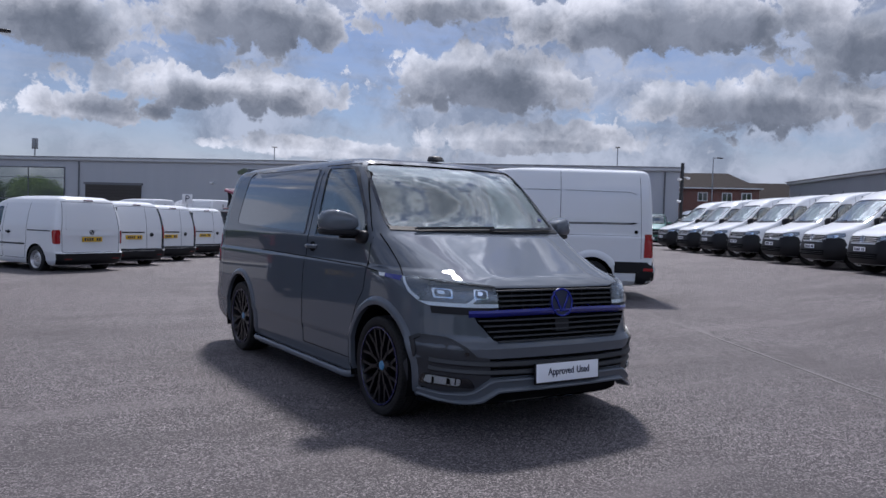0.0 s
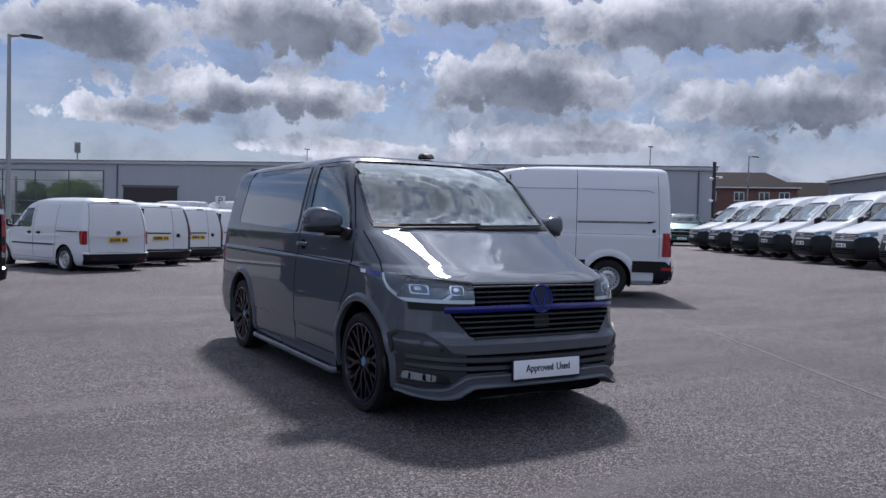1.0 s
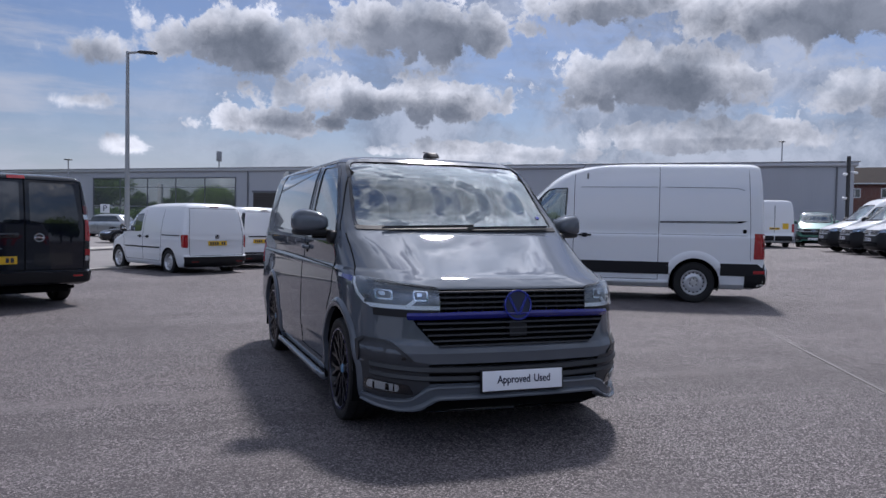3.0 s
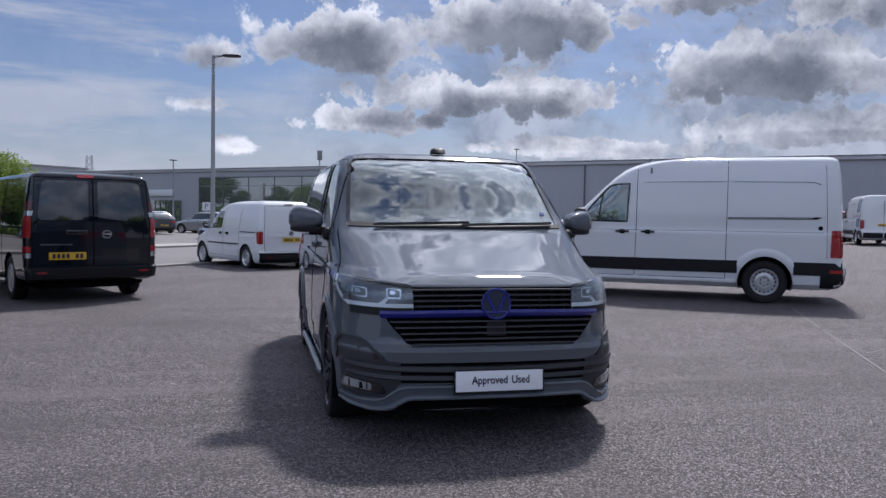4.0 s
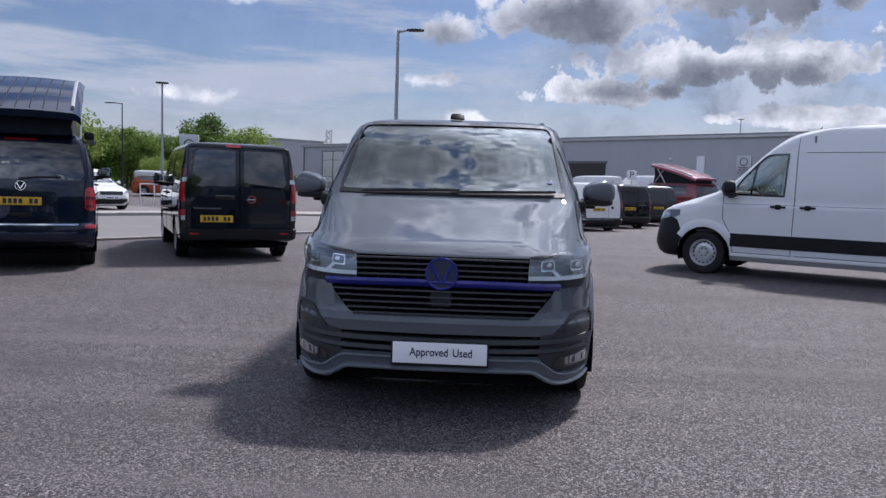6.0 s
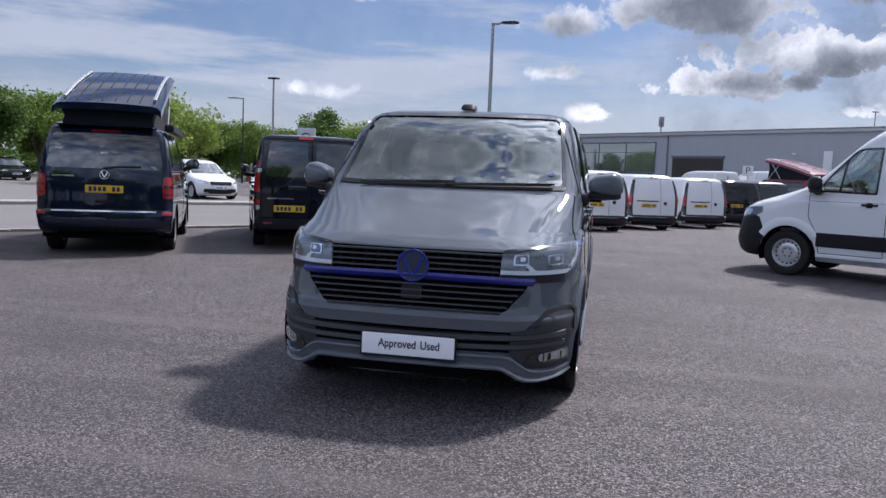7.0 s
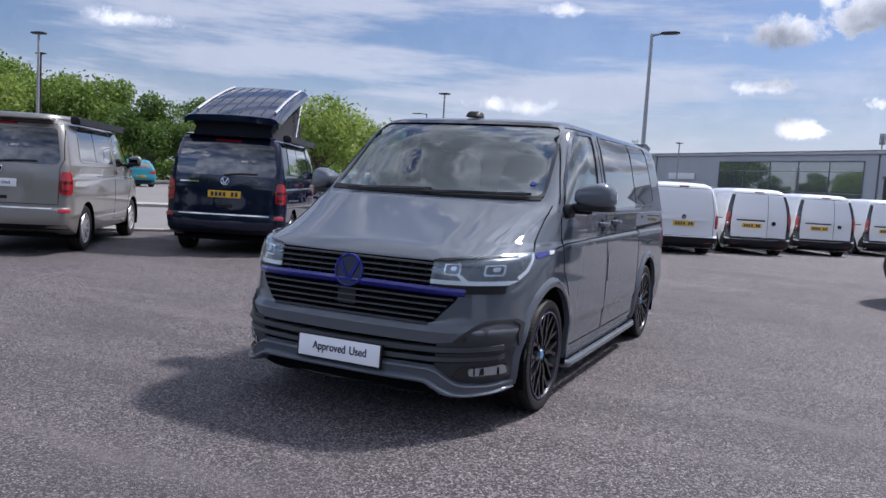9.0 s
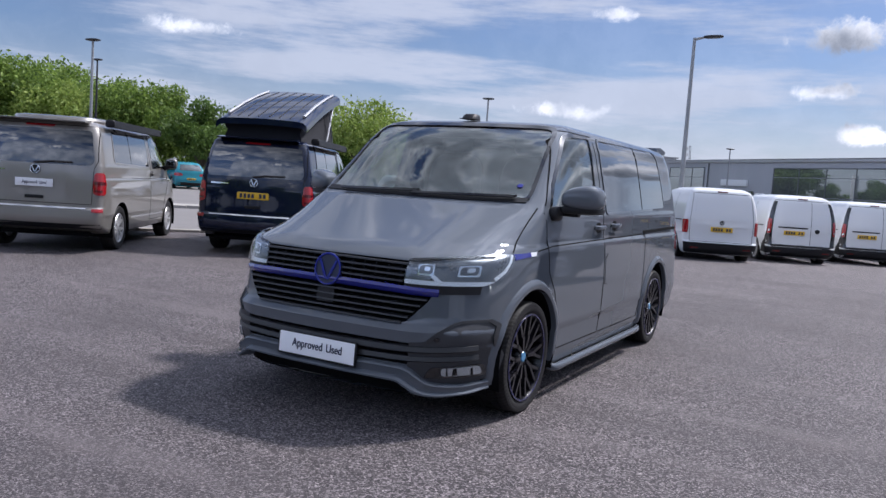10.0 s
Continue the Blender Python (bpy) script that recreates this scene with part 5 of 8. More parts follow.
def mid_rear(shell, van, lift, colour, plate, badge=True, wiper=True):
    """Tailgate glass, lamps, bumper and plate of the mid-size van."""
    seam(shell, "tailgate_gap", GAP, van, "y", 1, up([(-0.80, 1.80), (-0.845, 1.30), (-0.80, 1.18), (-0.79, 0.66), (0.79, 0.66), (0.80, 1.18), (0.845, 1.30), (0.80, 1.80), (-0.80, 1.80)], lift), 0.008)
    panel(shell, "rear_window", DARK_GLASS, van, "y", 1, rounded(up([(-0.76, 1.225), (0.76, 1.225), (0.80, 1.30), (0.72, 1.735), (-0.72, 1.735), (-0.80, 1.30)], lift), 0.05), 0.005, 0.012, 0.10, "wide dark rear window", gloss=True)
    for side in (-1, 1):
        lamp = wrap_panel(shell, "tail_light", RED_LAMP, van, side, 1, [(z + lift, x, y) for z, x, y in ((0.80, 0.84, 4.70), (0.83, 0.805, 4.66), (0.97, 0.80, 4.64), (1.10, 0.81, 4.65), (1.13, 0.835, 4.68))], 0.010, 0.02, "red wrap-round tail light")
        wrap_panel(shell, "lamp_band", DARK_RED_LAMP, lamp, side, 1, [(0.955 + lift, 0.815, 4.67), (1.0 + lift, 0.815, 4.67)], 0.014, 0.01)
        wrap_panel(shell, "lamp_band", DARK_RED_LAMP, lamp, side, 1, [(0.845 + lift, 0.825, 4.72), (0.875 + lift, 0.825, 4.72)], 0.014, 0.01)
        panel(shell, "bumper_reflector", RED_LAMP, van, "y", 1, up([(side * a, b) for a, b in ((0.80, 0.545), (0.93, 0.545), (0.93, 0.600), (0.80, 0.59))], lift), 0.012, 0.01, 0.05)
    panel(shell, "chrome_strip", CHROME, van, "y", 1, up([(-0.72, 0.585), (0.72, 0.585), (0.72, 0.605), (-0.72, 0.605)], lift), 0.010, 0.01, 0.06)
    panel(shell, "rear_bumper_pad", TRIM, van, "y", 1, up([(-0.90, 0.30), (0.90, 0.30), (0.90, 0.37), (-0.90, 0.37)], lift), 0.008, 0.02, 0.08)
    panel(shell, "plate_recess", colour, van, "y", 1, rounded(up([(-0.42, 0.86), (0.42, 0.86), (0.44, 1.055), (-0.44, 1.055)], lift), 0.03), 0.006, 0.012, 0.08)
    if plate:
        y = shell.meet("y", 1, 0.0, 0.95 + lift)[0].y
        number_plate(van, 0.0, y + 0.022, 0.925 + lift, 0.52, 0.111, plate, True, 0, 7 if plate is PLATE_YELLOW else 0)
    bm = bmesh.new()
    y = shell.meet("y", 1, 0.0, 0.74 + lift)[0].y
    box(bm, (-0.13, y - 0.01, 0.715 + lift), (0.13, y + 0.012, 0.765 + lift), 0.01)
    part("tailgate_handle", bm, TRIM, van)
    if badge:
        emblem(shell, van, 1, 0.0, 1.135 + lift, 0.068, CHROME, TRIM, "round chrome badge")
        panel(shell, "name_badge", CHROME, van, "y", 1, up([(0.42, 1.095), (0.72, 1.095), (0.72, 1.118), (0.42, 1.118)], lift), 0.005, 0.006, 0.08)
    if wiper:
        bm = bmesh.new()
        path = [shell.meet("y", 1, x, z + lift)[0] + Vector((0, 0.03, 0)) for x, z in ((0.02, 1.235), (-0.2, 1.262), (-0.5, 1.268))]
        sweep(bm, path, ngon(0.014, 6))
        part("rear_wiper", bm, GLOSS_BLACK, van)
    panel(shell, "high_brake_light", RED_LAMP, van, "y", 1, up([(-0.20, 1.765), (0.20, 1.765), (0.20, 1.79), (-0.20, 1.79)], lift), 0.012, 0.01, 0.06)
    bm = bmesh.new()
    sweep(bm, [(-0.66, 4.64, 1.865 + lift), (0.66, 4.64, 1.865 + lift)], [(-0.14, 0.0), (0.06, 0.022), (0.13, 0.004), (0.12, -0.02), (-0.12, -0.02)])
    part("roof_spoiler", bm, colour, van)


def roof_camera(parent, y, z):
    """A small pod on the front edge of the roof."""
    bm = bmesh.new()
    rows = []
    for h, sx, sy, o in ((0.0, 0.055, 0.07, 0.0), (0.030, 0.050, 0.055, 0.008), (0.042, 0.040, 0.040, 0.012)):
        rows.append([bm.verts.new((a * sx, y + b * sy + o, z + h)) for a, b in ((-1, -0.7), (-0.6, -1), (0.6, -1), (1, -0.7), (1, 0.7), (0.6, 1), (-0.6, 1), (-1, 0.7))])
    for a, b in zip(rows, rows[1:]):
        for i in range(8):
            bm.faces.new((a[i], a[(i + 1) % 8], b[(i + 1) % 8], b[i]))
    bm.faces.new(rows[-1])
    part("roof_pod", bm, TRIM, parent)


HERO_X, HERO_Y = 3.525, 3.905
hero, hero_shell = mid_van(GREY_PAINT, 0.0, "forked", 0.350, 0.274, "panel_van", "grey panel van with black alloy wheels and blue trim", "van", "", pose(HERO_X, HERO_Y, 0))
roof_camera(hero, 1.72, 1.885)
bm = bmesh.new()
sweep(bm, [(-0.70, 4.66, 1.86), (0.70, 4.66, 1.86)], [(-0.20, 0.015), (0.02, 0.045), (0.16, 0.035), (0.17, 0.0), (0.10, -0.03), (-0.16, -0.02)])
part("roof_spoiler", bm, GREY_PAINT, hero, "body-coloured roof spoiler")
for side in (-1, 1):
    panel(hero_shell, "tail_light", RED_LAMP, hero, "x", side, rounded([(4.62, 0.88), (4.80, 0.86), (4.80, 1.16), (4.68, 1.18)], 0.02), 0.008, 0.02, 0.05)
panel(hero_shell, "windscreen_sticker", BLUE_TRIM, hero, "y", -1, rounded([(0.675, 1.40), (0.71, 1.40), (0.712, 1.422), (0.677, 1.422)], 0.008), 0.002, 0.002, 0.05, "small blue sticker low in the windscreen")

# ---- ground, kerbs and road ----
def rise(x, y):
    """The yard climbs a little towards the row of tall vans and dips towards the showroom."""
    f = min(1.0, max(0.0, (0.85 * x - 0.53 * y - 5.0) / 6.0))
    a, b, c = (min(1.0, max(0.0, v)) for v in ((y - 15.0) / 19.0, (x + 9.0) / 8.0, (17.0 - x) / 8.0))
    dip = a * a * (3 - 2 * a) * b * b * (3 - 2 * b) * c * c * (3 - 2 * c)
    return 0.32 * f * f * (3 - 2 * f) - 0.19 * dip


def build_ground():
    bm = bmesh.new()
    xs = [-2500, -700, -250, -90] + [-60 + 4 * i for i in range(36)] + [110, 250, 700, 2500]
    ys = [-2500, -700, -250, -90] + [-40 + 4 * i for i in range(36)] + [130, 250, 700, 2500]
    grid = [[bm.verts.new((x, y, rise(x, y))) for y in ys] for x in xs]
    for i in range(len(xs) - 1):
        for j in range(len(ys) - 1):
            bm.faces.new((grid[i][j], grid[i + 1][j], grid[i + 1][j + 1], grid[i][j + 1]))
    return tagged(part("ground", bm, ASPHALT, None), "dark grey coarse asphalt car park with worn patches", "ground", "", "structure")


build_ground()
KERB_DIR = Vector((0.57, 0.8216, 0))
KERB_OUT = Vector((-0.8216, 0.57, 0))
KERB_AT = Vector((-3.33, 16.36, 0))


def along(s, o, z=0.0):
    """A point s metres along the near kerb and o metres beyond it."""
    p = KERB_AT + KERB_DIR * s + KERB_OUT * o
    return (p.x, p.y, z + rise(p.x, p.y))


def strip(name, s0, s1, o0, o1, z, material, label, category, step=6.0):
    bm = bmesh.new()
    n = max(1, int((s1 - s0) / step))
    rows = [[bm.verts.new(along(s0 + (s1 - s0) * i / n, o, z)) for o in (o0, o1)] for i in range(n + 1)]
    for a, b in zip(rows, rows[1:]):
        bm.faces.new((a[0], b[0], b[1], a[1]))
    return tagged(part(name, bm, material, None), label, category, "", "structure")


strip("road", -60, 70, 0.13, 9.0, 0.025, ROAD, "pale grey service road beyond the kerb", "road")
strip("pavement", -60, 52, 9.3, 11.2, 0.07, KERB, "pale concrete strip between the road and the far bays", "pavement")
strip("road_far", -60, 60, 11.2, 60.0, 0.03, ROAD, "pale grey asphalt of the far car park", "road")


def kerb_run(name, o, s0, s1, top, wide, label):
    """Kerb stones laid end to end."""
    root = tagged(new(name), label, "kerb", "", "structure")
    bm = bmesh.new()
    box(bm, (-0.452, -wide / 2, -0.1), (0.452, wide / 2, top), 0.012, 1)
    turn = math.degrees(math.atan2(KERB_DIR.y, KERB_DIR.x))
    first = None
    n = int((s1 - s0) / 0.915)
    for i in range(n):
        m = pose(*along(s0 + 0.915 * i, o, random.uniform(-0.004, 0.004)), 0, 0, turn)
        if first is None:
            first = part("kerb_stone", bm, KERB, root)
            first.matrix_basis = m
        else:
            again(first, root, m)


kerb_run("near_kerb", 0.065, -22, 46, 0.055, 0.13, "low pale concrete kerb along the bays")
kerb_run("far_kerb", 9.15, -22, 52, 0.12, 0.16, "pale concrete kerb on the far side of the road")

# a straight joint in the asphalt
bm = bmesh.new()
sweep(bm, [(x, y, rise(x, y) + 0.006) for x, y in ((6.0, 2.25), (6.63, 3.4), (8.35, 6.5), (9.6, 8.75), (10.5, 10.3))], [(-0.016, -0.01), (0.016, -0.01), (0.014, 0.0), (-0.014, 0.0)])
tagged(part("asphalt_joint", bm, ROAD, None), "pale straight joint line in the asphalt", "joint", "", "structure")

# ---- buildings ----
FACE = Vector((0.74, -0.6727, 0)).normalized()
FACE_AT = Vector((10.4, 75.0, 0))
FACE_TURN = math.degrees(math.atan2(FACE.y, FACE.x))


def hall(name, origin, turn, length, depth, height, wall, label, cap=0.35):
    """A flat-roofed hall; its front wall lies along local x, facing local -y."""
    h = tagged(new(name), label, "building")
    h.matrix_basis = pose(*origin, 0, 0, turn)
    bm = bmesh.new()
    box(bm, (0, 0, -0.5), (length, depth, height - cap))
    part("wall", bm, wall, h, "", 0)
    bm = bmesh.new()
    box(bm, (-0.25, -0.25, height - cap + 0.002), (length + 0.25, depth + 0.2, height - 0.06), 0.06)
    box(bm, (-0.35, -0.40, height - 0.06), (length + 0.35, depth + 0.3, height), 0.03)
    part("roof_edge", bm, ROOF_LIGHT, h, "pale metal roof edge")
    return h


def glazing(h, x0, x1, z0, z1, columns, transoms, glass_mat=SHOW_GLASS):
    """A window with frame, posts and separate panes in a front wall."""
    bm = bmesh.new()
    t = 0.07
    for a, b, c, d in ((x0 - t, x1 + t, z0 - t, z0), (x0 - t, x1 + t, z1, z1 + t), (x0 - t, x0, z0, z1), (x1, x1 + t, z0, z1)):
        box(bm, (a, -0.10, c), (b, 0.02, d))
    w = part("window", bm, FRAME_GREY, h, "large dark window reflecting trees and sky")
    zs = [z0] + list(transoms) + [z1]
    step = (x1 - x0) / columns
    bm = bmesh.new()
    box(bm, (0, 0, 0), (step - 0.06, 0.02, 1.0))
    for i in range(columns):
        for a, b in zip(zs, zs[1:]):
            bm = box(bmesh.new(), (x0 + i * step + 0.03, -0.045, a + 0.03), (x0 + (i + 1) * step - 0.03, -0.03, b - 0.03))
            part("pane", bm, glass_mat, w)
    for i in range(1, columns):
        bm = box(bmesh.new(), (x0 + i * step - 0.03, -0.09, z0), (x0 + i * step + 0.03, 0.0, z1))
        part("mullion", bm, FRAME_GREY, w)
    return w


S0 = -42.3
showroom = hall("showroom", FACE_AT + FACE * S0, FACE_TURN, 93.0, 40.0, 6.15, WALL_GREY, "long low grey metal-clad showroom and workshop with dark windows")


def fx(s):
    return s - S0


glazing(showroom, fx(-19.4), fx(-1.8), 0.6, 5.15, 5, (2.35, 4.25))
glazing(showroom, fx(-37.8), fx(-31.0), 0.3, 5.2, 3, (2.0, 4.1))
bm = bmesh.new()
box(bm, (fx(0.3), -0.10, 0), (fx(5.6), 0.02, 3.75))
gate = part("roller_door", bm, SHUTTER, showroom, "dark brown roller door")
for i in range(14):
    bm = box(bmesh.new(), (fx(0.4), -0.13, 0.05 + 0.262 * i), (fx(5.5), -0.10, 0.27 + 0.262 * i), 0.02, 1)
    part("door_slat", bm, SHUTTER, gate)
bm = box(bmesh.new(), (fx(0.15), -0.12, 3.75), (fx(5.75), 0.0, 3.95))
part("door_head", bm, FRAME_GREY, gate)
for s in (-0.35, -30.2, 49.6, -41.9, 24.0):
    bm = tube(bmesh.new(), (fx(s), -0.08, 0), (fx(s), -0.08, 5.75), 0.06, 0.06, 8)
    part("downpipe", bm, FRAME_GREY, showroom)
bm = box(bmesh.new(), (fx(17.9), -0.12, 3.05), (fx(19.1), -0.03, 4.35), 0.02)
sign = part("wall_sign", bm, ROOF_LIGHT, showroom, "square wall sign with a plain round mark")
bm = bmesh.new()
sweep(bm, [(fx(18.5) + 0.30 * math.cos(a * math.pi / 12), -0.13, 3.88 + 0.30 * math.sin(a * math.pi / 12)) for a in range(24)], rect(0.06, 0.02), up=(0, 1, 0), closed=True)
part("sign_ring", bm, INK, sign)
for z in (3.42, 3.28, 3.15):
    part("sign_bar", box(bmesh.new(), (fx(18.1), -0.135, z), (fx(18.9), -0.12, z + 0.05)), INK, sign)
bm = box(bmesh.new(), (fx(14.5), -0.10, 2.2), (fx(15.2), -0.02, 4.35), 0.02)
part("wall_banner", bm, SIGN_WHITE, showroom, "tall white wall banner")
bm = box(bmesh.new(), (fx(-27.6), -0.25, 3.2), (fx(-23.2), -0.03, 3.9), 0.03)
part("entrance_sign", bm, SIGN_WHITE, showroom, "long white sign over the entrance")
part("entrance", box(bmesh.new(), (fx(-28.6), -0.12, 0), (fx(-22.2), 0.02, 2.7)), SHOW_GLASS, showroom, "wide glazed entrance")
for i in range(9):
    part("entrance_post", box(bmesh.new(), (fx(-28.6 + 0.8 * i) - 0.04, -0.17, 0), (fx(-28.6 + 0.8 * i) + 0.04, -0.12, 2.7)), FRAME_GREY, showroom)
for s in (12.0, 30.0):
    bm = box(bmesh.new(), (fx(s), -0.22, 4.05), (fx(s) + 0.35, -0.02, 4.2), 0.03)
    part("wall_light", bm, SIGN_WHITE, showroom)

white_hall = hall("white_hall", (-45.0, 122.5, 0), -42.3, 17.5, 15.0, 7.6, ROOF_LIGHT, "taller pale flat-roofed block behind the showroom", 0.2)
right_hall = hall("grey_hall", (76.8, 50.6, 0.3), math.degrees(math.atan2(-16.6, -12.2)) + 0, 50.0, 30.0, 6.5, WALL_DARK, "grey metal-clad industrial hall")
bm = box(bmesh.new(), (11.0, -0.35, 4.6), (11.5, -0.04, 4.8), 0.03)
part("wall_light", bm, TRIM, right_hall)


def house(at, turn, length, depth, wall_h, ridge, label, windows):
    h = tagged(new("house"), label, "house", "brick houses")
    h.matrix_basis = pose(*at, 0, 0, turn)
    part("wall", box(bmesh.new(), (0, 0, 0), (length, depth, wall_h)), BRICK, h, "", 0)
    bm = bmesh.new()
    o = 0.35
    e = [bm.verts.new(p) for p in ((-o, -o, wall_h), (length + o, -o, wall_h), (length + o, depth + o, wall_h), (-o, depth + o, wall_h), (depth * 0.35, depth / 2, ridge), (length - depth * 0.35, depth / 2, ridge))]
    for f in ((0, 1, 5, 4), (1, 2, 5), (2, 3, 4, 5), (3, 0, 4), (0, 3, 2, 1)):
        bm.faces.new([e[i] for i in f])
    part("roof", bm, TILES, h, "dark brown tiled hipped roof", 0)
    for x in windows:
        for z in (1.0, wall_h - 1.35):
            bm = bmesh.new()
            for a, b, c, d in ((0, 1.0, 0, 0.08), (0, 1.0, 0.85, 0.93), (0, 0.08, 0.08, 0.85), (0.92, 1.0, 0.08, 0.85), (0.46, 0.54, 0.08, 0.85)):
                box(bm, (x + a, -0.05, z + c), (x + b, 0.03, z + d))
            w = part("window", bm, UPVC, h, "white-framed window")
            part("pane", box(bmesh.new(), (x + 0.08, -0.02, z + 0.08), (x + 0.92, 0.0, z + 0.85)), FAR_GLASS, w)
    part("gutter", box(bmesh.new(), (-o, -o - 0.1, wall_h - 0.05), (length + o, -o, wall_h + 0.07)), UPVC, h)
    return h


house((60.5, 61.0, 0.3), -48, 15.0, 8.0, 5.4, 7.25, "red brick house with a dark tiled roof", (0.9, 3.6, 6.3, 9.0, 11.4, 13.3))
house((73.5, 56.0, 0.3), -48, 12.0, 8.0, 4.4, 6.6, "lower red brick house with a dark tiled roof", (1.2, 5.0, 9.0))

# ---- posts and signs ----
def street_lamp(x, y, height, arm, turn, label, material=POLE, group="street lamps", thick=0.075):
    """A tapered pole with a flat lamp head on a short arm."""
    lamp = tagged(new("street_lamp"), label, "street lamp", group)
    lamp.matrix_basis = pose(x, y, rise(x, y), 0, 0, turn)
    bm = bmesh.new()
    tube(bm, (0, 0, 0), (0, 0, height), thick, thick * 0.55, 12)
    part("pole", bm, material, lamp)
    part("base_sleeve", tube(bmesh.new(), (0, 0, 0), (0, 0, 1.0), thick * 1.25, thick * 1.2, 12), material, lamp)
    if arm:
        bm = tube(bmesh.new(), (0, 0, height - 0.05), (arm * 0.5, 0, height), thick * 0.5, thick * 0.4, 8)
        part("arm", bm, material, lamp)
        bm = lump(bmesh.new(), (arm * 0.75 + 0.1, 0, height + 0.005), (arm * 0.95, 0.26, 0.09), 0.6)
        part("lamp_head", bm, POLE_BLACK, lamp)
    else:
        part("lamp_head", lump(bmesh.new(), (0, 0, height + 0.04), (0.62, 0.34, 0.09), 0.6), POLE_BLACK, lamp)
    return lamp


street_lamp(0.74, 25.2, 6.44, 0.62, -4, "tall galvanised street lamp with a flat lamp head", POLE, "", 0.085)
street_lamp(-12.1, 37.0, 5.85, 0, 10, "slim galvanised lamp post with a flat double head")
street_lamp(-4.07, 61.6, 5.40, 0, 40, "slim galvanised lamp post with a flat double head")
street_lamp(-20.9, 20.2, 5.95, 0, 10, "slim galvanised lamp post with a flat double head")
street_lamp(-26.0, 62.0, 7.2, 1.1, 180, "dark lamp post with a side arm", POLE_BLACK)
street_lamp(-30.5, 27.5, 6.6, 0, 0, "dark slim lamp post", POLE_BLACK)
street_lamp(25.5, 68.5, 7.7, 0, 30, "slim lamp post beside the grey hall")
street_lamp(45.5, 45.2, 7.4, 0, 30, "slim lamp post beside the grey hall")
street_lamp(53.2, 42.0, 7.0, 0.9, 0, "pale lamp post with a side arm")
street_lamp(-38.0, 55.0, 5.8, 0, 0, "slim galvanised lamp post with a flat double head")


def guard_rail(x, y, turn):
    """A white hoop rail with two crossbars at the foot of a lamp post."""
    root = tagged(new("guard_rail"), "low white hoop rail round a lamp post", "guard rail")
    root.matrix_basis = pose(x, y, rise(x, y), 0, 0, turn)
    for px in (-0.95, -0.3, 0.35, 0.95):
        part("post", tube(bmesh.new(), (px, 0, 0), (px, 0, 0.98), 0.03, 0.03, 8), SIGN_WHITE, root)
    for z in (0.5, 0.98):
        part("crossbar", tube(bmesh.new(), (-0.98, 0, z), (0.98, 0, z), 0.03, 0.03, 8), SIGN_WHITE, root)


guard_rail(-12.0, 36.6, 14)


def camera_pole(x, y, h):
    root = tagged(new("camera_pole"), "black pole with small white security cameras", "camera pole")
    root.matrix_basis = pose(x, y, rise(x, y))
    part("pole", tube(bmesh.new(), (0, 0, 0), (0, 0, h), 0.09, 0.09, 12), POLE_BLACK, root)
    for z, s in ((h - 0.75, 1), (h - 0.85, -1), (h - 2.0, -1)):
        bm = tube(bmesh.new(), (0, 0, z), (0.28 * s, -0.12, z), 0.025, 0.025, 6)
        lump(bm, (0.34 * s, -0.12, z - 0.04), (0.24, 0.15, 0.13), 0.7)
        part("security_camera", bm, SIGN_WHITE, root)


camera_pole(33.0, 28.0, 4.55)


def p_sign(x, y, z, turn, size=0.62):
    root = tagged(new("parking_sign"), "white parking sign with a black letter on a post", "parking sign", "parking signs")
    root.matrix_basis = pose(x, y, rise(x, y), 0, 0, turn)
    part("post", tube(bmesh.new(), (0, 0.03, 0), (0, 0.03, z), 0.03, 0.03, 8), POLE, root)
    plate = part("sign_plate", box(bmesh.new(), (-size / 2, -0.02, z - size), (size / 2, 0, z), 0.01), SIGN_WHITE, root)
    lettering("P", size * 0.95, INK, plate, pose(0, -0.025, z - size / 2, 90))


p_sign(13.2, 50.9, 2.75, -14)
p_sign(-1.6, 60.6, 2.35, 4)


def mast(x, y, h, label):
    root = tagged(new("radio_mast"), label, "radio mast", "radio masts")
    root.matrix_basis = pose(x, y, 0)
    part("pole", tube(bmesh.new(), (0, 0, 0), (0, 0, h), 0.22, 0.13, 8), POLE, root)
    for i in range(6):
        a = i * math.pi / 3
        bm = box(bmesh.new(), (0.5 * math.cos(a) - 0.10, 0.5 * math.sin(a) - 0.10, h - 2.3), (0.5 * math.cos(a) + 0.10, 0.5 * math.sin(a) + 0.10, h), 0.03)
        part("antenna", bm, POLE, root)
        bm = tube(bmesh.new(), (0, 0, h - 1.2), (0.5 * math.cos(a), 0.5 * math.sin(a), h - 1.2), 0.05, 0.05, 5)
        part("bracket", bm, POLE, root)


mast(16.5, 187.0, 16.6, "distant radio mast with a ring of antennas")


def pylon(x, y, h):
    """A distant lattice tower."""
    root = tagged(new("lattice_tower"), "distant steel lattice tower", "lattice tower")
    root.matrix_basis = pose(x, y, 0)
    bm = bmesh.new()
    for sx in (-1, 1):
        for sy in (-1, 1):
            tube(bm, (sx * 0.9, sy * 0.9, 0), (sx * 0.5, sy * 0.5, h), 0.08, 0.06, 4)
    for i in range(10):
        z0, z1 = h * i / 10, h * (i + 1) / 10
        w0, w1 = 0.9 - 0.4 * i / 10, 0.9 - 0.4 * (i + 1) / 10
        for s in (-1, 1):
            tube(bm, (-w0, s * w0, z0), (w1, s * w1, z1), 0.045, 0.045, 4)
            tube(bm, (w0, s * w0, z0), (-w1, s * w1, z1), 0.045, 0.045, 4)
    part("lattice", bm, POLE, root)


pylon(-31.0, 170.0, 12.6)

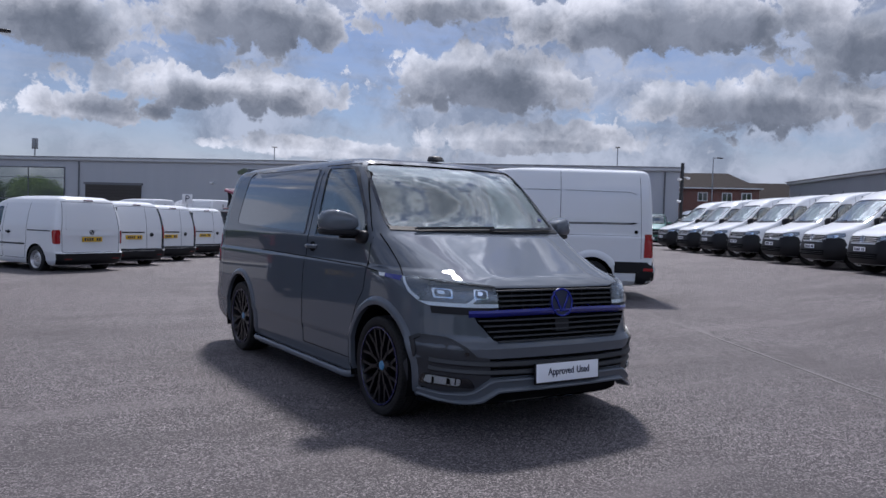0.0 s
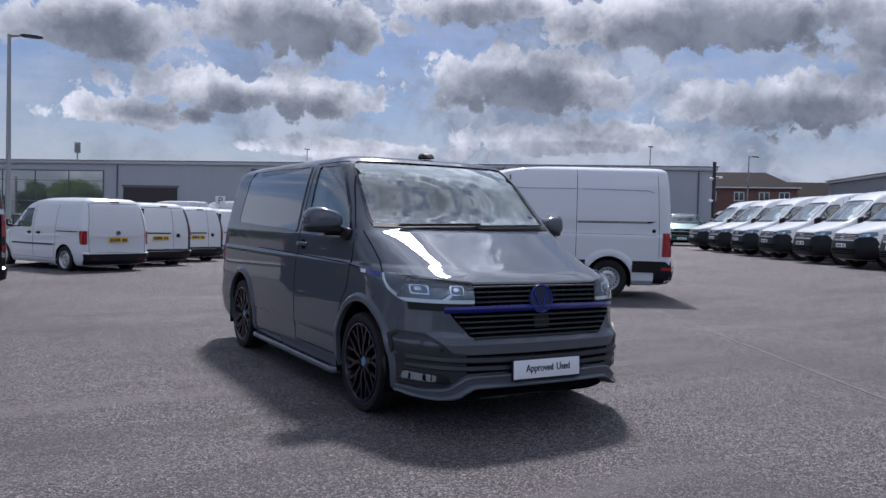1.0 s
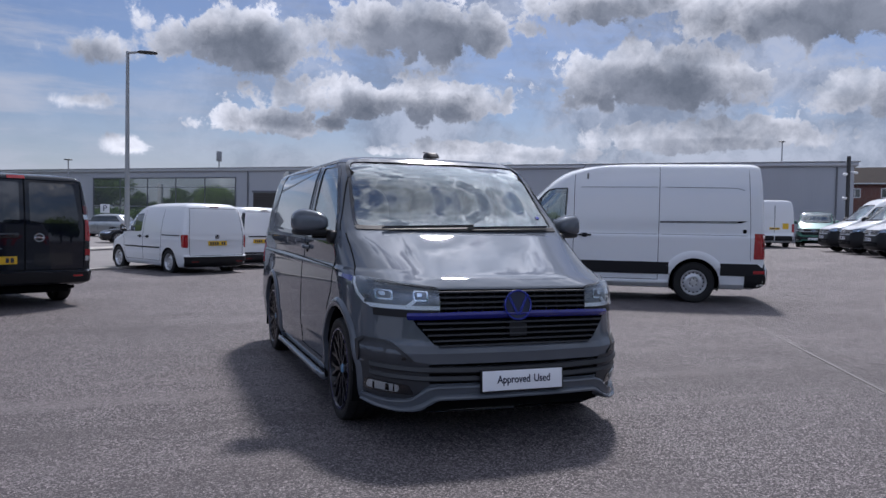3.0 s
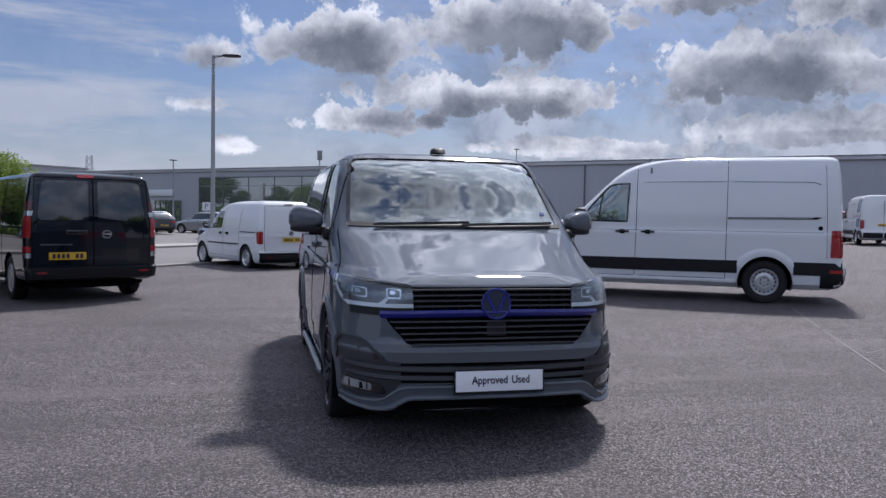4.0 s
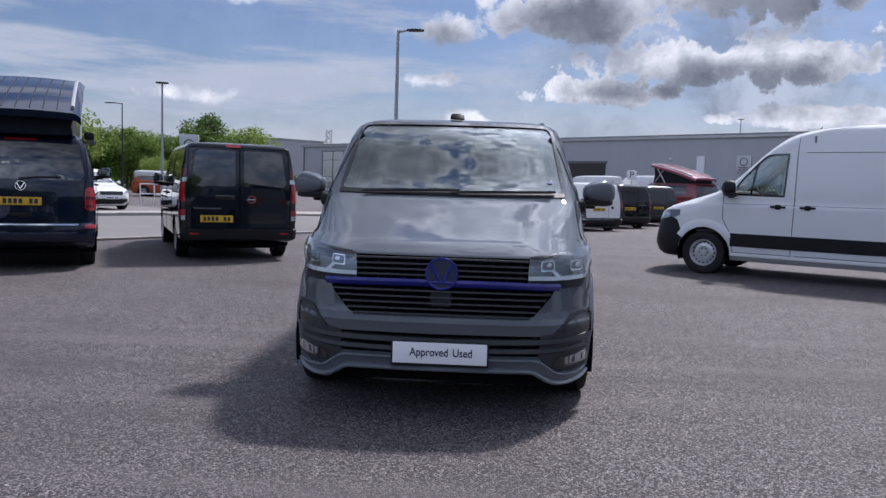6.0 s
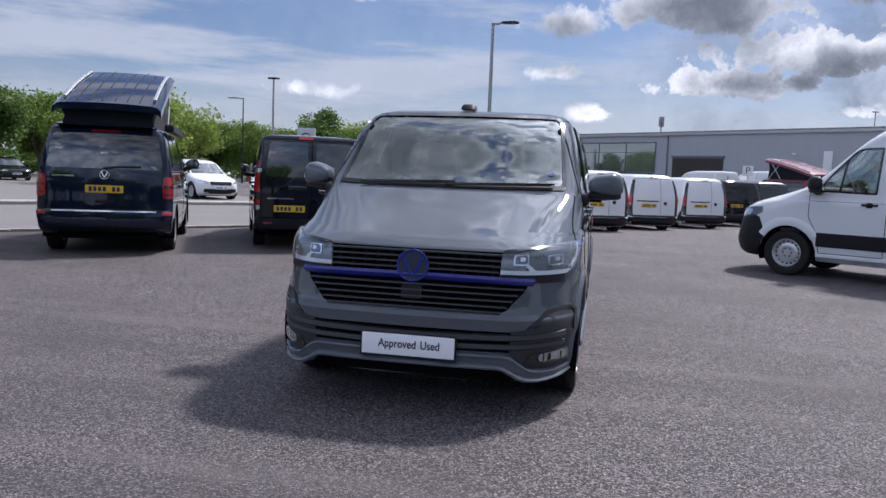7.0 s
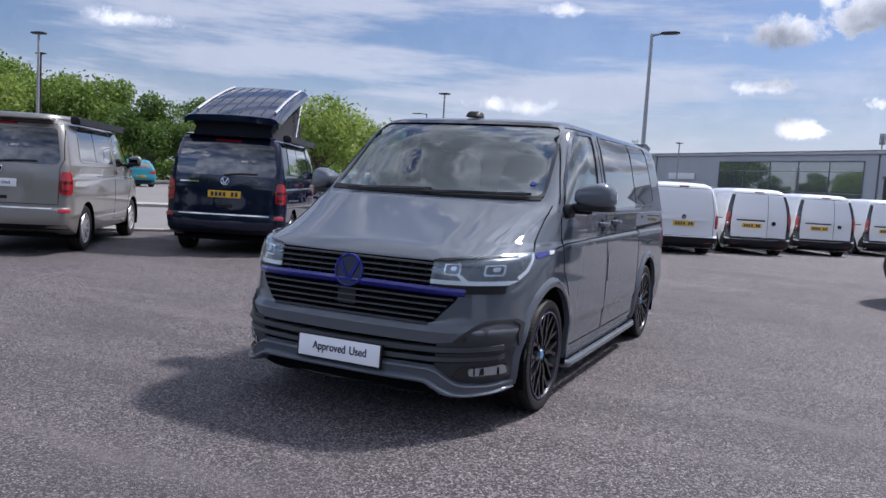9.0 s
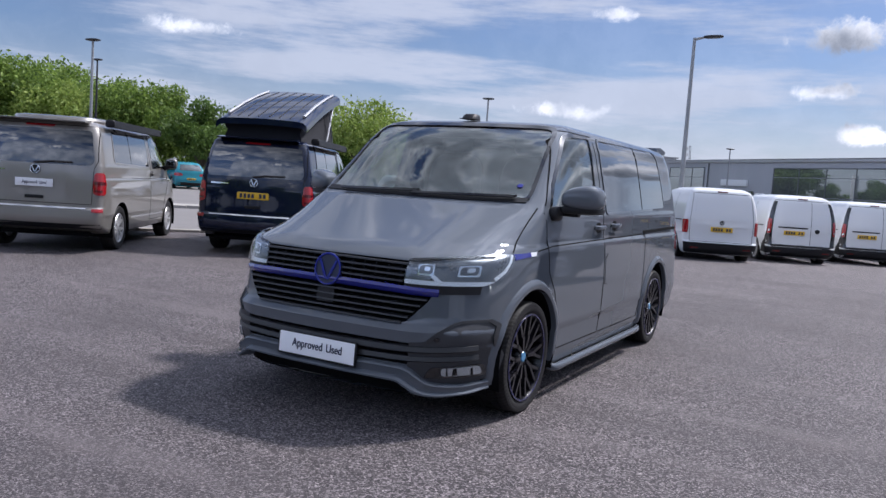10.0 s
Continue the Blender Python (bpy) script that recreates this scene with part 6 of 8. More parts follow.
totem = tagged(new("totem_sign"), "tall pale grey totem sign with a plain round mark", "sign")
totem.matrix_basis = pose(-27.0, 79.0, 0, 0, 0, 14)
part("slab", box(bmesh.new(), (-0.95, -0.25, 0), (0.95, 0.25, 5.75), 0.05), ROOF_LIGHT, totem)
bm = bmesh.new()
sweep(bm, [(0.45 * math.cos(a * math.pi / 12), -0.27, 4.75 + 0.45 * math.sin(a * math.pi / 12)) for a in range(24)], rect(0.10, 0.03), up=(0, 1, 0), closed=True)
part("sign_ring", bm, INK, totem)

# ---- trees ----
def tree_parts(height, spread, leaves, seed, size=0.16):
    """Meshes of trunk with limbs and of a crown of many small leaf blades in clumps."""
    rng = random.Random(seed)
    wood = bmesh.new()
    h0 = height * 0.28
    tube(wood, (0, 0, 0), (0.1, 0.05, h0), height * 0.028, height * 0.020, 8)
    clumps = []
    for i in range(12):
        a = i * 2.4 + rng.uniform(-0.4, 0.4)
        reach = spread * rng.uniform(0.45, 0.95)
        z = height * rng.uniform(0.38, 0.92)
        reach *= math.sqrt(max(0.12, 1 - ((z / height - 0.55) / 0.5) ** 2))
        tip = Vector((math.cos(a) * reach, math.sin(a) * reach, z))
        base = Vector((0.1, 0.05, h0 * rng.uniform(0.7, 1.0)))
        mid = base.lerp(tip, 0.5) + Vector((0, 0, height * 0.05))
        tube(wood, base, mid, height * 0.012, height * 0.008, 6)
        tube(wood, mid, tip, height * 0.008, height * 0.003, 5)
        clumps.append((tip, spread * rng.uniform(0.30, 0.50)))
        clumps.append((mid.lerp(tip, 0.4) + Vector((rng.uniform(-1, 1), rng.uniform(-1, 1), rng.uniform(0, 1))) * spread * 0.2, spread * rng.uniform(0.25, 0.42)))
    clumps.append((Vector((0, 0, height * 0.88)), spread * 0.34))
    verts, faces = [], []
    for k in range(leaves):
        c, r = clumps[k % len(clumps)]
        d = Vector((rng.gauss(0, 1), rng.gauss(0, 1), rng.gauss(0, 0.8)))
        p = c + d.normalized() * r * rng.uniform(0.35, 1.0) ** 0.5 * (1.0 + 0.15 * math.sin(7 * d.x) + 0.1 * rng.random())
        if p.z < height * 0.14:
            continue
        n = Vector((rng.uniform(-1, 1), rng.uniform(-1, 1), rng.uniform(-0.2, 1.2))).normalized()
        u = n.orthogonal().normalized()
        u.rotate(Matrix.Rotation(rng.uniform(0, 6.28), 3, n))
        v = n.cross(u)
        s = size * rng.uniform(0.6, 1.4)
        i = len(verts)
        verts += [p - u * s, p + v * s * 0.55 + n * s * 0.15, p + u * s, p - v * s * 0.55 + n * s * 0.15]
        faces.append((i, i + 1, i + 2, i + 3))
    crown = bpy.data.meshes.new("crown")
    crown.from_pydata([tuple(v) for v in verts], [], faces)
    return wood, crown


def tree(height, spread, leaves, seed, foliage, label, size=0.16):
    root = tagged(new("tree"), label, "tree", "trees behind the car park")
    wood, crown = tree_parts(height, spread, leaves, seed, size)
    part("trunk", wood, BARK, root)
    crown.materials.append(foliage)
    o = new("crown", crown)
    o.parent = root
    return root


def plant(proto, x, y, turn, scale):
    """One more tree of a kind, turned and sized."""
    t = copy_thing(proto, pose(x, y, 0, 0, 0, turn))
    t.scale = (scale, scale, scale * random.uniform(0.94, 1.06))
    return t


def from_eye(eye, az, d):
    return eye[0] + d * math.sin(radians(az)), eye[1] + d * math.cos(radians(az))


ROUND = tree(8.0, 3.6, 16000, 3, LEAF, "broad green leafy tree", 0.15)
DARK = tree(8.0, 3.4, 16000, 8, LEAF_DARK, "dark green leafy tree", 0.15)
PALE = tree(7.0, 3.0, 9000, 5, LEAF_PALE, "pale yellow-green leafy tree with a loose crown", 0.13)
LATE, MIDDLE, FIFTH = (6.3, 0.36), (4.93, -0.2), (3.34, -0.55)
for proto, eye, az, d, k in (
        (ROUND, LATE, -63, 66, 1.05), (ROUND, LATE, -58.5, 66, 1.02), (PALE, LATE, -55.5, 62, 0.98), (ROUND, LATE, -52.5, 64, 0.88), (ROUND, LATE, -50, 60, 0.84), (DARK, LATE, -46.8, 56, 0.76),
        (DARK, LATE, -43.5, 60, 0.80), (ROUND, LATE, -40.5, 66, 0.80), (PALE, LATE, -35.3, 50, 0.90), (PALE, LATE, -32.2, 56, 0.80), (DARK, LATE, -38.0, 76, 0.8),
        (DARK, MIDDLE, -28.6, 82, 0.72), (ROUND, MIDDLE, -26.0, 80, 0.66), (DARK, MIDDLE, -23.6, 84, 0.66), (ROUND, MIDDLE, -31.5, 78, 0.55), (ROUND, MIDDLE, -34, 84, 0.6), (DARK, MIDDLE, -21.5, 88, 0.6),
        (DARK, FIFTH, -19.5, 92, 1.08), (PALE, FIFTH, -17.0, 96, 1.06), (ROUND, FIFTH, -24.6, 78, 0.64), (ROUND, FIFTH, -27.0, 80, 0.68), (PALE, FIFTH, -23.0, 68, 0.42), (PALE, FIFTH, -19.6, 70, 0.45), (ROUND, FIFTH, -22, 96, 0.75),
        (ROUND, LATE, -68, 66, 1.1), (DARK, LATE, -73, 70, 1.1), (ROUND, LATE, -56, 74, 1.05), (DARK, LATE, -49, 72, 0.95)):
    plant(proto, *from_eye(eye, az, d), random.uniform(0, 360), k)
plant(PALE, 73.0, 47.5, 40, 0.62)
for proto, at in ((ROUND, (-70, 22)), (DARK, (-74, 34)), (PALE, (-66, 40))):
    proto.matrix_basis = pose(*at, 0)
# the wood that stands behind the camera's side of the yard and shows in windows
for i in range(22):
    plant((ROUND, DARK)[i % 2], -60 + 6 * i + random.uniform(-2, 2), -38 + random.uniform(-5, 5), 40 * i, random.uniform(1.0, 1.35))


def hedge():
    """Low scrub along the far edge."""
    rng = random.Random(11)
    verts, faces = [], []
    for k in range(26000):
        az = rng.uniform(-72, -14)
        d = rng.uniform(70, 78) if az < -30 else rng.uniform(86, 96)
        x, y = from_eye(LATE, az, d)
        top = 2.0 + 0.9 * noise.noise(Vector((az * 0.5, 0.0, 3.0))) + 0.4 * noise.noise(Vector((az * 2.0, 1.0, 3.0)))
        p = Vector((x, y, top * rng.random() ** 0.6))
        n = Vector((rng.uniform(-1, 1), rng.uniform(-1, 1), rng.uniform(-0.2, 1.2))).normalized()
        u = n.orthogonal().normalized()
        v = n.cross(u)
        s = rng.uniform(0.14, 0.30)
        i = len(verts)
        verts += [p - u * s, p + v * s * 0.6, p + u * s, p - v * s * 0.6]
        faces.append((i, i + 1, i + 2, i + 3))
    mesh = bpy.data.meshes.new("hedge")
    mesh.from_pydata([tuple(v) for v in verts], [], faces)
    mesh.materials.append(LEAF_DARK)
    tagged(new("hedge", mesh), "dense dark green scrub and hedge", "hedge", "", "stuff")


hedge()

# ---- tall van ----
TALL_FRONT = [(0.26, 0.14), (0.36, 0.05), (0.55, 0.02), (0.75, 0.05), (0.95, 0.10), (1.06, 0.15), (1.13, 0.27), (1.20, 0.46), (1.29, 0.74), (1.36, 0.94), (1.39, 1.02),
              (2.10, 1.86), (2.28, 2.10), (2.40, 2.42), (2.47, 2.9), (2.50, 3.6)]
TALL_WIDTH = [(0.26, 0.88), (0.34, 0.97), (0.50, 1.0), (0.75, 1.01), (1.18, 1.015), (1.21, 1.005), (1.45, 1.0), (1.9, 0.965), (2.15, 0.935), (2.34, 0.885), (2.43, 0.82), (2.48, 0.70), (2.50, 0.5)]
TALL_REAR = [(0.26, 5.60), (0.36, 5.76), (0.6, 5.79), (0.75, 5.74), (1.6, 5.72), (2.40, 5.66), (2.47, 5.60), (2.50, 5.40)]
TALL_CORNER = [(0.26, 0.46, 0.55, 0.10), (0.6, 0.44, 0.60, 0.11), (1.0, 0.44, 0.70, 0.12), (1.2, 0.40, 0.55, 0.14), (1.36, 0.22, 0.28, 0.17), (1.45, 0.14, 0.18, 0.18), (2.1, 0.14, 0.16, 0.15), (2.45, 0.25, 0.3, 0.12)]
TALL_RCORNER = [(0.26, 0.12, 0.10, 0.03), (2.45, 0.12, 0.10, 0.03)]
TALL_SCREEN = [(-0.86, 1.42), (0.0, 1.405), (0.86, 1.42), (0.79, 2.06), (0.70, 2.10), (-0.70, 2.10), (-0.79, 2.06)]
TALL_DOOR = [(1.42, 1.36), (1.60, 1.62), (1.86, 1.92), (1.94, 1.985), (2.06, 2.01), (2.27, 2.02), (2.235, 1.345)]


def tall_van(m, group, label):
    van = tagged(new("tall_van"), label, "van", group)
    van.matrix_basis = m
    shell = Shell(TALL_FRONT, TALL_WIDTH, TALL_REAR, TALL_CORNER, TALL_RCORNER, 0.008, (0.42, 0.65, 0.85, 1.0, 1.55, 1.7, 1.8, 2.0))
    axles = (1.0, 4.53)
    arches(shell, van, axles, 0.37, 0.43, WHITE_PAINT, (0.13, 0.024), 1.0, span=(32, 148))
    carve(shell.bm, "y", TALL_SCREEN, lambda c, n: c.y < 2.4 and n.y < -0.2 and c.z > 1.38)
    for side in (-1, 1):
        carve(shell.bm, "x", TALL_DOOR, lambda c, n, s=side: c.x * s > 0.5 and n.x * s > 0.3)
    part("body", shell.bm, WHITE_PAINT, van, "", 32)
    panel(shell, "windscreen", WIND_GLASS, van, "y", -1, TALL_SCREEN, -0.004, 0.004, 0.12, gloss=True).visible_shadow = False
    seam(shell, "windscreen_seal", GLOSS_BLACK, van, "y", -1, TALL_SCREEN, 0.04, 0.003, True)
    for side in (-1, 1):
        panel(shell, "door_window", SIDE_GLASS, van, "x", side, TALL_DOOR, -0.004, 0.004, 0.12, gloss=True).visible_shadow = False
        seam(shell, "window_seal", GLOSS_BLACK, van, "x", side, TALL_DOOR, 0.03, 0.003, True)
        seam(shell, "window_post", GLOSS_BLACK, van, "x", side, [(1.73, 1.36), (1.80, 1.85)], 0.03, 0.006)
        for y0, y1 in ((1.44, 4.09), (4.97, 5.70)):
            panel(shell, "side_cladding", TRIM, van, "x", side, [(y0, 0.50), (y1, 0.50), (y1, 0.715), (y0, 0.715)], 0.012, 0.02, 0.15, "wide black side moulding")
        panel(shell, "front_corner_cladding", TRIM, van, "x", side, [(0.12, 0.30), (0.50, 0.30), (0.56, 0.50), (0.60, 0.74), (0.52, 0.90), (0.30, 0.98), (0.10, 0.86)], 0.010, 0.02, 0.07)
        panel(shell, "rear_corner_cladding", TRIM, van, "x", side, [(5.38, 0.30), (5.72, 0.30), (5.72, 0.52), (5.38, 0.52)], 0.016, 0.02, 0.10)
        seam(shell, "door_gap", GAP, van, "x", side, [(1.30, 1.36), (1.30, 0.95), (1.46, 0.66), (1.48, 0.40), (2.38, 0.40), (2.40, 1.25), (2.40, 2.06)], 0.010)
        seam(shell, "roof_gap", GAP, van, "x", side, [(2.40, 2.06), (2.41, 2.32)], 0.008)
        seam(shell, "slide_door_gap", GAP, van, "x", side, [(2.44, 0.40), (3.90, 0.40), (3.91, 2.42)], 0.010)
        rail = seam(shell, "slide_rail", GAP, van, "x", side, [(3.93, 1.43), (5.30, 1.445)], 0.034, 0.005)
        seam(shell, "rail_track", STEEL, rail, "x", side, [(3.96, 1.430), (5.24, 1.444)], 0.008, 0.009)
        panel(shell, "rail_end", GAP, rail, "x", side, [(5.28, 1.425), (5.40, 1.464), (5.28, 1.466)], 0.006, 0.010, 0.08)
        seam(shell, "rear_gap", GAP, van, "x", side, [(5.47, 0.78), (5.46, 1.4), (5.43, 2.36)], 0.007)
        # the pressed waist groove is not cut; its shade is a near-black strip
        seam(shell, "waist_groove", GAP, van, "x", side, [(1.32, 1.20), (3.89, 1.21)], 0.006, 0.001)
        seam(shell, "waist_groove", GAP, van, "x", side, [(3.95, 1.21), (5.42, 1.21)], 0.006, 0.001)
        for pts in ([(2.50, 2.06), (3.88, 2.07)], [(4.0, 2.07), (5.26, 2.06), (5.36, 2.02)]):
            seam(shell, "panel_crease", WHITE_PAINT, van, "x", side, pts, 0.022, 0.012)
        # dark strips paint the shade under the pressed creases
        for pts in ([(2.52, 2.045), (3.88, 2.055)], [(4.0, 2.055), (5.24, 2.045), (5.35, 2.005)]):
            seam(shell, "panel_groove", GAP, van, "x", side, pts, 0.006, 0.002)
        panel(shell, "fuel_flap", WHITE_PAINT, van, "x", side, rounded([(2.22, 0.74), (2.36, 0.74), (2.36, 1.04), (2.28, 1.04), (2.22, 0.96)], 0.02), 0.004, 0.008, 0.1)
        panel(shell, "filler_cap", GAP, van, "x", side, rounded([(5.33, 1.25), (5.40, 1.25), (5.40, 1.32), (5.33, 1.32)], 0.03), 0.004, 0.008, 0.1)
        for y in (2.16, 2.60):
            handle(shell, van, side, y, 1.175, 0.22, TRIM)
        lamp = panel(shell, "tail_light", RED_LAMP, van, "x", side, rounded([(5.52, 0.80), (5.70, 0.80), (5.70, 1.25), (5.53, 1.25)], 0.02), 0.012, 0.02, 0.07, "tall red tail light")
        panel(shell, "tail_light_rear", RED_LAMP, lamp, "y", 1, [(side * 0.86, 0.82), (side * 0.98, 0.82), (side * 0.98, 1.24), (side * 0.86, 1.24)], 0.012, 0.02, 0.07)
        panel(shell, "side_reflector", RED_LAMP, van, "x", side, [(5.52, 0.545), (5.70, 0.545), (5.70, 0.60), (5.52, 0.60)], 0.022, 0.02, 0.07)
        mirror(van, side, 1.05, 1.44, 1.44, (0.30, 0.24, 0.27), TRIM)
        part("mirror_arm", box(bmesh.new(), (min(side * 0.93, side * 1.16), 1.38, 1.32), (max(side * 0.93, side * 1.16), 1.50, 1.39), 0.02), TRIM, van)
        hl = [(-0.56, 0.905), (-0.60, 1.01), (-0.78, 1.055), (-0.93, 1.07), (-0.95, 0.98), (-0.90, 0.91), (-0.72, 0.89)]
        hl = hl if side == -1 else mirrored(hl)
        lamp = panel(shell, "headlight", LAMP_DARK, van, "y", -1, hl, 0.006, 0.01, 0.06, "clear headlight")
        panel(shell, "lamp_projector", REFLECTOR, lamp, "y", -1, rounded([(side * 0.66, 0.92), (side * 0.86, 0.93), (side * 0.86, 1.02), (side * 0.66, 1.01)], 0.03), 0.010, 0.01, 0.06)
        panel(shell, "lamp_cover", LAMP_GLASS, lamp, "y", -1, hl, 0.016, 0.003, 0.06)
        panel(shell, "rear_door_pad", TRIM, van, "y", 1, [(side * 0.02, 0.36), (side * 0.98, 0.36), (side * 0.98, 0.62), (side * 0.02, 0.62)], 0.012, 0.02, 0.1)
    part("filler", box(bmesh.new(), (-0.006, 5.70, 0.7), (0.006, 5.745, 2.2)), GAP, van)
    panel(shell, "front_bumper", TRIM, van, "y", -1, [(-0.985, 0.28), (0.985, 0.28), (0.99, 0.62), (0.96, 0.84), (0.60, 0.88), (0.54, 0.80), (-0.54, 0.80), (-0.60, 0.88), (-0.96, 0.84), (-0.99, 0.62)], 0.010, 0.02, 0.07, "dark grey plastic front bumper")
    grille = panel(shell, "grille", GAP, van, "y", -1, [(-0.56, 0.84), (0.56, 0.84), (0.58, 1.01), (-0.58, 1.01)], 0.004, 0.01, 0.08, "black grille with pale slats")
    for z in (0.865, 0.915, 0.965, 1.0):
        part("grille_slat", front_bar(shell, -0.56, 0.56, z, z, rect(0.02, 0.014, 0.003), 0.012, 14), STEEL if z < 0.99 else TRIM_GREY, grille)
    emblem(shell, grille, -1, 0.0, 0.935, 0.10, CHROME, TRIM, "round chrome badge")
    panel(shell, "bumper_intake", GAP, van, "y", -1, [(-0.62, 0.42), (0.62, 0.42), (0.66, 0.56), (-0.66, 0.56)], 0.014, 0.01, 0.1)
    for z in (0.46, 0.51):
        part("intake_fin", front_bar(shell, -0.62, 0.62, z, z, rect(0.02, 0.012), 0.022, 12), TRIM_GREY, van)
    y = shell.meet("y", -1, 0.0, 0.66)[0].y
    number_plate(van, 0.0, y - 0.025, 0.665, 0.52, 0.111, PLATE_WHITE, False)
    for x0, x1 in ((-0.6, 0.1), (0.0, 0.72)):
        bm = bmesh.new()
        sweep(bm, [shell.meet("y", -1, x, z)[0] + Vector((0, -0.02, 0.02)) for x, z in ((x0, 1.41), ((x0 + x1) / 2, 1.425), (x1, 1.44))], ngon(0.014, 6))
        part("wiper", bm, GLOSS_BLACK, van)
    part("sill", box(bmesh.new(), (-0.985, 1.44, 0.33), (0.985, 4.08, 0.40), 0.02), WHITE_PAINT, van)
    part("underbody", box(bmesh.new(), (-0.75, 0.5, 0.24), (0.75, 5.4, 0.33), 0.02), GAP, van)
    part("antenna", tube(bmesh.new(), (0, 2.45, 2.38), (0, 2.56, 2.52), 0.012, 0.006, 6), TRIM, van)
    cabin(van, 0.0, 0.75, 1.30, 2.05, 2.62, 0.92, 2.3, (-0.5, 0.45))
    four_wheels("steel", 0.36, 0.222, 0.235, van, axles, 0.99)
    return van


def left_pose(x, y, a):
    """A pose from the place of a vehicle's nose and its heading, degrees to the left of +y."""
    return pose(x, y, rise(x, y), 0, 0, 180 + a)


white_van = tall_van(left_pose(7.16, 14.23, 57.5), "", "white high-roofed panel van with black side mouldings")
ROW = "row of white vans"
for i, (x, y, a) in enumerate(((30.4, 26.0, 61), (28.8, 23.4, 61), (27.2, 20.8, 61), (25.6, 18.2, 61), (24.0, 15.6, 61), (22.5, 13.2, 61), (21.1, 10.9, 61))):
    d = Vector((-math.sin(radians(a)), math.cos(radians(a))))
    van = copy_thing(white_van, left_pose(x + d.x * 0.9 + 0.25, y + d.y * 0.9 + 0.1, a))
    tagged(van, "white high-roofed van parked in a row, dark front bumper", "", ROW)


# ---- small vans ----
SMALL_FRONT = [(0.20, 0.12), (0.30, 0.03), (0.5, 0.0), (0.66, 0.03), (0.76, 0.10), (0.83, 0.24), (0.92, 0.55), (1.0, 0.86), (1.05, 1.02), (1.60, 1.68), (1.70, 1.92), (1.77, 2.3), (1.80, 2.8)]
SMALL_WIDTH = [(0.20, 0.80), (0.28, 0.86), (0.5, 0.895), (0.9, 0.90), (1.08, 0.885), (1.4, 0.83), (1.62, 0.765), (1.72, 0.70), (1.78, 0.58), (1.80, 0.4)]
SMALL_REAR = [(0.20, 4.28), (0.30, 4.40), (0.48, 4.42), (0.52, 4.37), (1.0, 4.36), (1.5, 4.28), (1.70, 4.20), (1.78, 4.08), (1.80, 3.8)]
SMALL_CORNER = [(0.2, 0.40, 0.45, 0.12), (0.7, 0.42, 0.6, 0.12), (0.95, 0.3, 0.4, 0.14), (1.08, 0.14, 0.18, 0.15), (1.7, 0.14, 0.18, 0.12)]
SMALL_RCORNER = [(0.2, 0.14, 0.12, 0.04), (1.75, 0.12, 0.10, 0.03)]


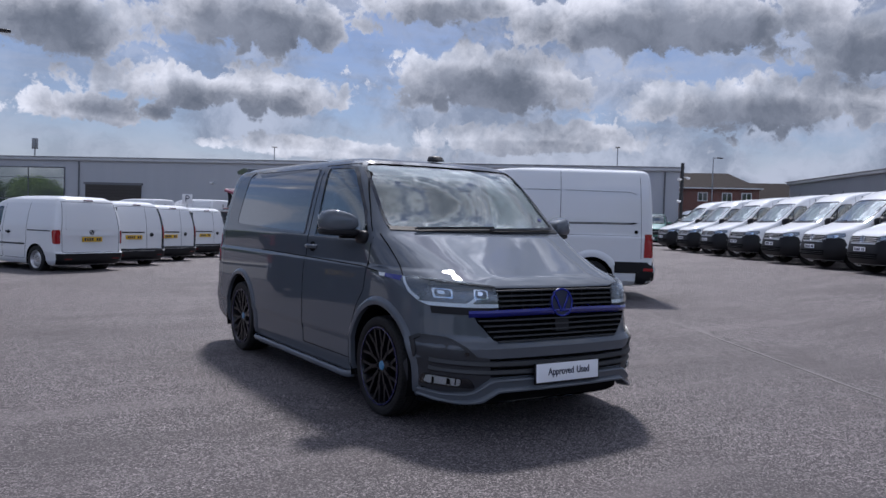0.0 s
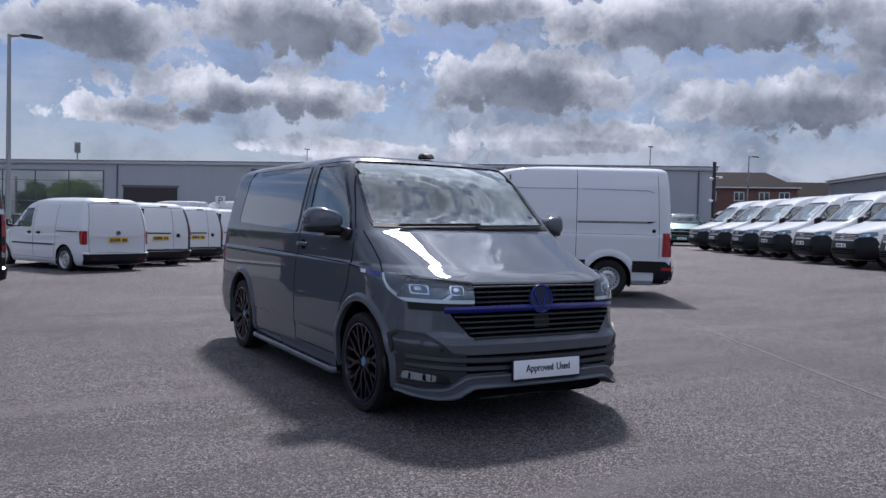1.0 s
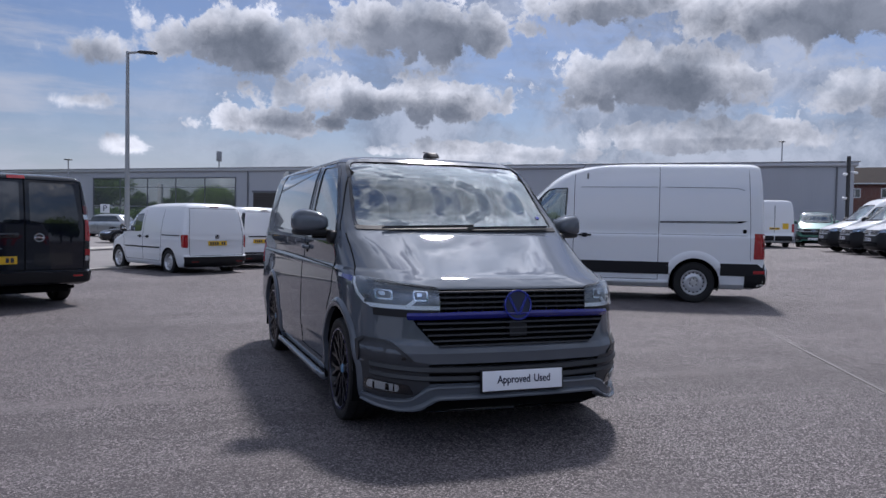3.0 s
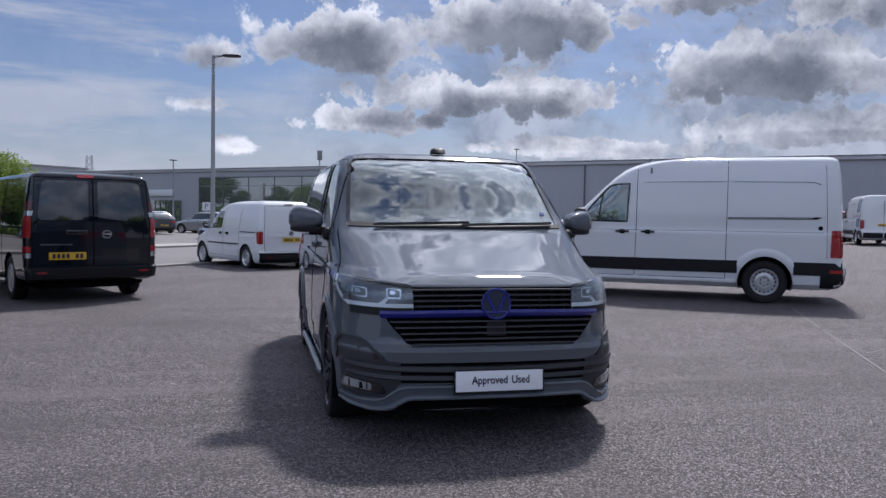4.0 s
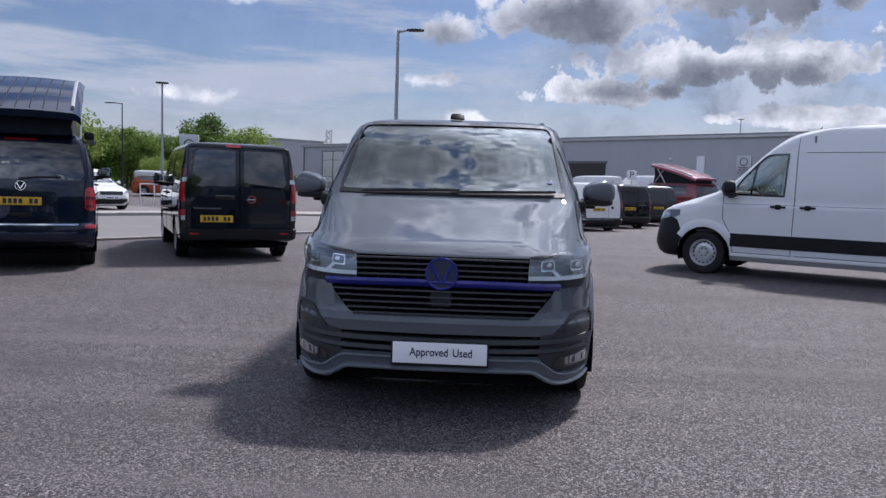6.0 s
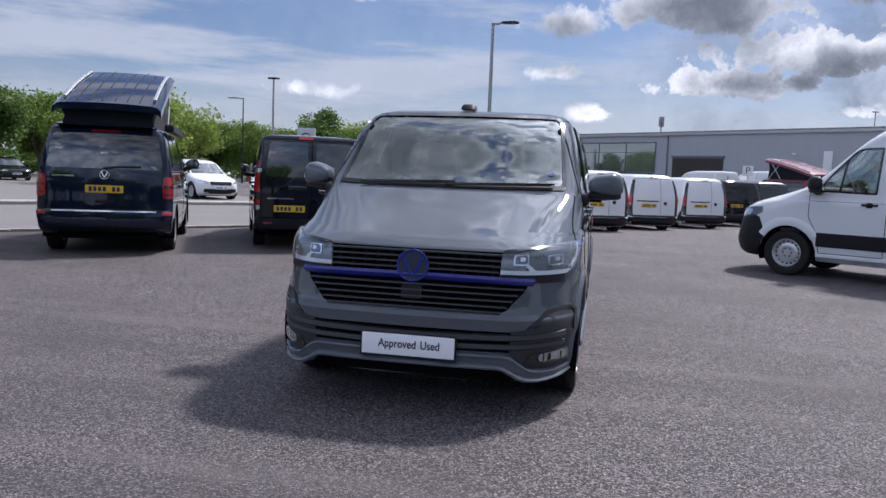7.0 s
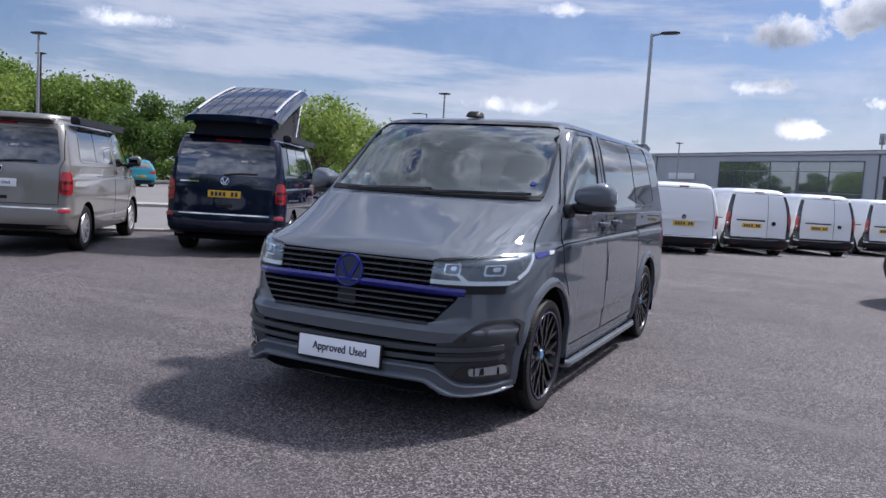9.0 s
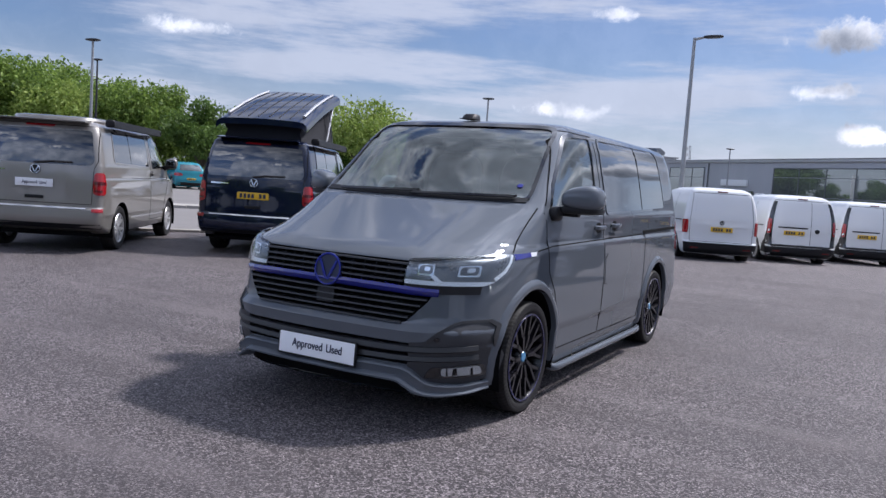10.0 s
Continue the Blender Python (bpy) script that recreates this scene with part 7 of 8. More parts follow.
def small_van(m, newer, label, group, colour=WHITE_PAINT):
    """A small panel van: an older one with a plain tailgate, or a newer one with dark rear pillars."""
    van = tagged(new("small_van"), label, "van", group)
    van.matrix_basis = m
    shell = Shell(SMALL_FRONT, SMALL_WIDTH, SMALL_REAR, SMALL_CORNER, SMALL_RCORNER, 0.012, (0.4, 0.6, 0.7, 1.2, 1.3, 1.5))
    axles = (0.86, 3.56)
    arches(shell, van, axles, 0.32, 0.36, None, half=0.87)
    part("body", shell.bm, colour, van, "", 32)
    panel(shell, "windscreen", FAR_GLASS, van, "y", -1, [(-0.72, 1.07), (0.72, 1.07), (0.62, 1.57), (-0.62, 1.57)], 0.004, 0.01, 0.12)
    for side in (-1, 1):
        panel(shell, "door_window", FAR_GLASS, van, "x", side, rounded([(1.20, 1.05), (1.72, 1.50), (2.16, 1.53), (2.16, 1.06)], 0.04), 0.004, 0.01, 0.12)
        seam(shell, "door_gap", GAP, van, "x", side, [(1.18, 1.0), (1.22, 0.6), (1.30, 0.33), (2.24, 0.33), (2.26, 1.6)], 0.008)
        seam(shell, "cargo_gap", GAP, van, "x", side, [(2.32, 0.33), (3.12, 0.33), (3.2, 0.75), (3.2, 1.62)], 0.008)
        seam(shell, "slide_rail", GAP, van, "x", side, [(3.24, 0.985), (4.10, 0.985)], 0.024, 0.004)
        seam(shell, "side_moulding", TRIM, van, "x", side, [(1.30, 0.66), (3.15, 0.66)], 0.035, 0.010)
        for y in (2.10, 2.50):
            handle(shell, van, side, y, 0.93, 0.18, TRIM)
        mirror(van, side, 0.90, 1.32, 1.14, (0.17, 0.13, 0.19), TRIM)
        panel(shell, "headlight", REFLECTOR, van, "y", -1, [(side * a, b) for a, b in ((0.48, 0.66), (0.84, 0.68), (0.84, 0.82), (0.56, 0.78))], 0.006, 0.01, 0.07)
        if newer:
            lamp = wrap_panel(shell, "rear_pillar", GLOSS_BLACK, van, side, 1, [(0.50, 0.73, 4.08), (0.62, 0.735, 4.22), (0.85, 0.745, 4.28), (1.2, 0.725, 4.27), (1.45, 0.68, 4.23), (1.62, 0.63, 4.19)], 0.006, 0.014, "gloss black rear pillar with slim red light", 10, 0.09)
            wrap_panel(shell, "tail_light", RED_LAMP, lamp, side, 1, [(0.80, 0.785, 4.30), (0.95, 0.77, 4.29), (1.16, 0.765, 4.27)], 0.012, 0.012, "", 10, 0.07)
            wrap_panel(shell, "tail_light_white", REFLECTOR, lamp, side, 1, [(0.85, 0.80, 4.31), (0.90, 0.80, 4.31)], 0.016, 0.01, "", 8)
            panel(shell, "bumper_side", TRIM, van, "x", side, [(3.95, 0.30), (4.34, 0.28), (4.34, 0.70), (4.20, 0.62), (4.05, 0.46)], 0.006, 0.014, 0.08)
        else:
            wrap_panel(shell, "tail_light", RED_LAMP, van, side, 1, [(0.69, 0.80, 4.25), (0.72, 0.785, 4.21), (0.98, 0.785, 4.18), (1.01, 0.80, 4.21)], 0.010, 0.02, "", 10)
    panel(shell, "front_bumper", TRIM, van, "y", -1, [(-0.86, 0.24), (0.86, 0.24), (0.86, 0.46), (-0.86, 0.46)], 0.008, 0.02, 0.1)
    panel(shell, "rear_bumper", TRIM, van, "y", 1, [(-0.89, 0.22), (0.89, 0.22), (0.90, 0.47 if not newer else 0.52), (0.74, 0.47), (-0.74, 0.47), (-0.90, 0.47 if not newer else 0.52)], 0.010, 0.02, 0.08, "dark grey plastic rear bumper")
    for x in (-0.62, 0.62):
        panel(shell, "bumper_reflector", DARK_RED_LAMP, van, "y", 1, [(x - 0.09, 0.33), (x + 0.09, 0.33), (x + 0.09, 0.365), (x - 0.09, 0.365)], 0.016, 0.01, 0.08)
    y = shell.meet("y", 1, 0.0, 0.8)[0].y
    if newer:
        seam(shell, "rear_door_gap", GAP, van, "y", 1, [(-0.74, 0.50), (-0.75, 1.0), (-0.68, 1.66), (0.68, 1.66), (0.75, 1.0), (0.74, 0.50), (-0.74, 0.50)], 0.009)
        seam(shell, "rear_door_gap", GAP, van, "y", 1, [(-0.22, 0.50), (-0.22, 1.66)], 0.009)
        panel(shell, "badge_strip", TRIM, van, "y", 1, [(-0.14, 0.945), (0.60, 0.945), (0.60, 0.98), (-0.14, 0.98)], 0.010, 0.014, 0.1)
        number_plate(van, 0.20, y + 0.018, 0.83, 0.52, 0.111, PLATE_YELLOW, True)
        emblem(shell, van, 1, -0.38, 0.90, 0.055, TRIM_GREY, TRIM, "small dark round badge")
        for z in (1.33, 1.08):
            seam(shell, "door_crease", colour, van, "y", 1, [(-0.66, z), (-0.28, z)], 0.012, 0.006)
    else:
        seam(shell, "tailgate_gap", GAP, van, "y", 1, [(-0.74, 0.50), (-0.755, 1.0), (-0.68, 1.66), (0.68, 1.66), (0.755, 1.0), (0.74, 0.50), (-0.74, 0.50)], 0.009)
        panel(shell, "tailgate_pressing", colour, van, "y", 1, rounded([(-0.66, 1.02), (0.66, 1.02), (0.60, 1.56), (-0.60, 1.56)], 0.05), 0.008, 0.012, 0.1)
        seam(shell, "tailgate_ridge", colour, van, "y", 1, [(-0.62, 0.885), (0.62, 0.885)], 0.03, 0.022)
        number_plate(van, 0.0, y + 0.022, 0.80, 0.52, 0.111, PLATE_YELLOW, True)
        emblem(shell, van, 1, 0.0, 0.965, 0.06, STEEL, TRIM, "small round badge")
    panel(shell, "high_brake_light", DARK_RED_LAMP, van, "y", 1, [(-0.12, 1.685), (0.12, 1.685), (0.12, 1.71), (-0.12, 1.71)], 0.012, 0.01, 0.06)
    part("underbody", box(bmesh.new(), (-0.62, 0.4, 0.18), (0.62, 4.1, 0.26), 0.02), GAP, van)
    four_wheels("steel" if not newer else "alloy", 0.315, 0.205, 0.20, van, axles, 0.885)
    return van


SMALL_GROUP = "small white vans in the bays"
small_van(left_pose(0.99, 23.78, 27), False, "older white small van with red tail lights", SMALL_GROUP)
cad = small_van(left_pose(2.59, 26.2, 26.5), True, "newer white small van with black rear pillars", SMALL_GROUP)
for x, y in ((4.20, 28.9), (6.11, 31.9)):
    copy_thing(cad, left_pose(x, y, 26.5))
small_van(left_pose(7.75, 34.8, 26.5), True, "black small van with tinted windows", SMALL_GROUP, BLACK_PAINT)
small_van(left_pose(9.5, 37.7, 26.5), True, "dark olive grey small van in the bays", SMALL_GROUP, GRAPHITE_PAINT)

# ---- dark twin-door van ----
BOXY_FRONT = [(0.30, 0.12), (0.36, 0.03), (0.55, 0.0), (0.8, 0.06), (0.95, 0.12), (1.02, 0.30), (1.12, 0.66), (1.20, 0.92), (1.24, 1.02), (1.78, 1.68), (1.86, 1.9), (1.93, 2.3), (1.955, 2.8)]
BOXY_WIDTH = [(0.30, 0.88), (0.36, 0.94), (0.55, 0.96), (1.0, 0.96), (1.2, 0.945), (1.5, 0.915), (1.75, 0.88), (1.87, 0.855), (1.925, 0.80), (1.95, 0.70), (1.965, 0.5)]
BOXY_REAR = [(0.30, 4.85), (0.37, 5.06), (0.52, 5.08), (0.55, 5.03), (1.1, 5.02), (1.75, 4.97), (1.88, 4.95), (1.935, 4.90), (1.965, 4.6)]


def boxy_van(m, colour, label):
    van = tagged(new("twin_door_van"), label, "van")
    van.matrix_basis = m
    shell = Shell(BOXY_FRONT, BOXY_WIDTH, BOXY_REAR, SMALL_CORNER, [(0.2, 0.06, 0.06, 0.03), (1.9, 0.06, 0.06, 0.03)], 0.010, (0.45, 0.7, 0.9, 1.3, 1.4, 1.6))
    axles = (0.93, 4.03)
    arches(shell, van, axles, 0.345, 0.39, None, half=0.93)
    part("body", shell.bm, colour, van, "", 32)
    panel(shell, "windscreen", FAR_GLASS, van, "y", -1, [(-0.80, 1.26), (0.80, 1.26), (0.72, 1.75), (-0.72, 1.75)], 0.004, 0.01, 0.12)
    for side in (-1, 1):
        panel(shell, "door_window", DARK_GLASS, van, "x", side, rounded([(1.22, 1.24), (1.72, 1.70), (2.18, 1.73), (2.18, 1.23)], 0.04), 0.004, 0.01, 0.12)
        panel(shell, "side_window", DARK_GLASS, van, "x", side, rounded([(2.36, 1.22), (3.40, 1.22), (3.40, 1.74), (2.36, 1.74)], 0.06), 0.004, 0.01, 0.12)
        seam(shell, "door_gap", GAP, van, "x", side, [(1.2, 1.1), (1.25, 0.7), (1.35, 0.36), (2.24, 0.36), (2.26, 1.8)], 0.008)
        seam(shell, "cargo_gap", GAP, van, "x", side, [(2.3, 0.36), (3.5, 0.36), (3.52, 1.8)], 0.008)
        seam(shell, "slide_rail", GAP, van, "x", side, [(3.54, 1.12), (4.85, 1.12)], 0.024, 0.004)
        for y in (2.12, 2.48):
            handle(shell, van, side, y, 1.08, 0.18, TRIM)
        mirror(van, side, 0.95, 1.36, 1.32, (0.20, 0.14, 0.25), GLOSS_BLACK)
        col = wrap_panel(shell, "light_column", GLOSS_BLACK, van, side, 1, [(0.64, 0.865, 4.92), (1.2, 0.86, 4.90), (1.60, 0.825, 4.86)], 0.006, 0.014, "", 10)
        for a, b, mat in ((1.30, 1.38, DRL), (0.98, 1.30, RED_LAMP), (1.38, 1.52, DARK_RED_LAMP), (0.68, 0.76, DRL), (0.76, 0.86, RED_LAMP)):
            wrap_panel(shell, "tail_light", mat if mat is not DRL else REFLECTOR, col, side, 1, [(a, 0.862 if b < 1.31 else 0.845, 4.93), (b - 0.008, 0.862 if b < 1.31 else 0.83, 4.92)], 0.013, 0.014, "", 8)
        pane = [(0.07, 1.24), (0.74, 1.24), (0.77, 1.30), (0.70, 1.80), (0.64, 1.83), (0.07, 1.83)]
        panel(shell, "rear_window", DARK_GLASS, van, "y", 1, rounded([(side * a, b) for a, b in pane], 0.03), 0.006, 0.012, 0.09, "dark rear door window", gloss=True)
        seam(shell, "rear_door_gap", GAP, van, "y", 1, [(side * a, b) for a, b in ((0.006, 0.56), (0.84, 0.56), (0.85, 1.2), (0.80, 1.87), (0.006, 1.87), (0.006, 0.56))], 0.008)
        panel(shell, "bumper_reflector", RED_LAMP, van, "y", 1, [(side * a, b) for a, b in ((0.66, 0.45), (0.80, 0.45), (0.80, 0.475), (0.66, 0.475))], 0.016, 0.01, 0.06)
        seam(shell, "door_crease", colour, van, "y", 1, [(side * 0.05, 0.90), (side * 0.82, 0.90)], 0.03, 0.010)
        seam(shell, "swage_line", colour, van, "y", 1, [(side * a, b) for a, b in ((0.03, 1.165), (0.50, 1.172), (0.70, 1.205), (0.775, 1.27))], 0.014, 0.010)
    panel(shell, "rear_bumper", TRIM, van, "y", 1, [(-0.945, 0.37), (0.945, 0.37), (0.95, 0.52), (-0.95, 0.52)], 0.012, 0.02, 0.09, "dark plastic rear bumper")
    y = shell.meet("y", 1, 0.3, 0.7)[0].y
    number_plate(van, 0.37, y + 0.016, 0.705, 0.52, 0.111, PLATE_YELLOW, True)
    panel(shell, "plate_recess", GLOSS_BLACK, van, "y", 1, rounded([(-0.68, 0.62), (-0.12, 0.62), (-0.12, 0.80), (-0.68, 0.80)], 0.03), 0.004, 0.01, 0.1)
    panel(shell, "name_badge", CHROME, van, "y", 1, [(0.30, 0.865), (0.74, 0.865), (0.74, 0.895), (0.30, 0.895)], 0.006, 0.008, 0.1)
    disc = bmesh.new()
    hit, _ = shell.meet("y", 1, -0.19, 1.03)
    sweep(disc, [(hit.x + 0.065 * math.cos(a * math.pi / 12), hit.y + 0.014, hit.z + 0.055 * math.sin(a * math.pi / 12)) for a in range(24)], rect(0.016, 0.012), up=(0, 1, 0), closed=True)
    box(disc, (hit.x - 0.075, hit.y + 0.006, hit.z - 0.010), (hit.x + 0.075, hit.y + 0.02, hit.z + 0.010), 0.003)
    part("emblem", disc, CHROME, van, "plain chrome ring with a bar")
    hbm = box(bmesh.new(), (0.08, y - 0.01, 1.02), (0.40, y + 0.02, 1.10), 0.02)
    part("door_handle", hbm, GLOSS_BLACK, van)
    panel(shell, "high_brake_light", RED_LAMP, van, "y", 1, [(-0.02, 1.88), (0.22, 1.88), (0.22, 1.92), (-0.02, 1.92)], 0.014, 0.014, 0.05)
    part("underbody", box(bmesh.new(), (-0.7, 0.4, 0.2), (0.7, 4.8, 0.3), 0.02), GAP, van)
    four_wheels("alloy", 0.335, 0.215, 0.21, van, axles, 0.94)
    return van


boxy_van(left_pose(-2.564, 16.709, 26.7), SLATE_PAINT, "dark slate twin-door van with tinted windows")

# ---- camper vans ----
def awning(parent, side, lift, material):
    bm = bmesh.new()
    sweep(bm, [(side * 0.86, 1.65, 1.88 + lift), (side * 0.86, 4.25, 1.88 + lift)], [(-0.06, -0.05), (0.05, -0.05), (0.07, 0.0), (0.05, 0.05), (-0.05, 0.055)])
    part("awning_box", bm, material, parent, "long slim awning box along the roof edge")
    for y in (1.62, 4.28):
        part("awning_cap", lump(bmesh.new(), (side * 0.86, y, 1.88 + lift), (0.14, 0.07, 0.12), 0.6), TRIM, parent)


def pop_roof(van, lift, skin, canvas, rise_front, rise_rear, y0, y1):
    """A raised roof lid on canvas sides."""
    base = 1.90 + lift
    bm = bmesh.new()
    lo = [(-0.66, y0 + 0.1), (0.66, y0 + 0.1), (0.66, y1 - 0.12), (-0.66, y1 - 0.12)]
    a = [bm.verts.new((x, y, base - 0.06)) for x, y in lo]
    b = [bm.verts.new((x * 1.0, y, base + (rise_front if y < 2.5 else rise_rear))) for x, y in lo]
    m = [bm.verts.new((x * 0.93, y + (0.04 if y < 2.5 else -0.04), base + 0.5 * (rise_front if y < 2.5 else rise_rear))) for x, y in lo]
    for p, q in ((a, m), (m, b)):
        for i in range(4):
            j = (i + 1) % 4
            bm.faces.new((p[i], p[j], q[j], q[i]))
    part("canvas_side", bm, canvas, van, "dark canvas sides of the raised roof")
    bm = bmesh.new()
    rows = []
    for k in range(13):
        t = k / 12
        y = y0 + (y1 - y0) * t
        z = base + rise_front + (rise_rear - rise_front) * t
        bend = 0.05 * math.sin(math.pi * t)
        row = []
        for i in range(-12, 13):
            u = i / 12
            x = 0.76 * u
            drop = 0.03 * u * u + 0.06 * max(0.0, abs(u) - 0.9) / 0.1
            row.append(bm.verts.new((x, y, z + 0.10 + bend - drop)))
        rows.append(row)
    for p, q in zip(rows, rows[1:]):
        for i in range(24):
            bm.faces.new((p[i], p[i + 1], q[i + 1], q[i]))
    top = list(bm.faces)
    res = bmesh.ops.extrude_face_region(bm, geom=top)
    for v in [g for g in res["geom"] if isinstance(g, bmesh.types.BMVert)]:
        v.co.z -= 0.10
    lid = part("raised_roof", bm, skin, van, "raised ribbed roof lid")
    for x in (-0.44, -0.26, -0.09, 0.09, 0.26, 0.44):
        path = [(x, y0 + (y1 - y0) * t, base + rise_front + (rise_rear - rise_front) * t + 0.103 + 0.05 * math.sin(math.pi * t) - 0.03 * (x / 0.76) ** 2) for t in (0.05, 0.2, 0.35, 0.5, 0.65, 0.8, 0.95)]
        part("roof_rib", sweep(bmesh.new(), path, rect(0.016, 0.012, 0.003)), TRIM if skin is NAVY_PAINT else skin, lid)
    for s in (-1, 1):
        bm = bmesh.new()
        path = [(s * 0.64, y0 + (y1 - y0) * t, base + rise_front + (rise_rear - rise_front) * t + 0.10 + 0.05 * math.sin(math.pi * t)) for t in (0.06, 0.3, 0.6, 0.9)]
        sweep(bm, path, rect(0.05, 0.035, 0.01))
        part("roof_rail", bm, STEEL, lid, "bright rail along the raised roof")
        bm = tube(bmesh.new(), (s * 0.70, y0 + 0.9, base - 0.02), (s * 0.70, y0 + 0.35, base + rise_front * 0.85), 0.018, 0.018, 6)
        tube(bm, (s * 0.70, y0 + 0.2, base - 0.02), (s * 0.70, y0 + 0.75, base + rise_front * 0.7), 0.018, 0.018, 6)
        part("roof_strut", bm, STEEL, van)


def camper(m, colour, label, plate, group, pop=None, lift=0.05, box_colour=TRIM):
    van, shell = mid_van(colour, lift, "alloy", 0.345, 0.225, "camper_van", label, "camper van", group, m, False, "glass", False)
    mid_rear(shell, van, lift, colour, plate)
    for side in (-1, 1):
        seam(shell, "sill_strip", CHROME, van, "x", side, up([(1.40, 0.42), (3.42, 0.42)], lift), 0.02, 0.008)
    awning(van, -1, lift, box_colour)
    if pop:
        pop_roof(van, lift, *pop)
    else:
        bm = bmesh.new()
        lump(bm, (0, 2.9, 1.905 + lift), (1.40, 2.9, 0.13), 0.45)
        part("roof_shell", bm, colour, van)
    return van, shell


CAMPERS = "camper vans in the bays"
camper(left_pose(-4.8, 14.2, 26.7), NAVY_PAINT, "navy blue camper van with its roof raised", PLATE_YELLOW, CAMPERS, (NAVY_PAINT, CANVAS, 0.95, 0.20, 1.75, 4.55))
gold, gold_shell = camper(left_pose(-7.18, 11.23, 35.1), BEIGE_PAINT, "grey-beige camper van with an awning", None, CAMPERS, None, 0.07)
gy = gold_shell.meet("y", 1, 0.0, 1.02)[0].y
gold_plate = number_plate(gold, 0.0, gy + 0.024, 1.015, 0.52, 0.115, PLATE_WHITE, True, 0, 0, "display_plate", "white dealer plate reading Approved Used")
for word, x in (("Approved", -0.058), ("Used", 0.123)):
    lettering(word, 0.062, INK, gold_plate, pose(x, -0.0075, 0.0, 90), narrow=0.84, bold=0.0008)
camper(left_pose(11.6, 41.0, 35), RED_PAINT, "dark red camper van with its roof raised", PLATE_YELLOW, CAMPERS, (CANVAS_RED, CANVAS, 0.85, 0.15, 1.75, 4.55))
mid_van(GREEN_PAINT, 0.05, "alloy", 0.345, 0.225, "mid_size_van", "green mid-size van beside the grey hall", "van", "", left_pose(35.2, 32.1, 130), True, "glass", False)
for x, y in ((9.5, 58.0), (13.0, 57.0)):
    tagged(copy_thing(white_van, left_pose(x, y, 30)), "white high-roofed van near the showroom", "", "white vans by the showroom")
for x, y, a, lab in ((35.0, 36.7, -30, "white high-roofed van with blue and green swooshes"), (44.0, 38.0, 95, "white high-roofed van near the grey hall")):
    marked = tagged(copy_thing(white_van, left_pose(x, y, a)), lab, "", "white vans by the hall")
    if a == -30:
        skin = Shell(TALL_FRONT, TALL_WIDTH, TALL_REAR, TALL_CORNER, TALL_RCORNER, 0.008)
        for k, (y0, z0, z1) in enumerate(((4.62, 1.62, 2.30), (4.98, 1.62, 2.30), (4.62, 0.85, 1.30), (4.98, 0.85, 1.30))):
            pts = [(y0 - 0.02, z0), (y0 + 0.16, z0), (y0 + 0.24, (z0 + z1) / 2), (y0 + 0.34, z1), (y0 + 0.10, z1), (y0 + 0.05, (z0 + z1) / 2)]
            panel(skin, "swoosh", (TEAL_PAINT, BLUE_PAINT)[k % 2], marked, "x", 1, pts, 0.005, 0.008, 0.12)
        number_plate(marked, 0.0, 5.76, 1.0, 0.52, 0.111, PLATE_YELLOW, True)
        panel(skin, "rear_marking", PLATE_YELLOW, marked, "y", 1, [(-0.70, 0.98), (-0.40, 0.98), (-0.40, 1.28), (-0.70, 1.28)], 0.006, 0.01, 0.2)
small_van(left_pose(38.4, 42.6, -30), False, "dark red small van near the grey hall", "vans by the hall", RED_PAINT)

# ---- cars ----
CAR_WIDTH = [(0.20, 0.80), (0.28, 0.88), (0.5, 0.915), (0.8, 0.92), (0.98, 0.90), (1.05, 0.87), (1.3, 0.77), (1.5, 0.67), (1.57, 0.58), (1.61, 0.42)]


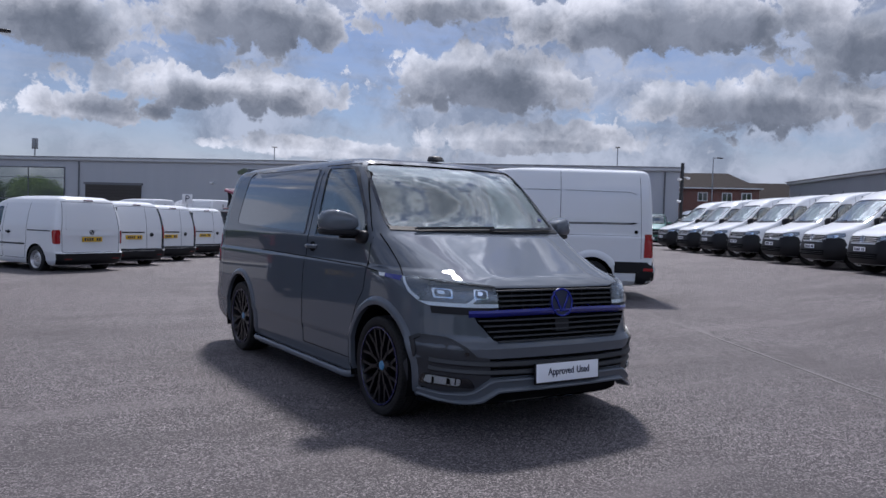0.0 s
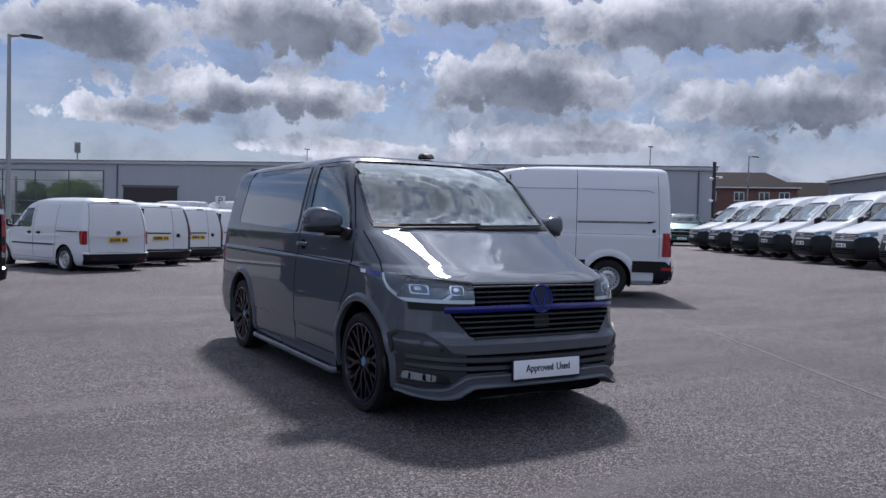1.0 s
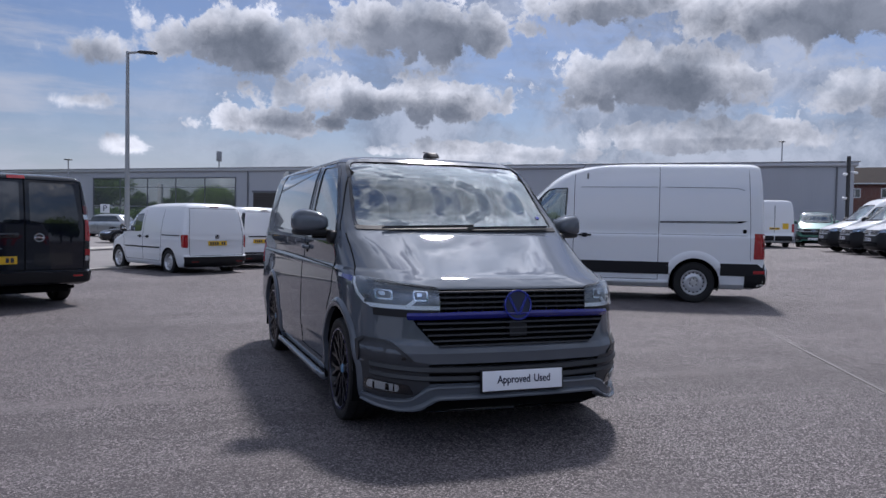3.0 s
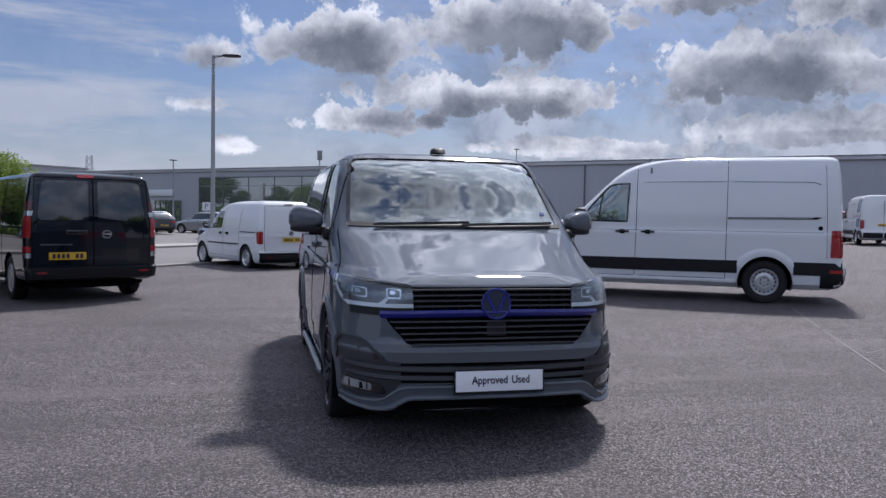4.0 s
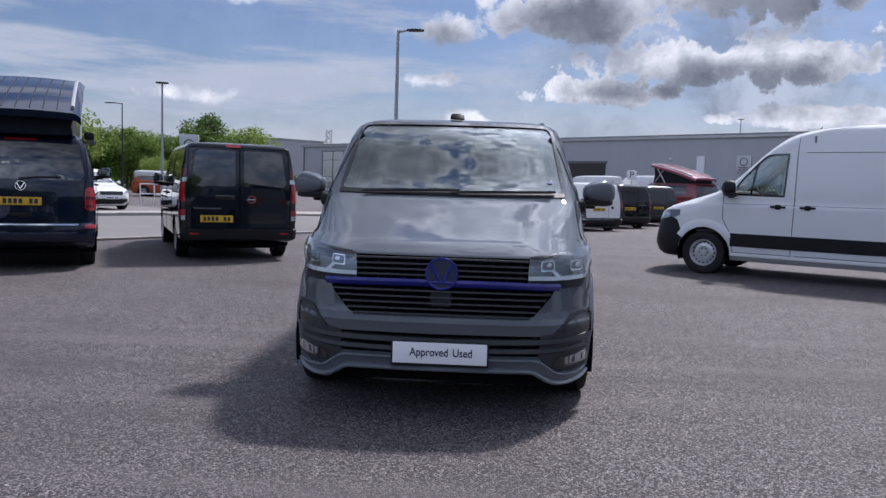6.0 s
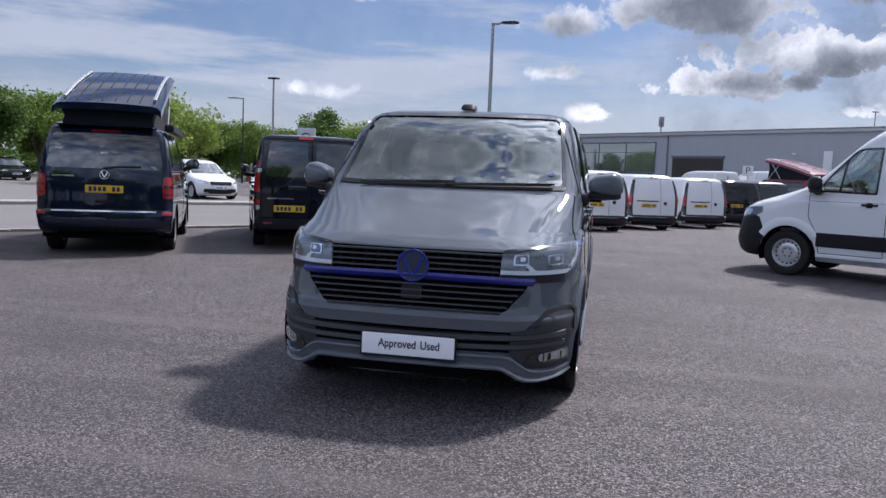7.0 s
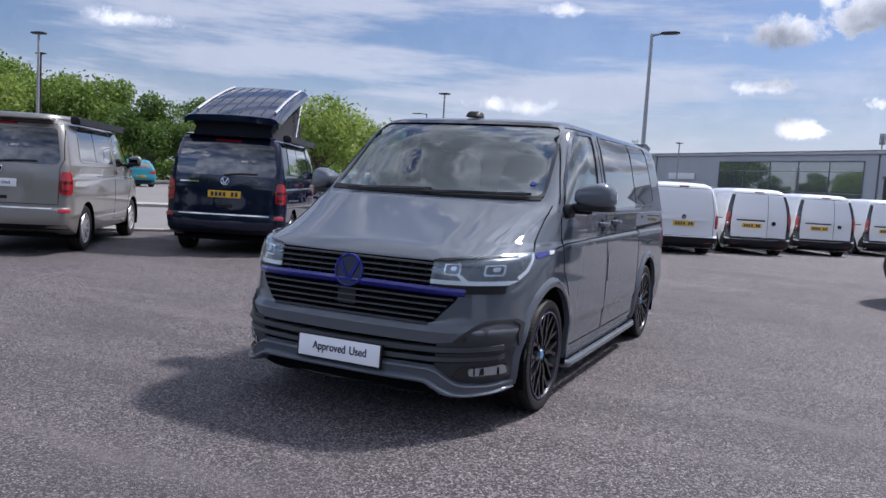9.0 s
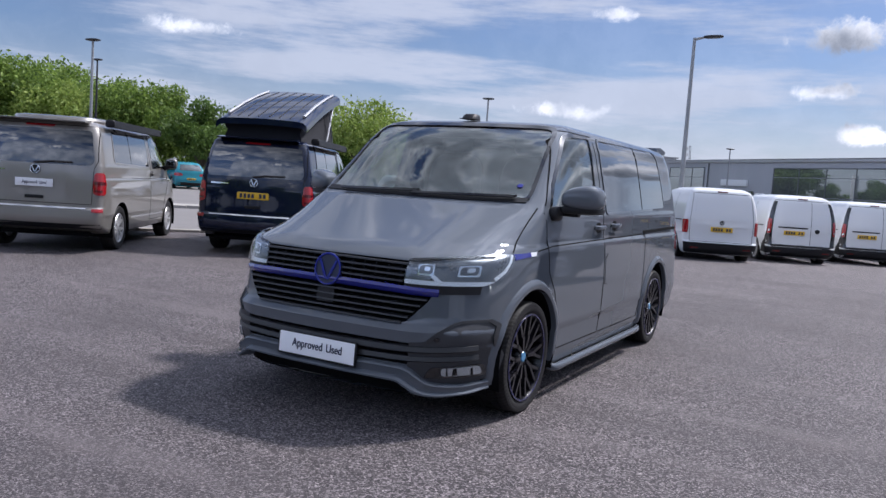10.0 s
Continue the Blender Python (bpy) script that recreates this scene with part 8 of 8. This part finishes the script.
def car(m, colour, kind, label, group="parked cars", light=None):
    """An everyday car: suv, hatch or saloon."""
    k = {"suv": 1.0, "hatch": 0.90, "saloon": 0.88}[kind]
    L = {"suv": 4.5, "hatch": 4.25, "saloon": 4.7}[kind]
    thing = tagged(new("car"), label, "car", group)
    thing.matrix_basis = m
    front = [(0.20, 0.12), (0.32, 0.03), (0.55, 0.0), (0.72, 0.05), (0.80, 0.16), (0.88, 0.45), (0.96, 0.90), (1.02, 1.14), (1.48, 1.86), (1.56, 2.1), (1.61, 2.5)]
    if kind == "saloon":
        rear = [(0.20, L - 0.15), (0.35, L - 0.02), (0.6, L), (0.85, L - 0.06), (0.95, L - 0.30), (1.02, L - 0.62), (1.48, L - 1.55), (1.58, L - 1.9), (1.61, L - 2.0)]
    else:
        rear = [(0.20, L - 0.15), (0.35, L - 0.02), (0.55, L), (0.75, L - 0.06), (1.05, L - 0.12), (1.45, L - 0.48), (1.55, L - 0.62), (1.61, L - 1.0)]
    sc = lambda t: [(z * k, *r) for z, *r in t]
    shell = Shell(sc(front), sc(CAR_WIDTH), sc(rear), sc(SMALL_CORNER), [(0.2, 0.30, 0.22, 0.08), (1.6, 0.2, 0.2, 0.06)], 0.02, (0.4, 0.65, 1.15, 1.25, 1.38))
    axles = (0.88, L - 0.92)
    arches(shell, thing, axles, 0.33, 0.365, TRIM if kind == "suv" else None, (0.04, 0.008), 0.89)
    part("body", shell.bm, colour, thing, "", 32)
    u = lambda pts: [(a, b * k) for a, b in pts]
    panel(shell, "windscreen", FAR_GLASS, thing, "y", -1, u([(-0.70, 1.05), (0.70, 1.05), (0.56, 1.46), (-0.56, 1.46)]), 0.004, 0.01, 0.12)
    top = L - 1.5 if kind == "saloon" else L - 0.85
    for side in (-1, 1):
        panel(shell, "side_window", FAR_GLASS, thing, "x", side, rounded(u([(1.34, 1.05), (1.92, 1.44), (top, 1.47), (top + 0.42, 1.10)]), 0.05), 0.004, 0.01, 0.12)
        seam(shell, "window_post", GLOSS_BLACK, thing, "x", side, u([(2.42, 1.04), (2.46, 1.47)]), 0.05, 0.008)
        seam(shell, "door_gap", GAP, thing, "x", side, u([(1.36, 1.0), (1.40, 0.4), (2.40, 0.36), (2.42, 1.04)]), 0.008)
        seam(shell, "door_gap", GAP, thing, "x", side, u([(2.44, 0.36), (3.10, 0.40), (3.42, 0.80), (3.40, 1.04)]), 0.008)
        for y in (2.25, 3.15):
            handle(shell, thing, side, y, 0.92 * k, 0.17, colour)
        mirror(thing, side, 0.86, 1.42, 1.06 * k, (0.17, 0.12, 0.14), colour)
        panel(shell, "headlight", REFLECTOR, thing, "y", -1, u([(side * a, b) for a, b in ((0.46, 0.66), (0.84, 0.68), (0.85, 0.79), (0.55, 0.75))]), 0.006, 0.01, 0.07)
        panel(shell, "tail_light", RED_LAMP, thing, "y", 1, u([(side * a, b) for a, b in ((0.48, 0.80), (0.86, 0.78), (0.84, 0.96), (0.50, 0.94))]), 0.008, 0.014, 0.06)
        panel(shell, "tail_light_side", RED_LAMP, thing, "x", side, u([(L - 0.38, 0.82), (L - 0.16, 0.80), (L - 0.18, 0.94), (L - 0.36, 0.93)]), 0.006, 0.01, 0.06)
    if kind != "saloon":
        panel(shell, "rear_window", FAR_GLASS, thing, "y", 1, u(rounded([(-0.64, 1.10), (0.64, 1.10), (0.54, 1.44), (-0.54, 1.44)], 0.05)), 0.006, 0.01, 0.1)
    else:
        panel(shell, "rear_window", FAR_GLASS, thing, "y", 1, u([(-0.62, 1.06), (0.62, 1.06), (0.52, 1.42), (-0.52, 1.42)]), 0.006, 0.01, 0.1)
    panel(shell, "grille", GLOSS_BLACK, thing, "y", -1, u([(-0.44, 0.60), (0.44, 0.60), (0.46, 0.74), (-0.46, 0.74)]), 0.006, 0.01, 0.1)
    panel(shell, "lower_intake", TRIM, thing, "y", -1, u([(-0.70, 0.26), (0.70, 0.26), (0.66, 0.46), (-0.66, 0.46)]), 0.006, 0.01, 0.1)
    panel(shell, "rear_bumper_pad", TRIM, thing, "y", 1, u([(-0.78, 0.24), (0.78, 0.24), (0.78, 0.42), (-0.78, 0.42)]), 0.006, 0.01, 0.1)
    number_plate(thing, 0, shell.meet("y", -1, 0.0, 0.5 * k)[0].y - 0.016, 0.5 * k, 0.52, 0.111, PLATE_WHITE, False)
    number_plate(thing, 0, shell.meet("y", 1, 0.0, 0.62 * k)[0].y + 0.016, 0.62 * k, 0.52, 0.111, PLATE_YELLOW, True)
    part("underbody", box(bmesh.new(), (-0.62, 0.4, 0.17), (0.62, L - 0.4, 0.26), 0.02), GAP, thing)
    four_wheels("alloy", 0.335, 0.225, 0.21, thing, axles, 0.905)
    return thing


FAR_PARK = "cars in the far car park"
car(left_pose(-10.4, 28.4, 232), WHITE_PAINT, "suv", "white sport utility car facing the road", FAR_PARK)
car(left_pose(-12.5, 46.0, 25), BLACK_PAINT, "suv", "black sport utility car beyond the road", FAR_PARK)
car(left_pose(-32.7, 34.7, 62), TEAL_PAINT, "suv", "turquoise small car in the far car park", FAR_PARK)
car(left_pose(-38.0, 34.0, 70), BLACK_PAINT, "saloon", "black saloon car in the far car park", FAR_PARK)
car(left_pose(-29.8, 40.2, 235), BLACK_PAINT, "saloon", "black saloon car facing the road", FAR_PARK)
car(left_pose(-25.8, 40.6, 215), BLUE_PAINT, "suv", "dark blue sport utility car in the far car park", FAR_PARK)
car(left_pose(-40.0, 52.0, 235), WHITE_PAINT, "suv", "white sport utility car in the far car park", FAR_PARK)
pickup = car(left_pose(-15.4, 51.3, 278), ORANGE_PAINT, "suv", "orange car with a white roof shell", FAR_PARK)
part("roof_shell", lump(bmesh.new(), (0, 3.1, 1.42), (1.50, 2.5, 0.62), 0.35), WHITE_PAINT, pickup, "white roof shell")
car(left_pose(-20.2, 52.0, 100), GRAPHITE_PAINT, "suv", "dark grey car in the far car park", FAR_PARK)
car(left_pose(-17.0, 53.5, 60), BLACK_PAINT, "suv", "black sport utility car beyond the road", FAR_PARK)
car(left_pose(-25.5, 58.0, 250), SILVER_PAINT, "hatch", "pale silver hatchback in the far car park", FAR_PARK)
NEAR_HALL = "cars by the showroom"
car(left_pose(-7.8, 60.0, 120), SILVER_PAINT, "hatch", "silver hatchback parked near the showroom", NEAR_HALL)
car(left_pose(-6.0, 58.0, 30), GRAPHITE_PAINT, "hatch", "dark grey hatchback parked near the showroom", NEAR_HALL)
car(left_pose(-9.3, 62.5, 120), BLACK_PAINT, "saloon", "black saloon car beside the showroom", NEAR_HALL)
car(left_pose(-3.6, 60.5, 60), SILVER_PAINT, "suv", "silver grey car parked near the showroom", NEAR_HALL)
car(left_pose(-1.2, 46.5, 100), BLACK_PAINT, "saloon", "black saloon car beside the showroom", NEAR_HALL)
car(left_pose(-0.2, 55.0, 100), BLUE_PAINT, "hatch", "dark blue hatchback parked near the showroom", NEAR_HALL)
